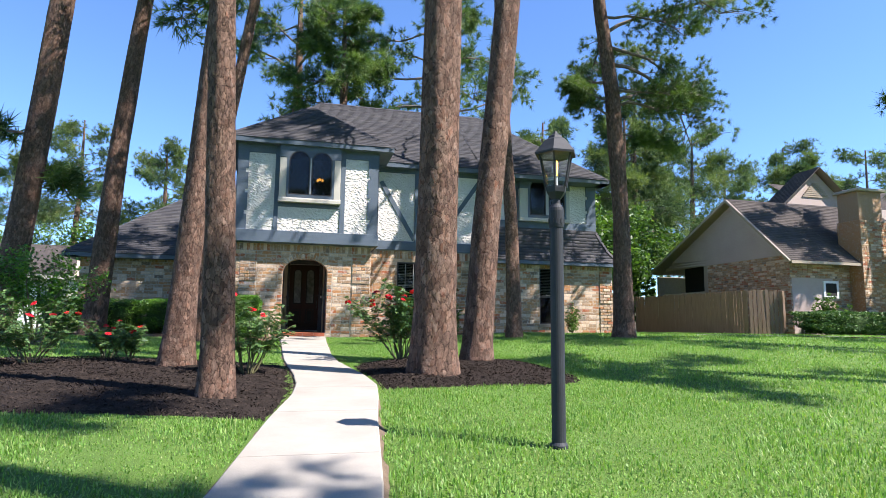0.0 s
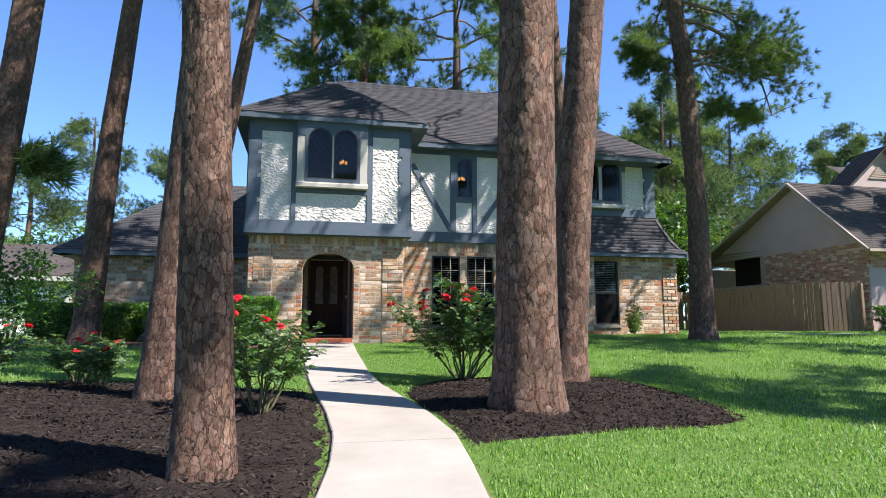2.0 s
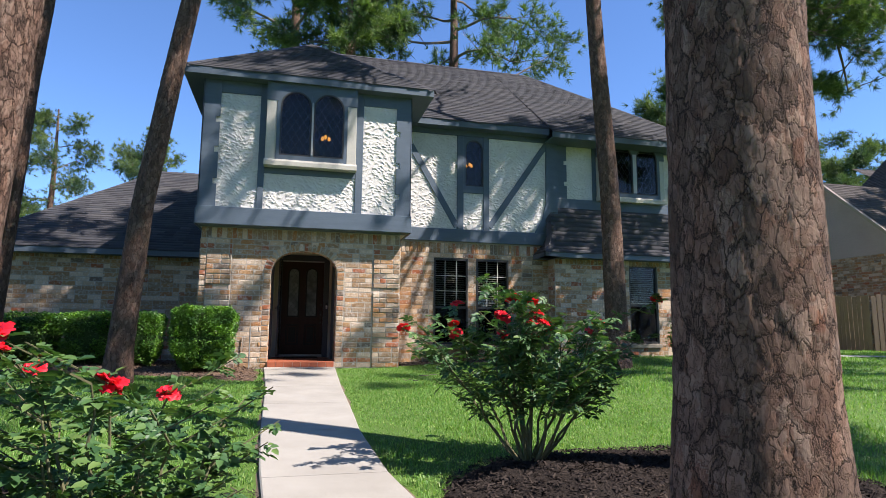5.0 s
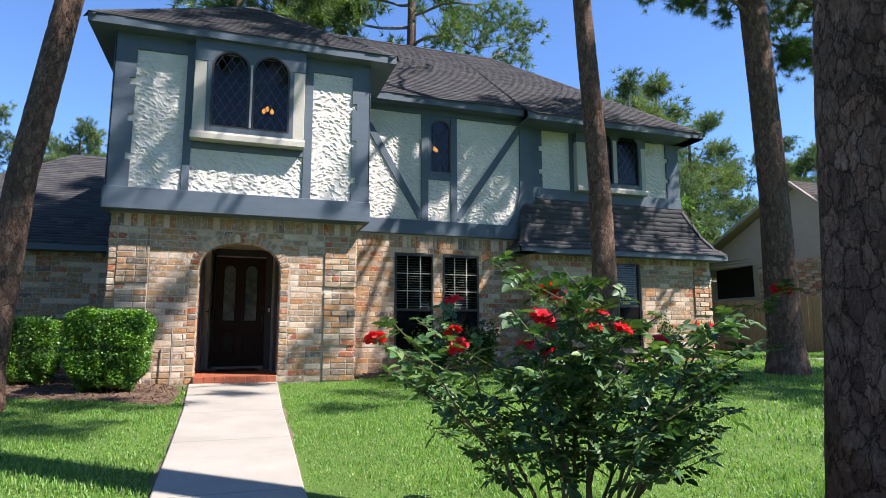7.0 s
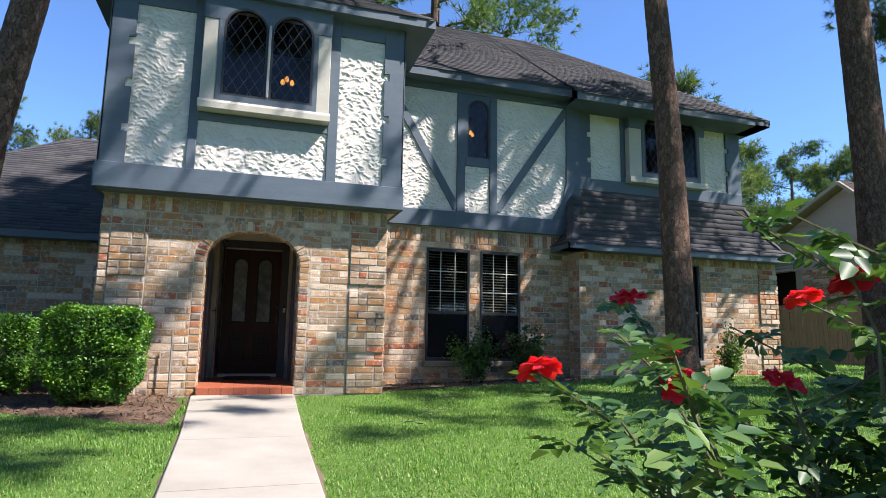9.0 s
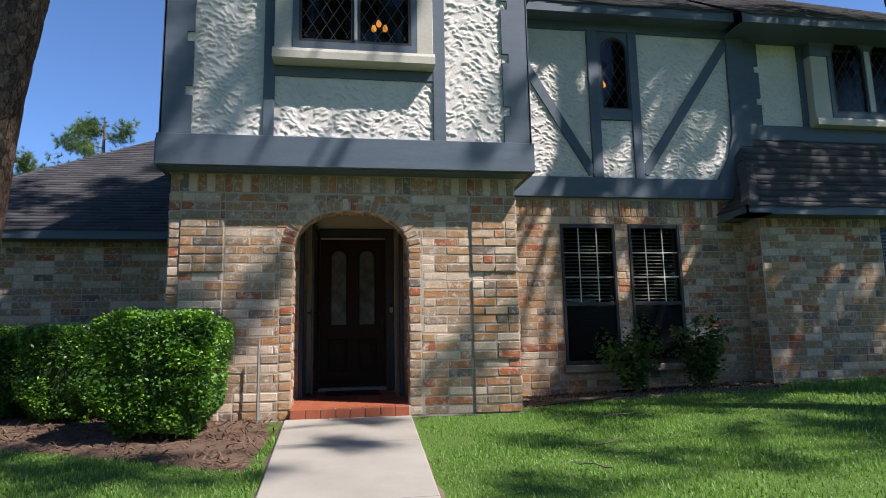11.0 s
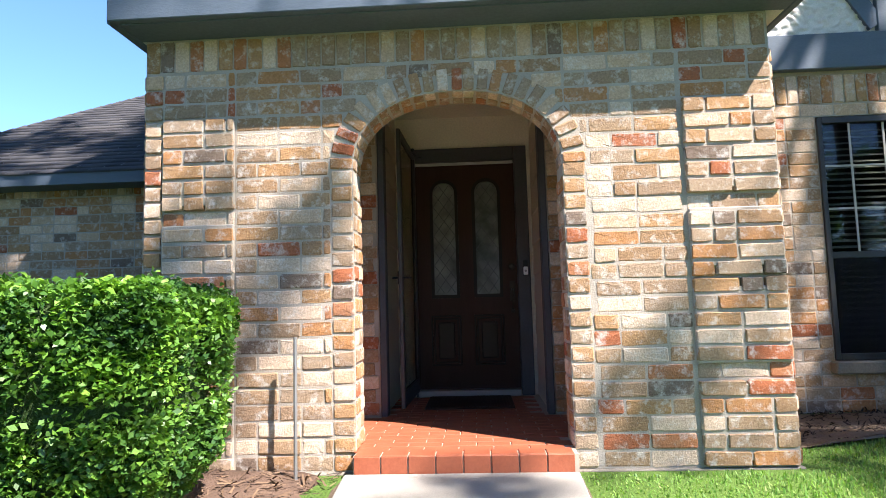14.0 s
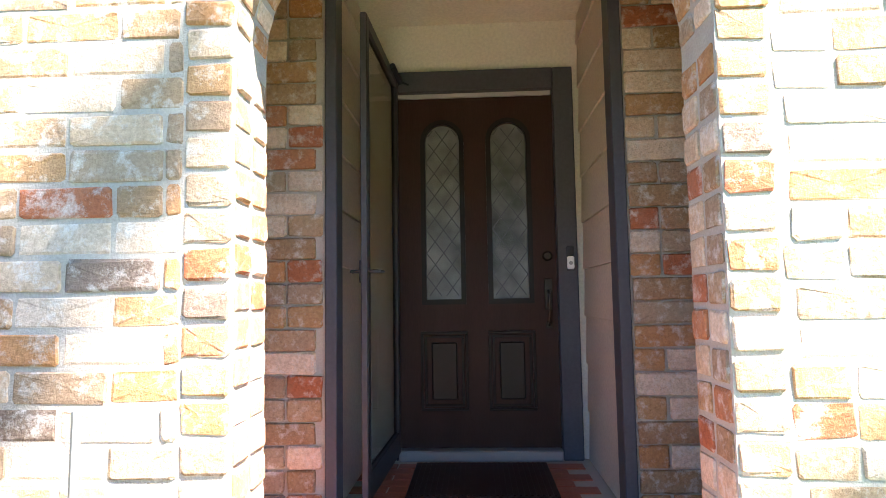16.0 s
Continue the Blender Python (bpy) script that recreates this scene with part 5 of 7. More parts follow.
def roofs():
    E, pk = 5.50, (0.36, 19.31, 7.56)
    f0, f1 = (-1.99, 16.40, E), (2.71, 16.40, E)
    back = 21.2
    r = solid_roof("roof_bay", [[f0, f1, pk], [f1, (2.71, 19.0, E), (2.5, back, E + 0.2), (0.36, back, 7.56), pk], [(-1.99, back, E), f0, pk, (0.36, back, 7.56)]], "dark grey shingled hip roof over the bay")
    ridge_caps(r, f0, pk, M_SHINGLE)
    ridge_caps(r, f1, pk, M_SHINGLE)
    ridge_caps(r, pk, (0.36, back, 7.56), M_SHINGLE)
    eave_board(r, f0, f1, 0.13, (0, 0.26, 0))
    eave_board(r, (2.71, 16.43, E), (2.71, 18.2, E), 0.125, (-0.42, 0, 0))
    eave_board(r, (-1.99, 20, E), (-1.99, 16.43, E), 0.125, (0.36, 0, 0))
    E2 = 5.50
    a, b = (2.2, 17.95, E2), (6.0, 17.95, E2)
    c = (10.40, 17.72, 5.37)
    rl, rr = (0.7, 22.55, 8.92), (7.15, 22.55, 8.92)
    m = solid_roof("roof_main", [[(-2.0, 17.95, E2), (6.0, 17.95, E2), (7.0, 22.55, 8.92), rl], [(5.9, 17.72, 5.37), c, rr, (5.95, 22.55, 8.925)], [c, (10.40, 27.3, 5.37), rr], [(10.4, 27.3, E2), (-2.0, 27.3, E2), rl, rr], [(-2.0, 27.3, E2), (-2.0, 17.95, E2), rl]], "dark grey shingled main hip roof")
    ridge_caps(m, rl, rr, M_SHINGLE)
    ridge_caps(m, c, rr, M_SHINGLE)
    eave_board(m, (2.3, 17.95, E2), (5.9, 17.95, E2), 0.14, (0, 0.3, 0))
    eave_board(m, (5.88, 17.72, 5.37), c, 0.13, (0, 0.62, 0))
    eave_board(m, c, (10.40, 27, 5.37), 0.13, (-0.35, 0, 0))
    # skirt roof under the right upper windows, swept outwards
    prof = [(17.60, 2.50), (17.80, 2.68), (17.97, 2.95), (18.12, 3.30), (18.30, 3.68)]
    ends = [(5.58, 10.76), (5.78, 10.60), (5.90, 10.42), (5.97, 10.28), (6.03, 10.16)]
    polys = []
    for (ya, za), (yb, zb), (la, ra), (lb, rb) in zip(prof, prof[1:], ends, ends[1:]):
        polys += [[(la, ya, za), (ra, ya, za), (rb, yb, zb), (lb, yb, zb)], [(la, 18.4, za), (la, ya, za), (lb, yb, zb), (lb, 18.4, zb)], [(ra, ya, za), (ra, 18.9, za), (rb, 18.9, zb), (rb, yb, zb)]]
    s = solid_roof("roof_skirt", polys, "dark grey swept shingle skirt roof over the brick bay")
    eave_board(s, (5.58, 17.60, 2.50), (10.76, 17.60, 2.50), 0.11, (0, 0.31, 0))
    eave_board(s, (5.58, 18.3, 2.50), (5.58, 17.60, 2.50), 0.11, (0.36, 0, 0))
    for p, q, (la, ra), (lb, rb) in zip(prof, prof[1:], ends, ends[1:]):
        ridge_caps(s, (la, *p), (lb, *q), M_SHINGLE)
        ridge_caps(s, (ra, *p), (rb, *q), M_SHINGLE)
    w0, w1 = (-6.72, 19.40, 2.42), (-1.5, 19.40, 2.42)
    wl, wr = (-3.85, 24.0, 5.3), (-1.5, 24.0, 5.3)
    w = solid_roof("roof_wing", [[w0, w1, wr, wl], [(-6.72, 28.6, 2.42), w0, wl], [w1, (-1.5, 28.6, 2.42), wr], [(-1.5, 28.6, 2.42), (-6.72, 28.6, 2.42), wl, wr]], "dark grey shingled hip roof of the low wing")
    ridge_caps(w, w0, wl, M_SHINGLE)
    ridge_caps(w, wl, wr, M_SHINGLE)
    eave_board(w, w0, w1, 0.12, (0, 0.34, 0))
    eave_board(w, (-6.72, 28, 2.42), w0, 0.12, (0.44, 0, 0))


roofs()


# ---------------------------------------------------------------- trees
def plates(u, v, seed, cu, cv, period):
    """Cells over (u, v), stretched along v; u wraps with the period. Returns the gap to the cell's edge and the cell's number."""
    n = max(3, int(round(period / cu)))
    su, sv = u / period * n, v / cv
    iu, iv = np.floor(su).astype(int), np.floor(sv).astype(int)
    def rnd(a, b, k):
        h = (a % n) * 374761393 + b * 668265263 + (seed * 31 + k) * 1442695041
        h = (h ^ (h >> 13)) * 1274126177
        return ((h ^ (h >> 16)) & 0xFFFF) / 65535.0
    d1, d2, who = np.full(u.shape, 9.0), np.full(u.shape, 9.0), np.zeros(u.shape)
    for du in (-1, 0, 1):
        for dv in (-1, 0, 1):
            a, b = iu + du, iv + dv
            x, y = a + 0.15 + 0.7 * rnd(a, b, 1), b + 0.15 + 0.7 * rnd(a, b, 2)
            d = np.hypot(su - x, sv - y)
            near = d < d1
            d2 = np.where(near, d1, np.minimum(d2, d))
            who = np.where(near, rnd(a, b, 3), who)
            d1 = np.where(near, d, d1)
    return d2 - d1, who


def trunk_mesh(pts, radii, seed, seg, rows, depth, cell=(0.056, 0.10)):
    """A tapering trunk along pts, its bark broken into raised plates."""
    pts, radii = np.array(pts, float), np.array(radii, float)
    s = np.concatenate(([0], np.cumsum(np.linalg.norm(np.diff(pts, axis=0), axis=1))))
    low = min(7.0, s[-1] * 0.75)
    t = np.concatenate([np.linspace(0, low, int(rows * 0.85), endpoint=False), np.linspace(low, s[-1], rows - int(rows * 0.85))])
    c = np.column_stack([np.interp(t, s, pts[:, k]) for k in range(3)])
    r = np.interp(t, s, radii)
    wob = np.random.default_rng(seed)
    c[:, :2] += 0.012 * np.column_stack([np.sin(t * 1.7 + seed), np.cos(t * 1.3 + seed * 2)]) * (t / max(1, s[-1]))[:, None]
    a = np.linspace(0, math.tau, seg, endpoint=False)
    A, T = np.meshgrid(a, t)
    R = np.repeat(r[:, None], seg, 1)
    period = math.tau * r.mean()
    fine = 0.45 if cell[0] < 0.07 else 0.8
    warp = 0.008 * np.sin(T * 9 + A * 3) + 0.012 * np.sin(T * 4.3 + A * 2 + seed) + fine * (0.014 * np.sin(T * 37 + A * 11) + 0.010 * np.sin(T * 71 - A * 23))
    gap, who = plates((A / math.tau * period + warp * 0.5) % period, T + 0.03 * np.sin(A * 5 + T * 3) + fine * (0.014 * np.sin(A * 29 + T * 13) + 0.009 * np.sin(A * 53)) + wob.random() * 5, seed, cell[0], cell[1], period)
    gap2, who2 = plates((A / math.tau * period + warp * 0.3) % period, T * 1.0 + 0.02 * np.sin(A * 9), seed + 5, cell[0] * 0.5, cell[1] * 0.45, period)
    h = np.clip(gap / 0.05, 0, 1) ** 0.45 * (0.55 + 0.7 * who) + 0.22 * np.clip(gap2 / 0.10, 0, 1) ** 0.4 * who2
    lump = 0.03 * np.sin(A * 3 + seed + T * 0.7) + 0.02 * np.sin(A * 5 + T * 1.1)
    rr = R * (1 + lump) + depth * (h - 0.6)
    x, y = c[:, 0:1] + rr * np.cos(A), c[:, 1:2] + rr * np.sin(A)
    v = np.stack([x, y, np.repeat(c[:, 2:3], seg, 1)], -1).reshape(-1, 3)
    i = np.arange((rows - 1) * seg)
    q, k = i // seg, i % seg
    loops = np.stack([q * seg + k, q * seg + (k + 1) % seg, (q + 1) * seg + (k + 1) % seg, (q + 1) * seg + k], 1).ravel()
    me = fast_mesh("trunk", v, np.full(len(i), 4), loops, M_BARK_BROAD if cell[0] > 0.07 else M_BARK)
    at = me.attributes.new("plate", "FLOAT", "POINT")
    at.data.foreach_set("value", (who * 0.75 + who2 * 0.25).ravel().astype(np.float32))
    me.shade_smooth()
    return me


def needles(centres, dirs, rng, count, length, width):
    """Needle tufts: thin blades that fan out from each centre."""
    n = len(centres)
    c = np.repeat(centres, count, 0)
    d = np.repeat(dirs, count, 0) * 0.75 + rng.normal(0, 0.62, (n * count, 3))
    d[:, 2] += 0.12
    d /= np.linalg.norm(d, axis=1)[:, None]
    s = np.cross(d, rng.normal(0, 1, d.shape))
    s /= np.linalg.norm(s, axis=1)[:, None]
    ln = length * (0.6 + 0.6 * rng.random(len(d)))[:, None]
    v = np.stack([c - s * width / 2, c + s * width / 2, c + d * ln], 1).reshape(-1, 3)
    return v


def limb_path(p, az, length, rise, rng, n=7):
    pts = [np.array(p, float)]
    step = length / n
    el = rise
    for i in range(n):
        az += rng.normal(0, 0.22)
        el += rng.normal(-0.03, 0.16)
        pts.append(pts[-1] + step * np.array([math.cos(az) * math.cos(el), math.sin(az) * math.cos(el), math.sin(el)]))
    return pts


def pine(name, pts, radii, label, seed, limbs, bark=(48, 60, 0.02), needle=(26, 0.24, 0.011), tufts=16, material=None, group="", boughs=(), loose=(0.05, 0.022)):
    """limbs: (height, azimuth in degrees, length, rise in degrees) for each main limb; boughs: tip (x, y, z) and radius
    of unseen needle clumps added to cast shade.
    """
    root = tagged(new(name), label, "pine tree", group)
    base = Vector(pts[0])
    root.location = base
    loc = [tuple(Vector(p) - base) for p in pts]
    rng = np.random.default_rng(seed)
    child("trunk", trunk_mesh(loc, radii, seed, *bark), root)
    P = np.array(loc)
    cen, dirs = [], []
    for z, az, ln, rise in limbs:
        bm = bmesh.new()
        p = [np.interp(z, P[:, 2], P[:, k]) for k in range(3)]
        path = limb_path(p, radians(az), ln, radians(rise), rng)
        r0 = 0.022 + 0.010 * ln
        tube(bm, path, [r0 * (1 - 0.11 * i) for i in range(len(path))], 6)
        for k in range(2, len(path)):
            for side in range(2 + (k > 3)):
                az2 = radians(az) + rng.normal(0, 0.9)
                sub = limb_path(path[k], az2, ln * rng.uniform(0.16, 0.34), rng.normal(0.15, 0.35), rng, 4)
                tube(bm, sub, [0.016, 0.013, 0.010, 0.008, 0.005], 4)
                for j in range(2, 5):
                    for _ in range(max(1, tufts // 4)):
                        off = rng.normal(0, loose[0] + loose[1] * ln, 3)
                        cen.append(np.array(sub[j]) + off)
                        w = (np.array(sub[j]) - np.array(sub[j - 1])) / np.linalg.norm(np.array(sub[j]) - np.array(sub[j - 1])) + off * 2.5
                        dirs.append(w / np.linalg.norm(w))
        part("limb", bm, M_TWIG, root)
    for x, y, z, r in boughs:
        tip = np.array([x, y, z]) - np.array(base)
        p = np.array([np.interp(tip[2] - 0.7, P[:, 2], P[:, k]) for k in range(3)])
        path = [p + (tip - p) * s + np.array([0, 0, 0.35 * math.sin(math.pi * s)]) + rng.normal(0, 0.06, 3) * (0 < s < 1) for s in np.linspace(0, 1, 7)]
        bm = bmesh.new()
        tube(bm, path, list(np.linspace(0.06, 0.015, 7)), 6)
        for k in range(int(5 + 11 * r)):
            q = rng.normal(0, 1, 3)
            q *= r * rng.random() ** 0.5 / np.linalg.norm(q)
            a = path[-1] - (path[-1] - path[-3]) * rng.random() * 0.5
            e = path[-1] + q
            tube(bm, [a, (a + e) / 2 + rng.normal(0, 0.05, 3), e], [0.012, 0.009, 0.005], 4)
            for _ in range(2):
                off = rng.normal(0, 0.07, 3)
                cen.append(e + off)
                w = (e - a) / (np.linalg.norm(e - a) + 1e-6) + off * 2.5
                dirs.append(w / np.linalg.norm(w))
        part("shade_bough", bm, M_TWIG, root)
    if cen:
        v = needles(np.array(cen), np.array(dirs), rng, *needle)
        crown = child("crown", fast_mesh("crown", v, np.full(len(v) // 3, 3), np.arange(len(v)), material or M_NEEDLE), root)
        crown["kind"] = "stuff"
    return root


def ring(z0, z1, n, ln0, ln1, rng, rise=12):
    return [(z0 + (z1 - z0) * i / n, 137.5 * i + rng.uniform(-25, 25), ln0 + (ln1 - ln0) * i / n * rng.uniform(0.8, 1.2), rise + rng.uniform(-12, 18)) for i in range(n)]


def g(x, y, z=None):
    return (x, y, float(ground_z(x, y)) - 0.05) if z is None else (x, y, z)


R = random.Random(77)
# unseen boughs, added so that their shade dapples the lawn by the house
EDGE_SHADE_BOUGHS = [(10.3, 9.2, 13, 0.4), (11.6, 8.3, 13.4, 0.5), (10.0, 7.9, 13, 0.3), (12.1, 9.4, 12.6, 0.5), (10.9, 10.6, 13, 0.35), (13.1, 7.5, 13.2, 0.5), (11.3, 10.6, 13, 0.5), (10.9, 11.3, 13.2, 0.4), (12.4, 11.2, 12.8, 0.45)]
# high boughs out of view, added to shade chosen spots on house and lawn
LAWN_SHADE_BOUGHS = [(8.7, 11.9, 13.6, 0.28), (10.5, 14.5, 12.6, 0.4), (12.4, 14.4, 13.2, 0.4), (8.7, 16.8, 14.4, 0.6), (8.8, 11.5, 12.0, 0.3), (9.4, 11.4, 12.2, 0.36), (10.3, 10.3, 12, 0.4), (11.4, 11.0, 11.8, 0.5), (12.7, 10.7, 12, 0.55), (10.1, 14.6, 12.4, 0.4), (10.7, 14.4, 12, 0.4), (10.0, 14.4, 11.8, 0.25), (11.8, 13.7, 11.6, 0.45), (11.3, 13.4, 11.4, 0.35)]
GARDEN_SHADE_BOUGHS = [(7.8, 7.0, 14, 0.6), (7.3, 5.5, 14.4, 0.6), (8.2, 8.2, 14, 0.45), (5.3, 11.3, 13.8, 0.6), (4.1, 11.6, 14.2, 0.7), (7.6, 8.5, 14.4, 0.35), (5.7, 8.2, 13.6, 0.7), (5.3, 6.4, 14.8, 0.8), (8.4, 10.6, 12.6, 0.25), (8.6, 9.4, 13, 0.2)]
HOUSE_SHADE_BOUGHS = [(5.0, 12.3, 14, 0.33), (5.6, 12.1, 13.6, 0.28), (6.3, 12.1, 14.4, 0.38), (6.8, 12.1, 14, 0.25), (7.0, 11.4, 13.2, 0.18), (6.8, 11.0, 13, 0.3), (6.3, 11.2, 13.4, 0.15), (3.9, 13.6, 14.5, 0.6), (2.9, 15.7, 13.6, 0.8), (1.9, 15.1, 14.6, 0.9), (2.7, 14.2, 14.0, 0.5), (3.0, 13.8, 13.6, 0.6), (3.8, 13.8, 13.2, 0.5)]
HIGH = (14, 0.42, 0.035)
pine("pine_tree", [g(-0.65, 5.53), (-0.655, 5.53, 0.1), (-0.695, 5.53, 1.3), (-0.80, 5.53, 3.6), (-1.15, 5.5, 11), (-1.35, 5.5, 16)], [0.19, 0.154, 0.137, 0.125, 0.11, 0.06],
     "tall pine trunk with flaking grey-brown bark in mulch", 3, ring(11, 16, 11, 3.0, 1.6, R), (150, 420, 0.006), HIGH, 8, group="front garden pines")
pine("pine_tree", [g(-1.475, 8.3), (-1.465, 8.3, 0.15), (-1.435, 8.3, 0.92), (-1.19, 8.3, 5.0), (-0.75, 8.3, 12), (-0.45, 8.3, 16)], [0.275, 0.21, 0.172, 0.157, 0.13, 0.06],
     "tall pine trunk leaning slightly, rooted in mulch", 4, ring(10.5, 16, 11, 3.2, 1.8, R), (120, 360, 0.006), HIGH, 8, group="front garden pines")
pine("pine_tree", [g(1.82, 7.08), (1.82, 7.08, 0.0), (1.823, 7.08, 0.5), (1.828, 7.08, 1.7), (1.875, 7.08, 4.85), (1.95, 7.1, 13), (1.95, 7.1, 18)], [0.38, 0.315, 0.278, 0.263, 0.251, 0.2, 0.08],
     "thick pine trunk with deeply plated bark beside the walk", 5, ring(12, 18, 12, 3.4, 1.8, R), (220, 520, 0.008, (0.085, 0.15)), HIGH, 8, group="front garden pines")
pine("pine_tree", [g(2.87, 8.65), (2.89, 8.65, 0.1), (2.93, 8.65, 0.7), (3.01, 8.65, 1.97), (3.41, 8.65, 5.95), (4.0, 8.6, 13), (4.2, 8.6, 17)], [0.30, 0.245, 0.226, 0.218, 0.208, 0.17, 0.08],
     "thick leaning pine trunk with plated bark in mulch", 6, ring(11.5, 17, 12, 3.4, 1.8, R), (180, 420, 0.008, (0.08, 0.14)), HIGH, 8, group="front garden pines", boughs=GARDEN_SHADE_BOUGHS)
# limb at 322 degrees: added out of view to shade the lawn
TR_LIMBS = [(5.9, 5, 1.5, 5), (6.4, 170, 1.5, 12), (6.7, -15, 3.1, 8), (7, 20, 3.8, 6), (6.9, 150, 1.5, 0), (7.6, 80, 3.4, 10), (8, 8, 4.1, 14), (8.6, 60, 2.9, 10), (8.9, -8, 3.7, 18),             (11, 10, 2.3, 25), (12.2, -10, 1.5, 30), (11.6, 322, 4.4, 4)] + [(7.2 + 0.45 * i, (-20, 40, 150, 10, 75, -5, 125, 25, 55, 140)[i], (2.2, 2.8, 1.4, 3.2, 2.4, 2.6, 1.2, 3.0, 2.2, 0.9)[i], (-6, 4, 8, -4, 6, 12, 8, 0, 14, 20)[i]) for i in (0, 1, 3, 4, 5)]
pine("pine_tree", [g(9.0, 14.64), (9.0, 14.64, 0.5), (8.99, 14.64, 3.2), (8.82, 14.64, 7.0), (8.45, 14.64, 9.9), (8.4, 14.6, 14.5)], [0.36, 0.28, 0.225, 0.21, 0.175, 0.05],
     "pine with wide drooping needle boughs on the open lawn", 7, TR_LIMBS, (90, 260, 0.008), (48, 0.18, 0.011), 16, group="front garden pines", boughs=LAWN_SHADE_BOUGHS)
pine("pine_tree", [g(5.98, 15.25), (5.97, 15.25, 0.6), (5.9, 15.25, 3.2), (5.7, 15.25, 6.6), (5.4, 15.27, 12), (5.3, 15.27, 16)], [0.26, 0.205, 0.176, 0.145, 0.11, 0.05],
     "slender dark pine trunk close to the house front", 8, ring(13, 16.5, 7, 2.4, 1.4, R), (90, 300, 0.008), HIGH, 8, group="front garden pines", boughs=HOUSE_SHADE_BOUGHS)
pine("pine_tree", [g(-2.28, 14.7), (-2.26, 14.7, 0.4), (-2.1, 14.7, 2.55), (-1.69, 14.7, 5.5), (-0.9, 14.8, 11), (-0.5, 14.8, 15)], [0.23, 0.175, 0.15, 0.14, 0.10, 0.05],
     "slender leaning pine trunk on the side lawn", 9, ring(9, 15, 11, 3.0, 1.5, R), (80, 300, 0.008), HIGH, 8, group="front garden pines")
pine("pine_tree", [g(-5.05, 17), (-5.0, 17, 0.5), (-4.75, 17, 5.2), (-4.37, 17, 9.4), (-4.0, 17, 16)], [0.36, 0.29, 0.235, 0.195, 0.06],
     "tall leaning pine trunk beside the low wing", 10, ring(11, 16, 9, 2.8, 1.5, R), (80, 260, 0.008), HIGH, 8, group="front garden pines")
pine("pine_tree", [g(-6.1, 14.3), (-6.05, 14.3, 0.5), (-5.85, 14.3, 2.5), (-5.45, 14.3, 7.6), (-4.9, 14.3, 15)], [0.36, 0.29, 0.26, 0.245, 0.06],
     "tall leaning pine trunk by the side garden", 11, [(4.6, 200, 1.3, -5), (3.9, 20, 0.9, -20)] + ring(10, 15, 9, 2.8, 1.5, R), (80, 240, 0.008), HIGH, 8, group="front garden pines")
# unseen pines, added so that their shade falls on lawn, house front and neighbour
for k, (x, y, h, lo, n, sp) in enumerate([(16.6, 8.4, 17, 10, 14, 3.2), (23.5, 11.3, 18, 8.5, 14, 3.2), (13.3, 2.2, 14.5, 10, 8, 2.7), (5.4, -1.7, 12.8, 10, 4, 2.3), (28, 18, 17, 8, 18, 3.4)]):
    pine("pine_tree", [g(x, y), (x, y, 1.0), (x - 0.2, y, h * 0.6), (x, y, h)], [0.36, 0.28, 0.2, 0.05], "tall pine out of view, added for the shade it casts", 40 + k, ring(lo, h, n, sp, 1.6, R, 5), (32, 60, 0.02), HIGH, 10, group="lawn edge pines", boughs=EDGE_SHADE_BOUGHS if k == 0 else ())
# pines behind the house
FAR = (20, 0.40, 0.034)
for k, (x, y, h, lo, sp) in enumerate([(6.6, 30.5, 20, 11.8, 6.0), (-0.5, 32, 21, 11.5, 6.0), (1.8, 29.5, 17, 11.2, 3.6), (13.5, 40, 15, 9, 3.6), (-12.4, 60, 16.5, 9.5, 4.2), (-20.3, 62, 19.5, 9, 5.0), (-23.5, 58, 14, 6, 4.4)]):
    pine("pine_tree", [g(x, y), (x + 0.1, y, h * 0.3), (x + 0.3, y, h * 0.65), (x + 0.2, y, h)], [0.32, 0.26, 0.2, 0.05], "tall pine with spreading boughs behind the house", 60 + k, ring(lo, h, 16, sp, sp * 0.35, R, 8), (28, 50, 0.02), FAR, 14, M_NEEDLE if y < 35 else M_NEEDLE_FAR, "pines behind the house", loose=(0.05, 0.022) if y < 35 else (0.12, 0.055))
for k, (x, y, h, lo, sp) in enumerate([(25, 40, 17.5, 5, 4.6), (33, 44, 17, 6, 5.0), (22, 36.5, 15, 5, 4.2), (46, 56, 18.5, 8, 5.5), (56, 58, 22, 9, 6), (66, 56, 22, 8, 6), (76, 52, 21, 8, 6), (19, 44, 17, 6, 4.6), (40, 40, 14, 6, 4.4), (29, 47, 18, 6, 5.0)]):
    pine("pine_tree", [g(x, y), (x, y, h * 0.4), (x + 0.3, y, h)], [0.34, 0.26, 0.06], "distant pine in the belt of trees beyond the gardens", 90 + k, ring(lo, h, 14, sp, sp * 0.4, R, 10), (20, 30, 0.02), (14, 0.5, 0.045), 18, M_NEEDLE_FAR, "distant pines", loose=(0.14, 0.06))


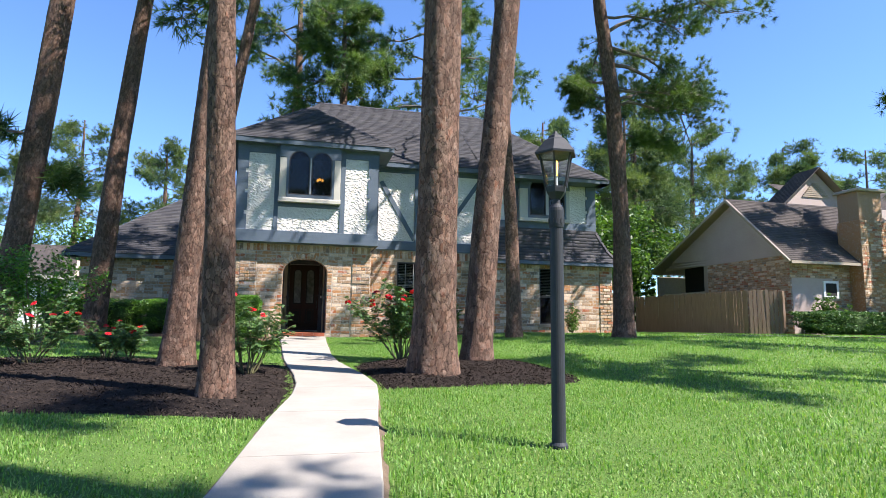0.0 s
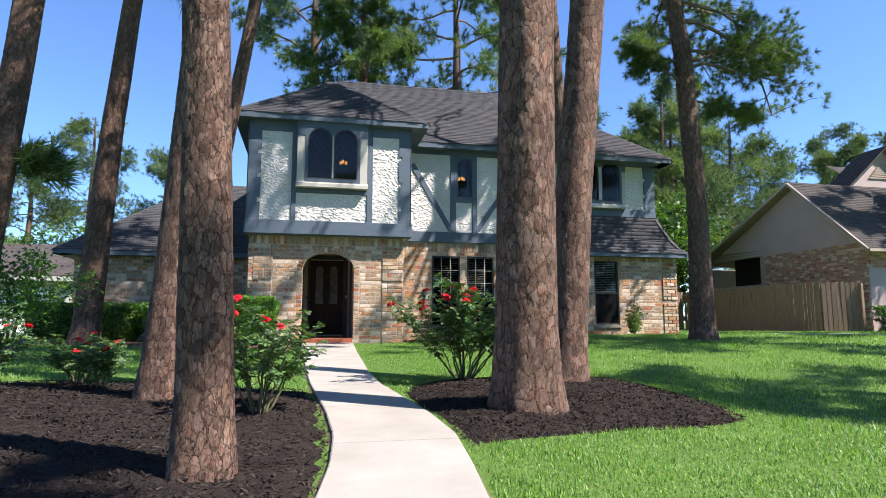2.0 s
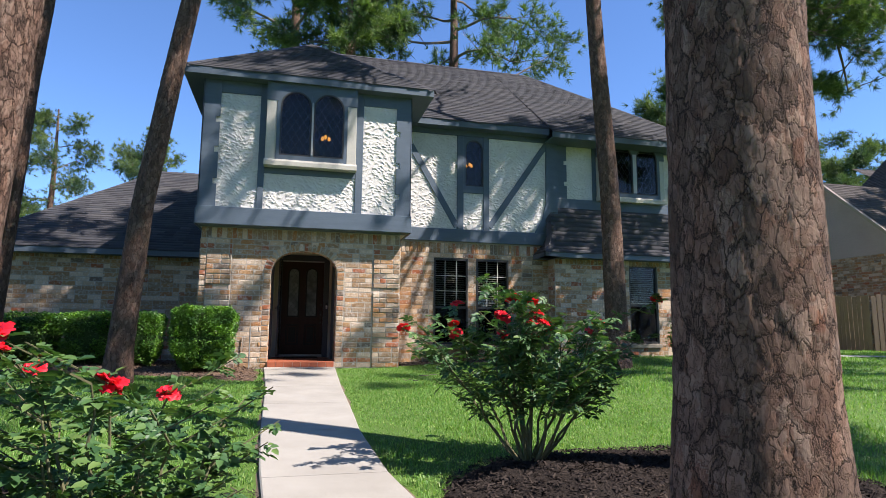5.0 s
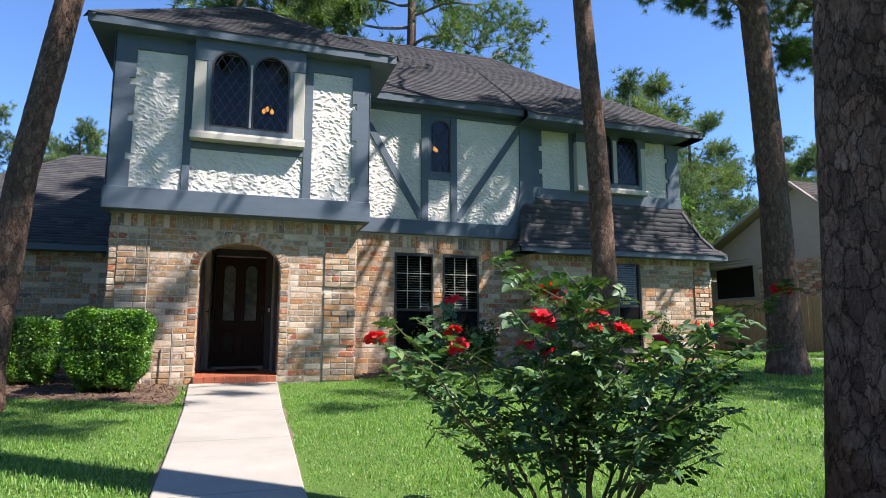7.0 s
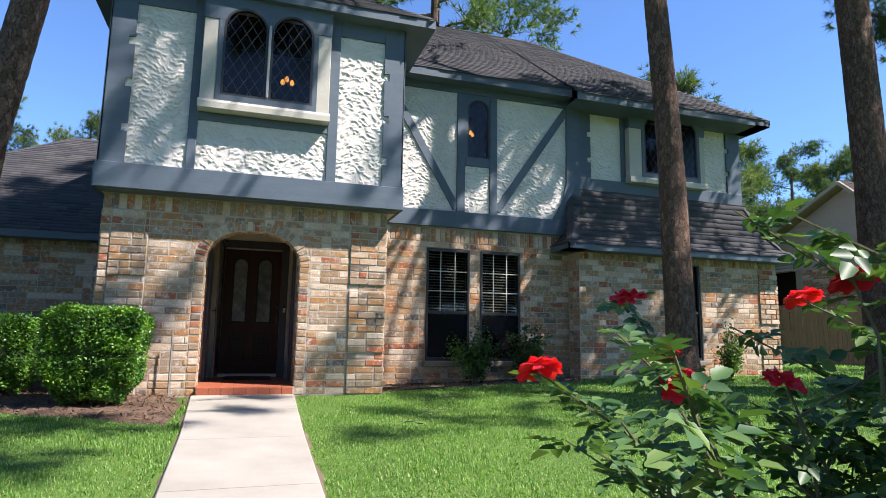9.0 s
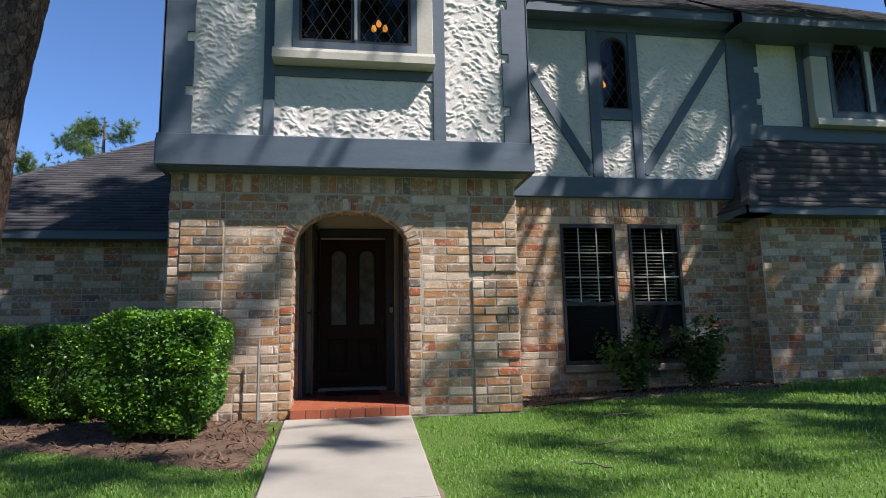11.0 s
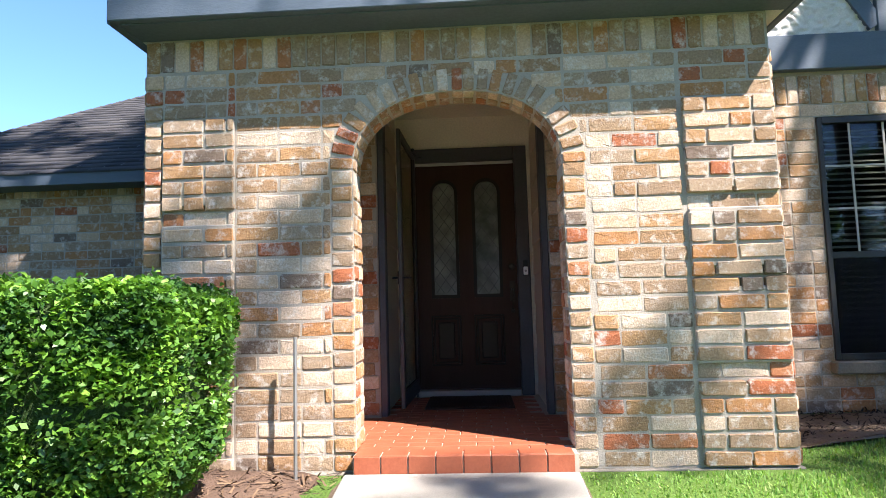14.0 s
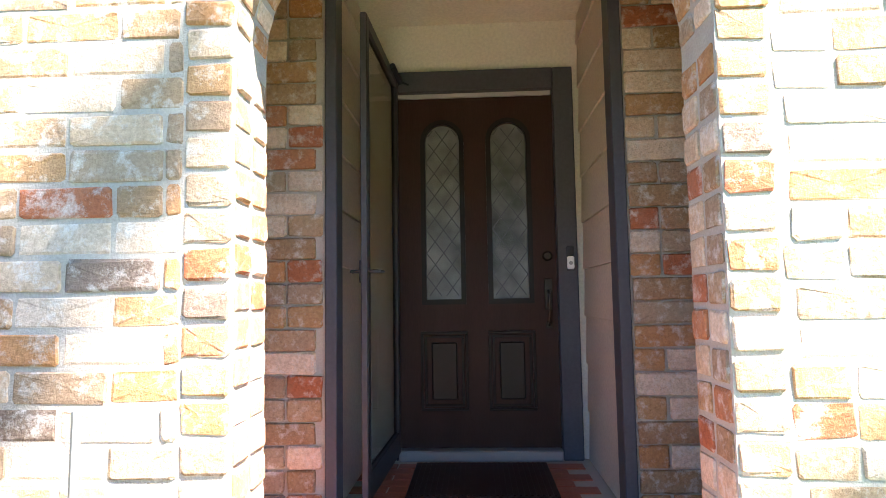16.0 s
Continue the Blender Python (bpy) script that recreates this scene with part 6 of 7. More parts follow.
def leaf_cloud(rng, n, shape, size):
    """Small folded leaves with random turns at the points shape(rng, n)."""
    c = shape(rng, n)
    n = len(c)
    d = rng.normal(0, 1, (n, 3))
    d[:, 2] *= 0.6
    d /= np.linalg.norm(d, axis=1)[:, None]
    s = np.cross(d, rng.normal(0, 1, (n, 3)) + [0, 0, 1.2])
    s /= np.linalg.norm(s, axis=1)[:, None]
    k = size * (0.6 + 0.8 * rng.random(n))[:, None]
    up = np.cross(s, d) * k * 0.16
    v = np.stack([c - d * k * 0.5, c + s * k * 0.3 + up, c + d * k * 0.5, c - s * k * 0.3 + up], 1).reshape(-1, 3)
    return v


def broadleaf(name, x, y, h, spread, seed, n, size, label, group="", lean=0.0):
    root = tagged(new(name), label, "tree", group)
    z0 = float(ground_z(x, y))
    root.location = (x, y, z0)
    rng = np.random.default_rng(seed)
    bm = bmesh.new()
    tube(bm, [(0, 0, -0.1), (0.1, 0, h * 0.3), (0.2 + lean, 0, h * 0.55)], [0.16, 0.12, 0.09], 8)
    part("trunk", bm, M_TWIG, root)
    blobs = []
    for i in range(16):
        bm = bmesh.new()
        p = limb_path((0.15 + lean, 0, h * rng.uniform(0.18, 0.55)), rng.uniform(0, math.tau), spread * rng.uniform(0.5, 1.05), rng.uniform(0.2, 1.1), rng, 5)
        tube(bm, p, [0.06, 0.05, 0.04, 0.03, 0.02, 0.012], 5)
        blobs += [p[j] for j in (2, 3, 4, 5)] + [p[5] + rng.normal(0, spread * 0.15, 3)]
        part("limb", bm, M_TWIG, root)
    blobs = np.array(blobs)
    blobs = blobs[blobs[:, 2] < h * 1.05]

    def shape(r, m):
        b = blobs[r.integers(0, len(blobs), m)]
        q = r.normal(0, 1, (m, 3))
        q /= np.linalg.norm(q, axis=1)[:, None]
        return b + q * (spread * 0.20 * r.random((m, 1)) ** 0.4) * [1, 1, 0.7]
    v = leaf_cloud(rng, n, shape, size)
    cr = child("crown", fast_mesh("crown", v, np.full(len(v) // 4, 4), np.arange(len(v)), M_LEAF), root)
    cr["kind"] = "stuff"


for k, (x, y, h, sp) in enumerate([(13.5, 27, 7.5, 3.0), (16.5, 29.5, 9.2, 3.4), (12.2, 31, 8.5, 3.2), (19.5, 33, 11, 4.2), (15, 34, 10.5, 3.8), (23.5, 38, 12, 4.6), (-9, 43, 6, 3.5), (-14, 46, 6.5, 4), (-19, 42, 7, 4)]):
    broadleaf("broadleaf_tree", x, y, h, sp, 200 + k, 7000, 0.24, "leafy green tree filling the gap behind the fence", "trees behind the fence")


# stands out of view, added only to put the neighbour's chimney in shade
broadleaf("broadleaf_tree", 26.8, 18.8, 7.0, 2.4, 230, 7000, 0.2, "unseen leafy tree added to shade the neighbouring chimney")


# belt of unseen trees behind the walker, added for the windows to reflect
for k in range(9):
    broadleaf("reflection_tree", -26 + 6.5 * k, -24 - 3 * (k % 2), 16 + (k * 7 % 4), 7.5, 260 + k, 4500, 0.75, "unseen broad tree added to darken window reflections", "street trees")


# ---------------------------------------------------------------- hedges and shrubs
def hedge(name, x0, x1, y0, y1, h, seed, n, label, size=0.032, group="", leaves=None):
    root = tagged(new(name), label, "hedge", group)
    cx, cy = (x0 + x1) / 2, (y0 + y1) / 2
    z0 = float(ground_z(cx, cy))
    root.location = (cx, cy, z0)
    a, b = (x1 - x0) / 2, (y1 - y0) / 2
    rng = np.random.default_rng(seed)

    def surf(u, e):
        """A rounded box with a clipped, slightly lumpy face."""
        p = np.sign(u) * np.abs(u) ** 0.55
        p = p / np.max(np.abs(p), axis=1)[:, None] * (np.sum(np.abs(p) ** 7, 1) ** (-1 / 7) * np.max(np.abs(p), 1))[:, None]
        lump = 1 + 0.05 * np.sin(u[:, 0] * 7 + seed) * np.sin(u[:, 1] * 6) + 0.04 * np.sin(u[:, 2] * 9 + u[:, 0] * 5)
        q = p * lump[:, None] * e
        t = (q[:, 2] + 1) / 2
        return np.column_stack([q[:, 0] * a * (0.74 + 0.26 * np.clip(t * 2.2, 0, 1)), q[:, 1] * b * (0.74 + 0.26 * np.clip(t * 2.2, 0, 1)), 0.10 + t * (h - 0.10)])

    def shape(r, m):
        u = r.normal(0, 1, (m, 3))
        u /= np.linalg.norm(u, axis=1)[:, None]
        e = 1 - 0.16 * r.random((m, 1)) ** 1.6 + 0.03 * r.normal(0, 1, (m, 1))
        return surf(u, e)
    v = leaf_cloud(rng, n, shape, size)
    lf = child("foliage", fast_mesh("foliage", v, np.full(len(v) // 4, 4), np.arange(len(v)), leaves or M_HEDGE), root)
    lf["kind"] = "stuff"
    # dense inside as a solid core, its deep shade put into dark green
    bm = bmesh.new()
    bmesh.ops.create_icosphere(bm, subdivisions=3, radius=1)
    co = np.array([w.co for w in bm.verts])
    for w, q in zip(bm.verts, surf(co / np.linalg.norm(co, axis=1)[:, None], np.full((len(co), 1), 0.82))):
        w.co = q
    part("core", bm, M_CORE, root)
    for i in range(9):
        x, y = rng.uniform(-a, a) * 0.5, rng.uniform(-b, b) * 0.5
        bm = bmesh.new()
        tube(bm, [(x * 0.6, y * 0.6, -0.05), (x, y, 0.15), (x * 1.2, y * 1.2, 0.4)], [0.014, 0.012, 0.009], 5)
        part("stem", bm, M_STEM, root)


hedge("boxwood_hedge", -1.80, -0.83, 15.62, 16.50, 1.09, 1, 62000, "clipped bright green boxwood beside the front door", 0.033, "foundation hedges")
hedge("boxwood_hedge", -2.92, -2.18, 16.75, 17.6, 1.0, 2, 20000, "clipped green boxwood in the foundation bed", 0.034, "foundation hedges")
hedge("boxwood_hedge", -3.95, -3.0, 17.3, 18.2, 1.0, 3, 16000, "clipped green boxwood in the foundation bed", 0.037, "foundation hedges")
hedge("boxwood_hedge", -5.3, -4.05, 17.6, 18.5, 0.98, 4, 8000, "clipped green boxwood in front of the wing", 0.05, "foundation hedges")
hedge("boxwood_hedge", -6.6, -5.5, 17.6, 18.5, 0.98, 5, 6000, "clipped green boxwood in front of the wing", 0.05, "foundation hedges")
hedge("boxwood_hedge", 19.6, 24.6, 18.9, 20.0, 0.95, 6, 12000, "long clipped dark hedge before the neighbouring house", 0.09, leaves=M_ROSELEAF)


def shrub(name, x, y, h, spread, seed, n, size, material, label, category="shrub"):
    root = tagged(new(name), label, category)
    root.location = (x, y, float(ground_z(x, y)))
    rng = np.random.default_rng(seed)
    tips = []
    for i in range(18):
        bm = bmesh.new()
        az = rng.uniform(0, math.tau)
        p = limb_path((0, 0, 0), az, h * rng.uniform(0.7, 1.15), rng.uniform(0.75, 1.45) if spread < h else rng.uniform(0.4, 1.2), rng, 6)
        p = [q * [spread / h * 1.1, spread / h * 1.1, 1] for q in p]
        tube(bm, p, [0.010, 0.009, 0.008, 0.006, 0.005, 0.004, 0.003], 5)
        tips += p[2:]
        part("stem", bm, M_STEM, root)
    tips = np.array(tips)
    v = leaf_cloud(rng, n, lambda r, m: tips[r.integers(0, len(tips), m)] + r.normal(0, 0.055, (m, 3)), size)
    lf = child("foliage", fast_mesh("foliage", v, np.full(len(v) // 4, 4), np.arange(len(v)), material), root)
    lf["kind"] = "stuff"


shrub("garden_shrub", 3.92, 17.75, 0.95, 0.5, 301, 1500, 0.065, M_LEAF, "young leafy green shrub under the front window")
shrub("garden_shrub", 4.85, 17.75, 0.90, 0.5, 302, 1500, 0.065, M_LEAF, "dark green shrub under the front window")
shrub("garden_shrub", 8.75, 17.35, 0.85, 0.42, 303, 1100, 0.06, M_LEAF, "small upright shrub against the brick bay")
shrub("garden_shrub", 21.8, 20.35, 1.6, 1.0, 304, 2500, 0.10, M_LEAF, "loose green bush by the neighbouring wall")


shrub("garden_shrub", 21.0, 32.0, 3.2, 2.6, 305, 5000, 0.17, M_LEAF, "tall leafy bushes filling the gap behind the fence")
shrub("garden_shrub", 18.6, 31.0, 2.8, 2.2, 306, 4000, 0.17, M_LEAF, "leafy bushes behind the board fence")


def crape(x, y):
    root = tagged(new("crape_myrtle"), "small multi-stemmed crape myrtle with leafy crown", "small tree")
    root.location = (x, y, float(ground_z(x, y)))
    rng = np.random.default_rng(310)
    tips = []
    for i in range(7):
        az = i * 0.9 + rng.uniform(-0.2, 0.2)
        bm = bmesh.new()
        p = limb_path((0.05 * math.cos(az), 0.05 * math.sin(az), 0), az, 1.75, 1.3, rng, 6)
        tube(bm, p, [0.028, 0.025, 0.022, 0.018, 0.014, 0.010, 0.006], 6)
        part("stem", bm, M_TWIG, root)
        tips += p[3:]
    tips = np.array(tips)
    v = leaf_cloud(rng, 4200, lambda r, m: tips[r.integers(0, len(tips), m)] + r.normal(0, 0.12, (m, 3)), 0.07)
    lf = child("foliage", fast_mesh("foliage", v, np.full(len(v) // 4, 4), np.arange(len(v)), M_HEDGE), root)
    lf["kind"] = "stuff"


crape(-4.95, 13.2)


def petal_mesh():
    """An open rose: rings of cupped petals round a tight centre."""
    vs, fs = [], []
    r = random.Random(9)
    for k, (n, rad, tilt, size) in enumerate([(3, 0.008, 1.25, 0.020), (5, 0.013, 0.85, 0.030), (6, 0.018, 0.45, 0.040), (6, 0.020, 0.1, 0.044)]):
        for i in range(n):
            a = math.tau * i / n + k * 0.5 + r.uniform(-0.2, 0.2)
            o = len(vs)
            ca, sa = math.cos(a), math.sin(a)
            tl = tilt + r.uniform(-0.15, 0.15)
            for s in (0.0, 0.45, 0.8, 1.0):
                for w in (-1, 0, 1):
                    wid = size * (0.35, 0.62, 0.62, 0.4)[(0.0, 0.45, 0.8, 1.0).index(s)] * w
                    d = rad + s * size * math.cos(tl)
                    z = s * size * math.sin(tl) - (0.010 * abs(w) if s > 0 else 0) - s * s * 0.012 * (k > 1) + r.uniform(-0.002, 0.002)
                    vs.append((ca * d - sa * wid, sa * d + ca * wid, z))
            for q in range(3):
                for w in range(2):
                    b = o + q * 3 + w
                    fs.append((b, b + 1, b + 4, b + 3))
    return mesh_of("rose", vs, fs, M_PETAL, True)


ROSE = petal_mesh()


def leaflet(c, d, up, size, out):
    """Five-leaflet rose leaf with its tip along d."""
    d = d / np.linalg.norm(d)
    s = np.cross(d, up)
    s /= np.linalg.norm(s) + 1e-9
    n = np.cross(s, d)
    for o, a, k in ((1.0, 0.0, 1.0), (0.62, 0.95, 0.85), (0.62, -0.95, 0.85), (0.25, 1.1, 0.65), (0.25, -1.1, 0.65)):
        p = c + d * size * o * 1.05
        e = d * math.cos(a) + s * math.sin(a)
        f = s * math.cos(a) - d * math.sin(a)
        L, W = size * 0.95 * k, size * 0.31 * k
        out.append([p, p + e * L * 0.3 + f * W + n * W * 0.35, p + e * L * 0.72 + f * W * 0.72 + n * W * 0.2, p + e * L - n * W * 0.25, p + e * L * 0.72 - f * W * 0.72 + n * W * 0.2, p + e * L * 0.3 - f * W + n * W * 0.35])


def rose_bush(x, y, h, spread, seed, canes, leaf, flowers, label, z=None, bare=0.28):
    root = tagged(new("rose_bush"), label, "rose bush", "red roses in the beds")
    root.location = (x, y, float(ground_z(x, y)) + 0.04 if z is None else z)
    rng = np.random.default_rng(seed)
    leaves, tips = [], []
    for i in range(canes):
        az = math.tau * i / canes + rng.normal(0, 0.3)
        out = rng.uniform(0.15, 1.0) * spread
        hh = h * rng.uniform(0.62, 1.0) * (1 - 0.22 * (out / spread) ** 2)
        bm = bmesh.new()
        pts = []
        for s in np.linspace(0, 1, 9):
            k = s ** 0.8
            pts.append(np.array([math.cos(az) * (0.04 + out * k) + rng.normal(0, 0.012), math.sin(az) * (0.04 + out * k) + rng.normal(0, 0.012), hh * s ** 0.9 - 0.03]))
        tube(bm, pts, list(np.linspace(0.011, 0.0035, 9)), 6)
        part("cane", bm, M_STEM, root)
        tips.append(pts[-1])
        twigs = [pts]
        for j in range(3, 9):
            if rng.random() < 0.75:
                a2 = az + rng.normal(0, 1.1)
                tw = [pts[j] + np.array([math.cos(a2), math.sin(a2), 0.55]) * (0.17 * s * h) for s in (0, 0.5, 1.0, 1.5)]
                twigs.append(tw)
                if rng.random() < 0.3:
                    tips.append(tw[-1])
        for tw in twigs[1:]:
            bm = bmesh.new()
            tube(bm, tw, [0.005, 0.004, 0.003, 0.0025], 4)
            part("twig", bm, M_STEM, root)
        for tw in twigs:
            for p, q in zip(tw, tw[1:]):
                if p[2] < h * bare:
                    continue
                for _ in range(3 if tw is pts else 4):
                    f = rng.random()
                    c = p + (q - p) * f
                    a = rng.uniform(0, math.tau)
                    d = np.array([math.cos(a), math.sin(a), rng.normal(-0.05, 0.35)])
                    leaflet(c, d, np.array([0, 0, 1.0]) + rng.normal(0, 0.35, 3), leaf * rng.uniform(0.7, 1.15), leaves)
    v = np.array(leaves).reshape(-1, 3)
    n = len(leaves)
    o = np.arange(n)[:, None] * 6
    loops = np.concatenate([o + [0, 1, 2, 3], o + [0, 3, 4, 5]], 1).ravel()
    lf = child("foliage", fast_mesh("foliage", v, np.full(2 * n, 4), loops, M_ROSELEAF), root)
    lf["kind"] = "stuff"
    tips = sorted(tips, key=lambda p: -p[2])
    top = tips[:max(flowers, len(tips) // 2)]
    rng.shuffle(top)
    for i in range(min(flowers, len(top))):
        p = top[i]
        ob = child("bloom", ROSE, root, "open red rose")
        k = rng.uniform(0.6, 1.05)
        ob.matrix_basis = Matrix.LocRotScale(Vector(p) + Vector((0, 0, 0.012)), Euler((rng.normal(0.25, 0.4), rng.normal(0, 0.4), rng.uniform(0, 6))), (k, k, k))
    return root


rose_bush(1.76, 9.22, 1.22, 0.72, 402, 20, 0.060, 20, "full rose bush with clusters of red blooms", bare=0.24)
rose_bush(-0.50, 7.4, 1.0, 0.36, 403, 13, 0.052, 8, "upright rose bush with red blooms beside the walk", bare=0.28)
rose_bush(-2.75, 9.9, 0.62, 0.5, 404, 10, 0.045, 5, "low rose bush with scattered red blooms", bare=0.2)
rose_bush(-3.35, 8.6, 0.95, 0.6, 405, 12, 0.048, 6, "spreading rose bush with red blooms in mulch", bare=0.2)
rose_bush(-4.4, 9.3, 0.95, 0.6, 406, 12, 0.05, 5, "spreading rose bush with red blooms in mulch", bare=0.2)
rose_bush(-2.3, 9.2, 0.55, 0.35, 407, 8, 0.042, 2, "small thin rose bush with few blooms", bare=0.2)


# ---------------------------------------------------------------- lamp post
def lamp_post(x, y):
    root = tagged(new("lamp_post"), "black metal lamp post with a lit glass lantern", "lamp post")
    z0 = float(ground_z(x, y))
    root.location = (x, y, z0)
    bm = bmesh.new()
    lathe(bm, [(0.062, -0.05), (0.062, 0.02), (0.048, 0.04), (0.046, 1.52)], 20)
    part("post", bm, M_BLACK, root, smooth=False)
    bm = bmesh.new()
    lathe(bm, [(0.05, 1.50), (0.054, 1.52), (0.054, 1.62), (0.05, 1.64), (0.03, 1.67), (0.028, 1.71)], 20)
    part("collar", bm, M_BLACK, root)
    bm = bmesh.new()
    for k in range(10):
        a = math.tau * k / 10
        bmesh.ops.create_cube(bm, size=1, matrix=Matrix.Translation((0.055 * math.cos(a), 0.055 * math.sin(a), 1.545)) @ Matrix.Rotation(a, 4, "Z") @ Matrix.Diagonal((0.006, 0.014, 0.035, 1)))
    part("collar_ornament", bm, M_BLACK, root)
    bm = bmesh.new()
    lathe(bm, [(0.03, 1.70), (0.055, 1.73), (0.072, 1.75), (0.078, 1.78), (0.078, 1.79)], 6)
    lant = part("lantern_base", bm, M_BLACK, root)
    zb, zt, rb, rt = 1.79, 2.03, 0.078, 0.125
    for k in range(6):
        a, b = math.tau * k / 6, math.tau * (k + 1) / 6
        p = [(rb * math.cos(a), rb * math.sin(a), zb), (rb * math.cos(b), rb * math.sin(b), zb), (rt * math.cos(b), rt * math.sin(b), zt), (rt * math.cos(a), rt * math.sin(a), zt)]
        bm = bmesh.new()
        tube(bm, [p[0], p[3]], [0.007, 0.007], 6)
        part("corner_bar", bm, M_BLACK, root)
        bm = bmesh.new()
        inn = [Vector(q) * 1 for q in p]
        lo = [bm.verts.new(q) for q in inn]
        hi = [bm.verts.new((q.x * 0.985, q.y * 0.985, q.z)) for q in inn]
        bm.faces.new(lo)
        bm.faces.new(hi[::-1])
        for i in range(4):
            bm.faces.new((lo[i], hi[i], hi[(i + 1) % 4], lo[(i + 1) % 4]))
        gl = part("glass_pane", bm, M_LANTERN, root, "clear bevelled lantern pane")
        gl.visible_shadow = False
    bm = bmesh.new()
    lathe(bm, [(0.128, 2.025), (0.155, 2.02), (0.158, 2.035), (0.13, 2.07), (0.085, 2.13), (0.06, 2.145), (0.05, 2.165), (0.025, 2.18), (0.012, 2.20)], 6)
    part("lantern_roof", bm, M_BLACK, root)
    bm = bmesh.new()
    lathe(bm, [(0.014, 1.79), (0.014, 1.86), (0.02, 1.87)], 10)
    part("lamp_holder", bm, M_SEAL, root)
    bm = bmesh.new()
    lathe(bm, [(0.013, 1.868), (0.022, 1.895), (0.029, 1.945), (0.027, 1.975), (0.014, 1.998), (0.003, 2.004)], 14)
    bulb = part("bulb", bm, M_LANTERN, root, "clear glass bulb with glowing filaments")
    for s in (-1, 1):
        bm = bmesh.new()
        tube(bm, [(s * 0.006, 0, 1.875), (s * 0.011, 0, 1.90), (s * 0.012, 0, 1.965), (s * 0.008, 0, 1.985)], [0.002, 0.0055, 0.0055, 0.002], 8)
        part("filament", bm, M_BULB, bulb, "glowing amber filament")


lamp_post(1.80, 3.27)


def small_things():
    root = tagged(new("metal_stake"), "thin metal stake leaning at the brick wall", "stake")
    bm = bmesh.new()
    tube(bm, [(0, 0, -0.1), (0.002, 0.0, 0.4), (0.0, 0.01, 0.80)], [0.011, 0.011, 0.011], 8)
    part("rod", bm, M_METAL, root)
    root.location = (-0.615, 16.72, -0.02)
    rng = random.Random(3)
    for x, y, a, ln in ((2.35, 15.0, 40, 0.55), (1.9, 14.3, 130, 0.3), (2.9, 16.1, 10, 0.35)):
        bm = bmesh.new()
        pts = [(-ln / 2 + ln * k / 5, rng.uniform(-0.015, 0.015), 0.03 + rng.uniform(0, 0.02)) for k in range(6)]
        tube(bm, pts, [0.006, 0.006, 0.005, 0.005, 0.004, 0.003], 5)
        ob = part("fallen_twig", bm, M_TWIG)
        tagged(ob, "thin brown fallen twig on the grass", "twig", "fallen twigs")
        ob.matrix_basis = pose(x, y, float(ground_z(x, y)) + 0.01, 0, 0, a)


small_things()


# ---------------------------------------------------------------- neighbours
def fence():
    root = tagged(new("board_fence"), "weathered tall wooden board fence", "fence")
    rng = random.Random(12)
    me = {}
    def run(p, q):
        p, q = Vector(p), Vector(q)
        n = int((q - p).length / 0.145)
        az = math.degrees(math.atan2(q.y - p.y, q.x - p.x))
        for i in range(n):
            c = p + (q - p) * ((i + 0.5) / n)
            h = round(1.80 + rng.uniform(-0.03, 0.03), 2)
            if h not in me:
                b = boxes((-0.068, 0.068, -0.009, 0.009, 0, h), bevel=0.003)
                me[h] = bpy.data.meshes.new("board")
                b.to_mesh(me[h])
                b.free()
                me[h].materials.append(M_WOOD)
            ob = child("board", me[h], root)
            ob.matrix_basis = pose(c.x, c.y, float(ground_z(c.x, c.y)) + 0.03, rng.uniform(-0.5, 0.5), rng.uniform(-0.7, 0.7), az + rng.uniform(-2, 2))
        for z in (0.35, 1.05, 1.6):
            b = bmesh.new()
            tube(b, [p + Vector((0, 0.05, z)), q + Vector((0, 0.05, z))], [0.035, 0.035], 4)
            part("rail", b, M_WOOD, root)
    run((11.2, 28.0, 0.15), (17.6, 28.2, 0.15))
    run((17.7, 28.2, 0.15), (18.5, 20.95, 0.15))
    run((18.5, 20.9, 0.15), (19.65, 20.35, 0.15))
    b = boxes((19.60, 19.72, 20.26, 20.38, 0.0, 1.95), bevel=0.006)
    part("post", b, M_WOOD, root)


fence()


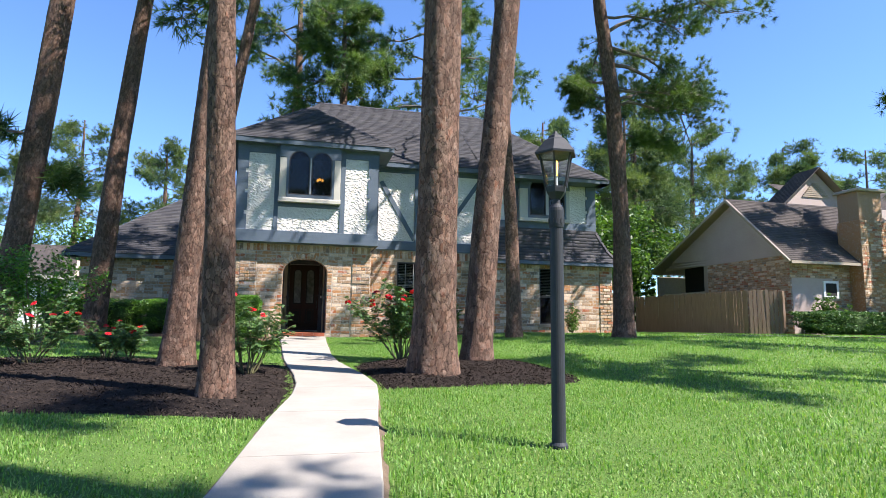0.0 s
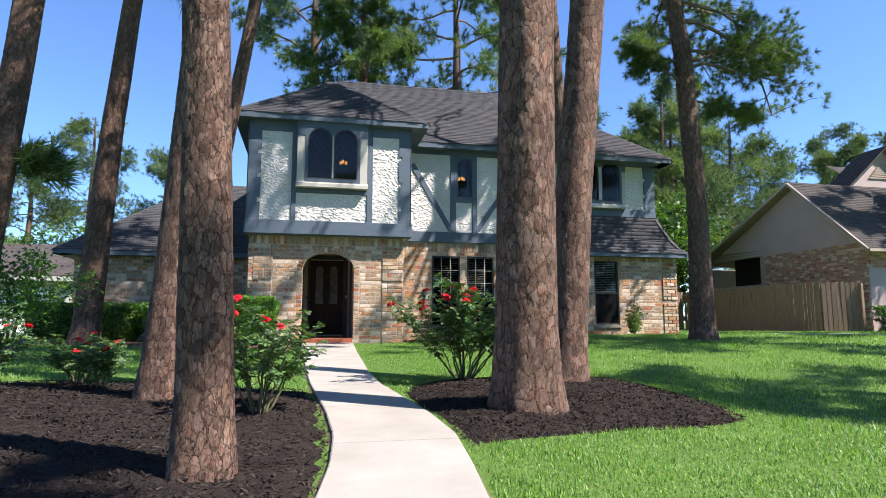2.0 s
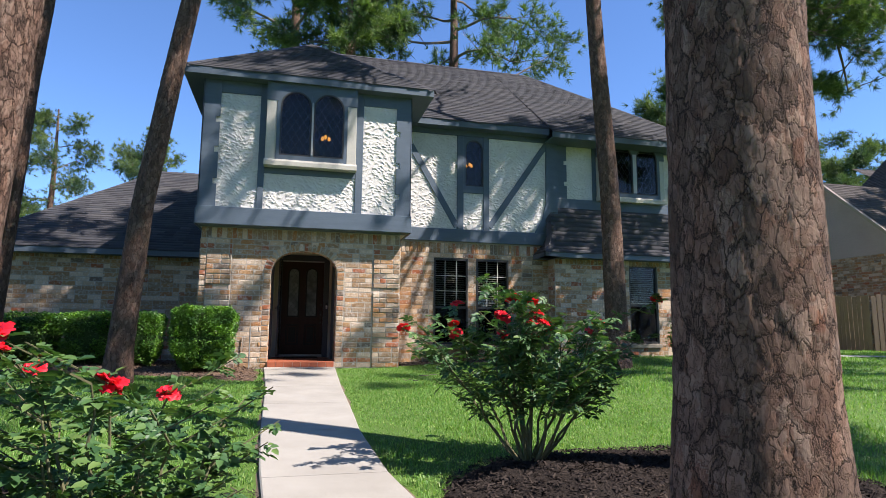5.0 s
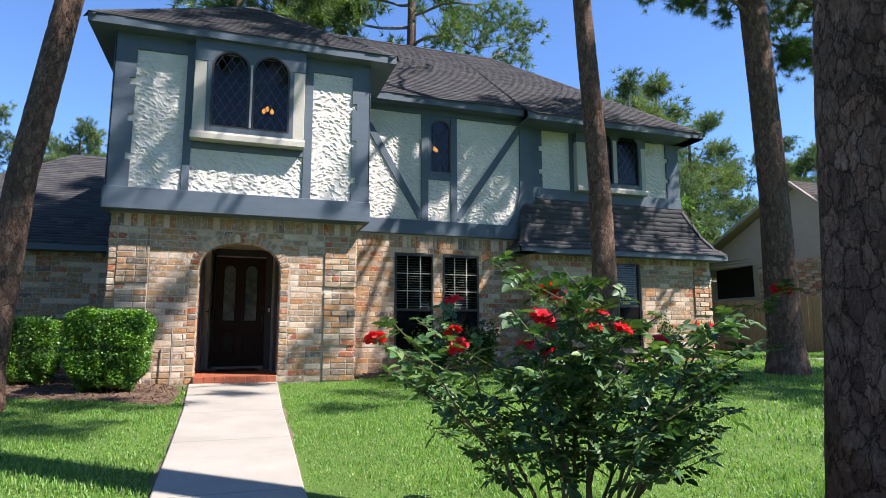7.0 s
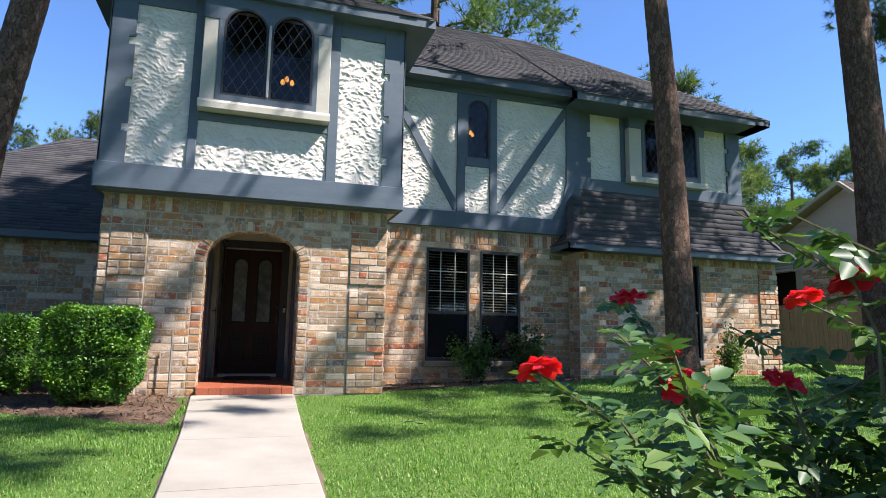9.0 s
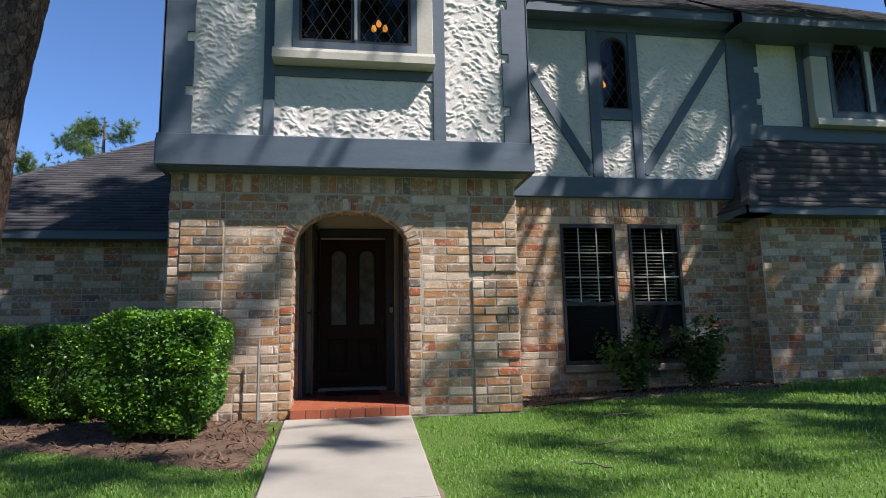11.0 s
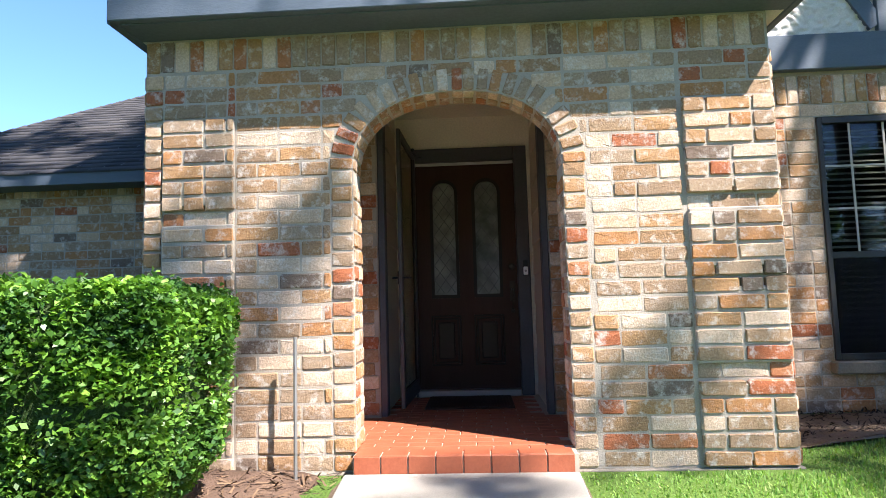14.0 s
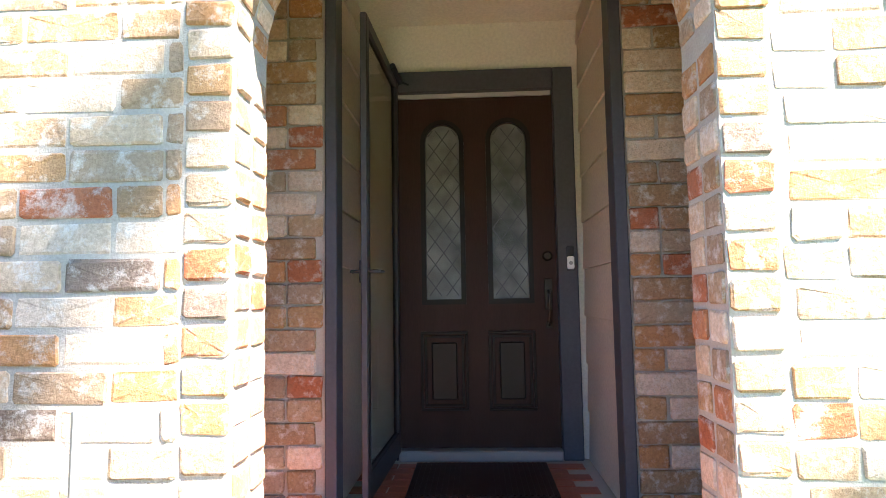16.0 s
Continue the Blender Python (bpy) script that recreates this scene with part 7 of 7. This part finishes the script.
def neighbour():
    root = tagged(new("neighbour_house"), "tan neighbouring house with steep gable and brick chimney", "house")
    X, Y0 = 20.7, 20.95
    z0 = 0.1
    # gable end: brick below, lap siding above
    part("wall", boxes((X, X + 0.25, Y0, 26.3, z0, 3.62)), M_MORTAR, root)
    part("wall", boxes((X + 0.252, 30, Y0, Y0 + 0.25, z0, 3.42)), M_MORTAR, root)
    part("wall", boxes((X + 0.3, 30, 31, 31.2, z0, 3.4)), M_MORTAR, root)
    rng = random.Random(50)
    w = child("brickwork", bpy.data.meshes.new("brickwork"), root)
    vs, fs = [], []
    for b, place in [(q, lambda u, z: pose(X + 0.002, Y0 + u, z, 0, 0, -90)) for q in lay(0, 5.3, z0, 3.6, rng)] + [(q, lambda u, z: pose(X + u, Y0 + 0.002, z)) for q in lay(0, 3.2, z0, 3.4, rng)]:
        v, f = brick_mesh(rng.randrange(10 ** 6), b[2], 0.016, b[3])
        m = place(b[0], b[1])
        o = len(vs)
        vs += [m @ Vector(p) for p in v]
        fs += [tuple(i + o for i in q) for q in f]
    w.data.from_pydata([tuple(v) for v in vs], [], fs)
    w.data.materials.append(M_BRICK_FAR)
    w["kind"] = "stuff"
    pk = (24.1, 6.50)
    n = 22
    for i in range(n):
        za, zb = 3.62 + (pk[1] - 3.62) * i / n, 3.62 + (pk[1] - 3.62) * (i + 1) / n
        def ys(z):
            t = (z - 3.45) / (pk[1] - 3.45)
            return Y0 - 0.2 + (pk[0] - Y0 + 0.2) * t, 30.4 - (30.4 - pk[0]) * t * 1.0 if z > 3.7 else 30.2
        a0, b0 = ys(za)
        a1, b1 = ys(zb)
        bm = bmesh.new()
        v = [bm.verts.new(p) for p in ((X - 0.02, a0, za), (X - 0.02, min(b0, 26.3 if za < 3.9 else b0), za), (X + 0.002, b1, zb), (X + 0.002, a1, zb), (X + 0.2, a0, za), (X + 0.2, b0, za), (X + 0.2, b1, zb), (X + 0.2, a1, zb))]
        for q in ((0, 1, 2, 3), (4, 5, 6, 7), (0, 1, 5, 4), (3, 2, 6, 7), (0, 3, 7, 4), (1, 2, 6, 5)):
            bm.faces.new([v[k] for k in q])
        part("siding_board", bm, M_NSIDING, root)
    # recessed porch on the far side: post, rail, back wall coloured near-black as shade
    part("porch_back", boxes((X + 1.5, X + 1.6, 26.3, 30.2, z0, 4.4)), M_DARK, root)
    part("porch_post", boxes((X, X + 0.2, 26.3, 26.55, z0, 3.9)), M_TRIM, root)
    part("porch_beam", boxes((X, X + 0.15, 26.5, 30.2, 2.05, 2.3), (X, X + 0.15, 26.5, 30.2, 0.9, 1.3)), M_TRIM, root)
    roof = new("roof", mesh_of("roof", [(X - 0.45, Y0 - 0.55, 3.28), (29, Y0 - 0.55, 3.28), (29, pk[0], pk[1] + 0.12), (X - 0.45, pk[0], pk[1] + 0.12), (X - 0.45, 30.9, 3.5), (29, 30.9, 3.5)], [(0, 1, 2, 3), (3, 2, 5, 4)], M_TRIM))
    roof.parent = root
    roof_plane(roof, [(X - 0.45, Y0 - 0.55, 3.30), (29, Y0 - 0.55, 3.30), (29, pk[0], pk[1] + 0.14), (X - 0.45, pk[0], pk[1] + 0.14)], M_NSHINGLE, 0.15, 7)
    roof_plane(roof, [(29, 30.9, 3.52), (X - 0.45, 30.9, 3.52), (X - 0.45, pk[0], pk[1] + 0.14), (29, pk[0], pk[1] + 0.14)], M_NSHINGLE, 0.15, 8)
    for a, b in (((X - 0.45, Y0 - 0.55, 3.22), (X - 0.45, pk[0], pk[1] + 0.06)), ((X - 0.45, pk[0], pk[1] + 0.06), (X - 0.45, 30.9, 3.44)), ((X - 0.45, Y0 - 0.55, 3.22), (29, Y0 - 0.55, 3.22))):
        bm = bmesh.new()
        tube(bm, [a, b], [0.085, 0.085], 4)
        part("fascia", bm, M_TRIM, root)
    # lit pale panel and small window on the front
    part("front_panel", boxes((X + 0.05, X + 2.2, Y0 - 0.03, Y0 - 0.004, z0, 2.6)), M_NSIDING, root)
    win = part("window", boxes((22.35, 22.45, Y0 - 0.09, Y0 - 0.03, 1.75, 2.5), (23.05, 23.15, Y0 - 0.09, Y0 - 0.03, 1.75, 2.5), (22.45, 23.05, Y0 - 0.09, Y0 - 0.03, 2.4, 2.5), (22.45, 23.05, Y0 - 0.09, Y0 - 0.03, 1.75, 1.85)), M_WHITE, root, "white framed window")
    part("pane", boxes((22.45, 23.05, Y0 - 0.07, Y0 - 0.06, 1.85, 2.4)), M_DARK, win)
    ch = part("chimney", boxes((23.9, 25.4, Y0 - 0.65, Y0 + 0.5, z0, 5.2), (24.0, 25.3, Y0 - 0.55, Y0 + 0.5, 5.2, 6.5), bevel=0.02), M_BRICK_FAR, root, "broad brick chimney")
    vs, fs = [], []
    for b in lay(0, 1.5, z0, 5.2, rng):
        v, f = brick_mesh(rng.randrange(10 ** 6), b[2], 0.014, b[3])
        o = len(vs)
        vs += [Vector((23.9 + b[0] + p[0], Y0 - 0.648 + p[1], b[1] + p[2])) for p in v]
        fs += [tuple(i + o for i in q) for q in f]
    cb = child("brickwork", mesh_of("brickwork", vs, fs, M_BRICK_FAR), ch)
    cb["kind"] = "stuff"
    part("chimney_cap", boxes((23.85, 25.45, Y0 - 0.7, Y0 + 0.6, 6.5, 6.62), bevel=0.02), M_TRIM, root)
    # upper storey behind, with its own gable and louvre
    part("upper_wall", boxes((24.4, 33, 25.0, 25.2, 3, 6.9), (24.4, 24.6, 25.2, 27.5, 3, 6.9)), M_NSIDING, root)
    bm = bmesh.new()
    prism(bm, [(24.4, 6.9), (28.6, 6.9), (26.5, 8.7)], 25.0, 25.2)
    part("upper_gable", bm, M_NSIDING, root)
    bm = bmesh.new()
    for i in range(8):
        z = 7.3 + i * 0.10
        w2 = 0.85 * (1 - i / 9)
        box(bm, 26.5 - w2, 26.5 + w2, 24.95, 24.99, z, z + 0.065)
    part("louvre", bm, M_TRIM, root)
    ur = new("upper_roof", mesh_of("upper_roof", [(24.0, 24.6, 6.65), (26.5, 24.6, 8.85), (29.0, 24.6, 6.65), (24.0, 26.2, 6.65), (26.5, 26.2, 8.85), (29.0, 26.2, 6.65)], [(0, 1, 4, 3), (1, 2, 5, 4)], M_TRIM))
    ur.parent = root
    roof_plane(ur, [(24.0, 26.2, 6.67), (24.0, 24.6, 6.67), (26.5, 24.6, 8.87), (26.5, 26.2, 8.87)], M_NSHINGLE, 0.15, 9)
    er = new("upper_roof", mesh_of("upper_roof", [(26.5, 25.1, 6.6), (36, 25.1, 6.6), (36, 28.2, 8.75), (26.5, 28.2, 8.75)], [(0, 1, 2, 3)], M_TRIM))
    er.parent = root
    roof_plane(er, [(26.5, 25.1, 6.62), (36, 25.1, 6.62), (36, 28.2, 8.77), (26.5, 28.2, 8.77)], M_NSHINGLE, 0.15, 10)


neighbour()


def west_house():
    root = tagged(new("neighbour_house"), "low cream neighbouring house with pale grey roof", "house")
    part("wall", boxes((-22, -9.9, 30.0, 30.2, -0.1, 2.35)), M_CREAM, root)
    part("wall", boxes((-10.1, -9.9, 30.2, 38, -0.1, 2.35)), M_CREAM, root)
    part("garage_door", boxes((-13.4, -10.6, 29.95, 29.99, 0, 1.9), bevel=0.01), M_WHITE, root, "white panelled garage door")
    for i in range(4):
        part("door_panel", boxes((-13.3, -10.7, 29.925, 29.949, 0.06 + i * 0.46, 0.46 + i * 0.46), bevel=0.012), M_WHITE, root)
    part("fascia", boxes((-22.4, -9.5, 29.45, 29.5, 2.2, 2.42)), M_CREAM, root)
    rf = new("roof", mesh_of("roof", [(-22.4, 29.45, 2.4), (-9.5, 29.45, 2.4), (-10.8, 34, 4.2), (-22.4, 34, 4.2), (-9.5, 38.5, 2.4), (-22.4, 38.5, 2.4)], [(0, 1, 2, 3), (1, 4, 2), (4, 5, 3, 2)], M_TRIM))
    rf.parent = root
    roof_plane(rf, [(-22.4, 29.45, 2.42), (-9.5, 29.45, 2.42), (-10.8, 34, 4.22), (-22.4, 34, 4.22)], M_NSHINGLE, 0.16, 3)


west_house()


# ---------------------------------------------------------------- lawn
def lawn():
    rng = np.random.default_rng(2024)
    out = []
    def patch(x0, x1, y0, y1, density, length, width, skip=None):
        n = int((x1 - x0) * (y1 - y0) * density)
        x, y = rng.uniform(x0, x1, n), rng.uniform(y0, y1, n)
        edge = 0.035 + 0.02 * np.sin(y * 5.1) + 0.015 * np.sin(y * 13 + x)
        ok = ~((x > interp(WALK_L, y) - edge) & (x < interp(WALK_R, y) + edge))
        for b in (BED_R, BED_L, BED_H, BED_M):
            ok &= ~inside(b, x, y)
        ok &= ~((x > -1.7) & (x < 2.25) & (y > 16.75)) & ~((x > 2.0) & (y > 17.85) & (x < 10.6)) & ~((x < -1.5) & (y > 19.6))
        far = np.clip((x - 13) / 45, 0, 1)
        ok &= ~((x > 13) & (np.abs(y - 17.6 + 7.5 * far ** 0.8) < 0.55 + 1.2 * far))
        if skip is not None:
            ok &= ~((x > skip[0]) & (x < skip[1]) & (y > skip[2]) & (y < skip[3]))
        x, y = x[ok], y[ok]
        n = len(x)
        clump = 0.75 + 0.4 * np.sin(x * 3.1 + 1.3 * np.sin(y * 2.3)) * np.sin(y * 2.7 + x)
        ln = length * (0.55 + 0.6 * rng.random(n)) * np.clip(clump, 0.5, 1.2)
        az, tilt = rng.uniform(0, math.tau, n), np.abs(rng.normal(0.55, 0.38, n))
        d = np.column_stack([np.cos(az) * np.sin(tilt), np.sin(az) * np.sin(tilt), np.cos(tilt)])
        s = np.column_stack([-np.sin(az), np.cos(az), np.zeros(n)]) * (width * (0.6 + 0.7 * rng.random(n)))[:, None] / 2
        b = np.column_stack([x, y, ground_z(x, y) + 0.004])
        m = b + d * (ln * 0.55)[:, None]
        t = b + (d + np.array([0, 0, -0.35]) * np.sin(tilt)[:, None]) * ln[:, None]
        out.append(np.stack([b - s, b + s, m + s * 0.8, m - s * 0.8, t], 1))
    patch(-3.2, 4.2, 0.2, 17.9, 2500, 0.050, 0.0075)
    patch(4.2, 9.5, 1.0, 18.0, 900, 0.068, 0.010)
    patch(-7.0, -3.2, 1.5, 17.5, 450, 0.075, 0.012)
    patch(9.5, 24, 3.0, 22, 260, 0.085, 0.017)
    v = np.concatenate(out)
    n = len(v)
    o = np.arange(n)[:, None] * 5
    loops = np.concatenate([o + [0, 1, 2, 3], o + [3, 2, 4]], 1).ravel()
    ob = new("lawn_grass", fast_mesh("lawn_grass", v.reshape(-1, 3), np.tile([4, 3], n), loops, M_GRASS))
    tagged(ob, "thick green mown grass blades", "grass", kind="stuff")


lawn()

# ---------------------------------------------------------------- single bricks of the porch, last
porch_bricks(WALL_PORCH)
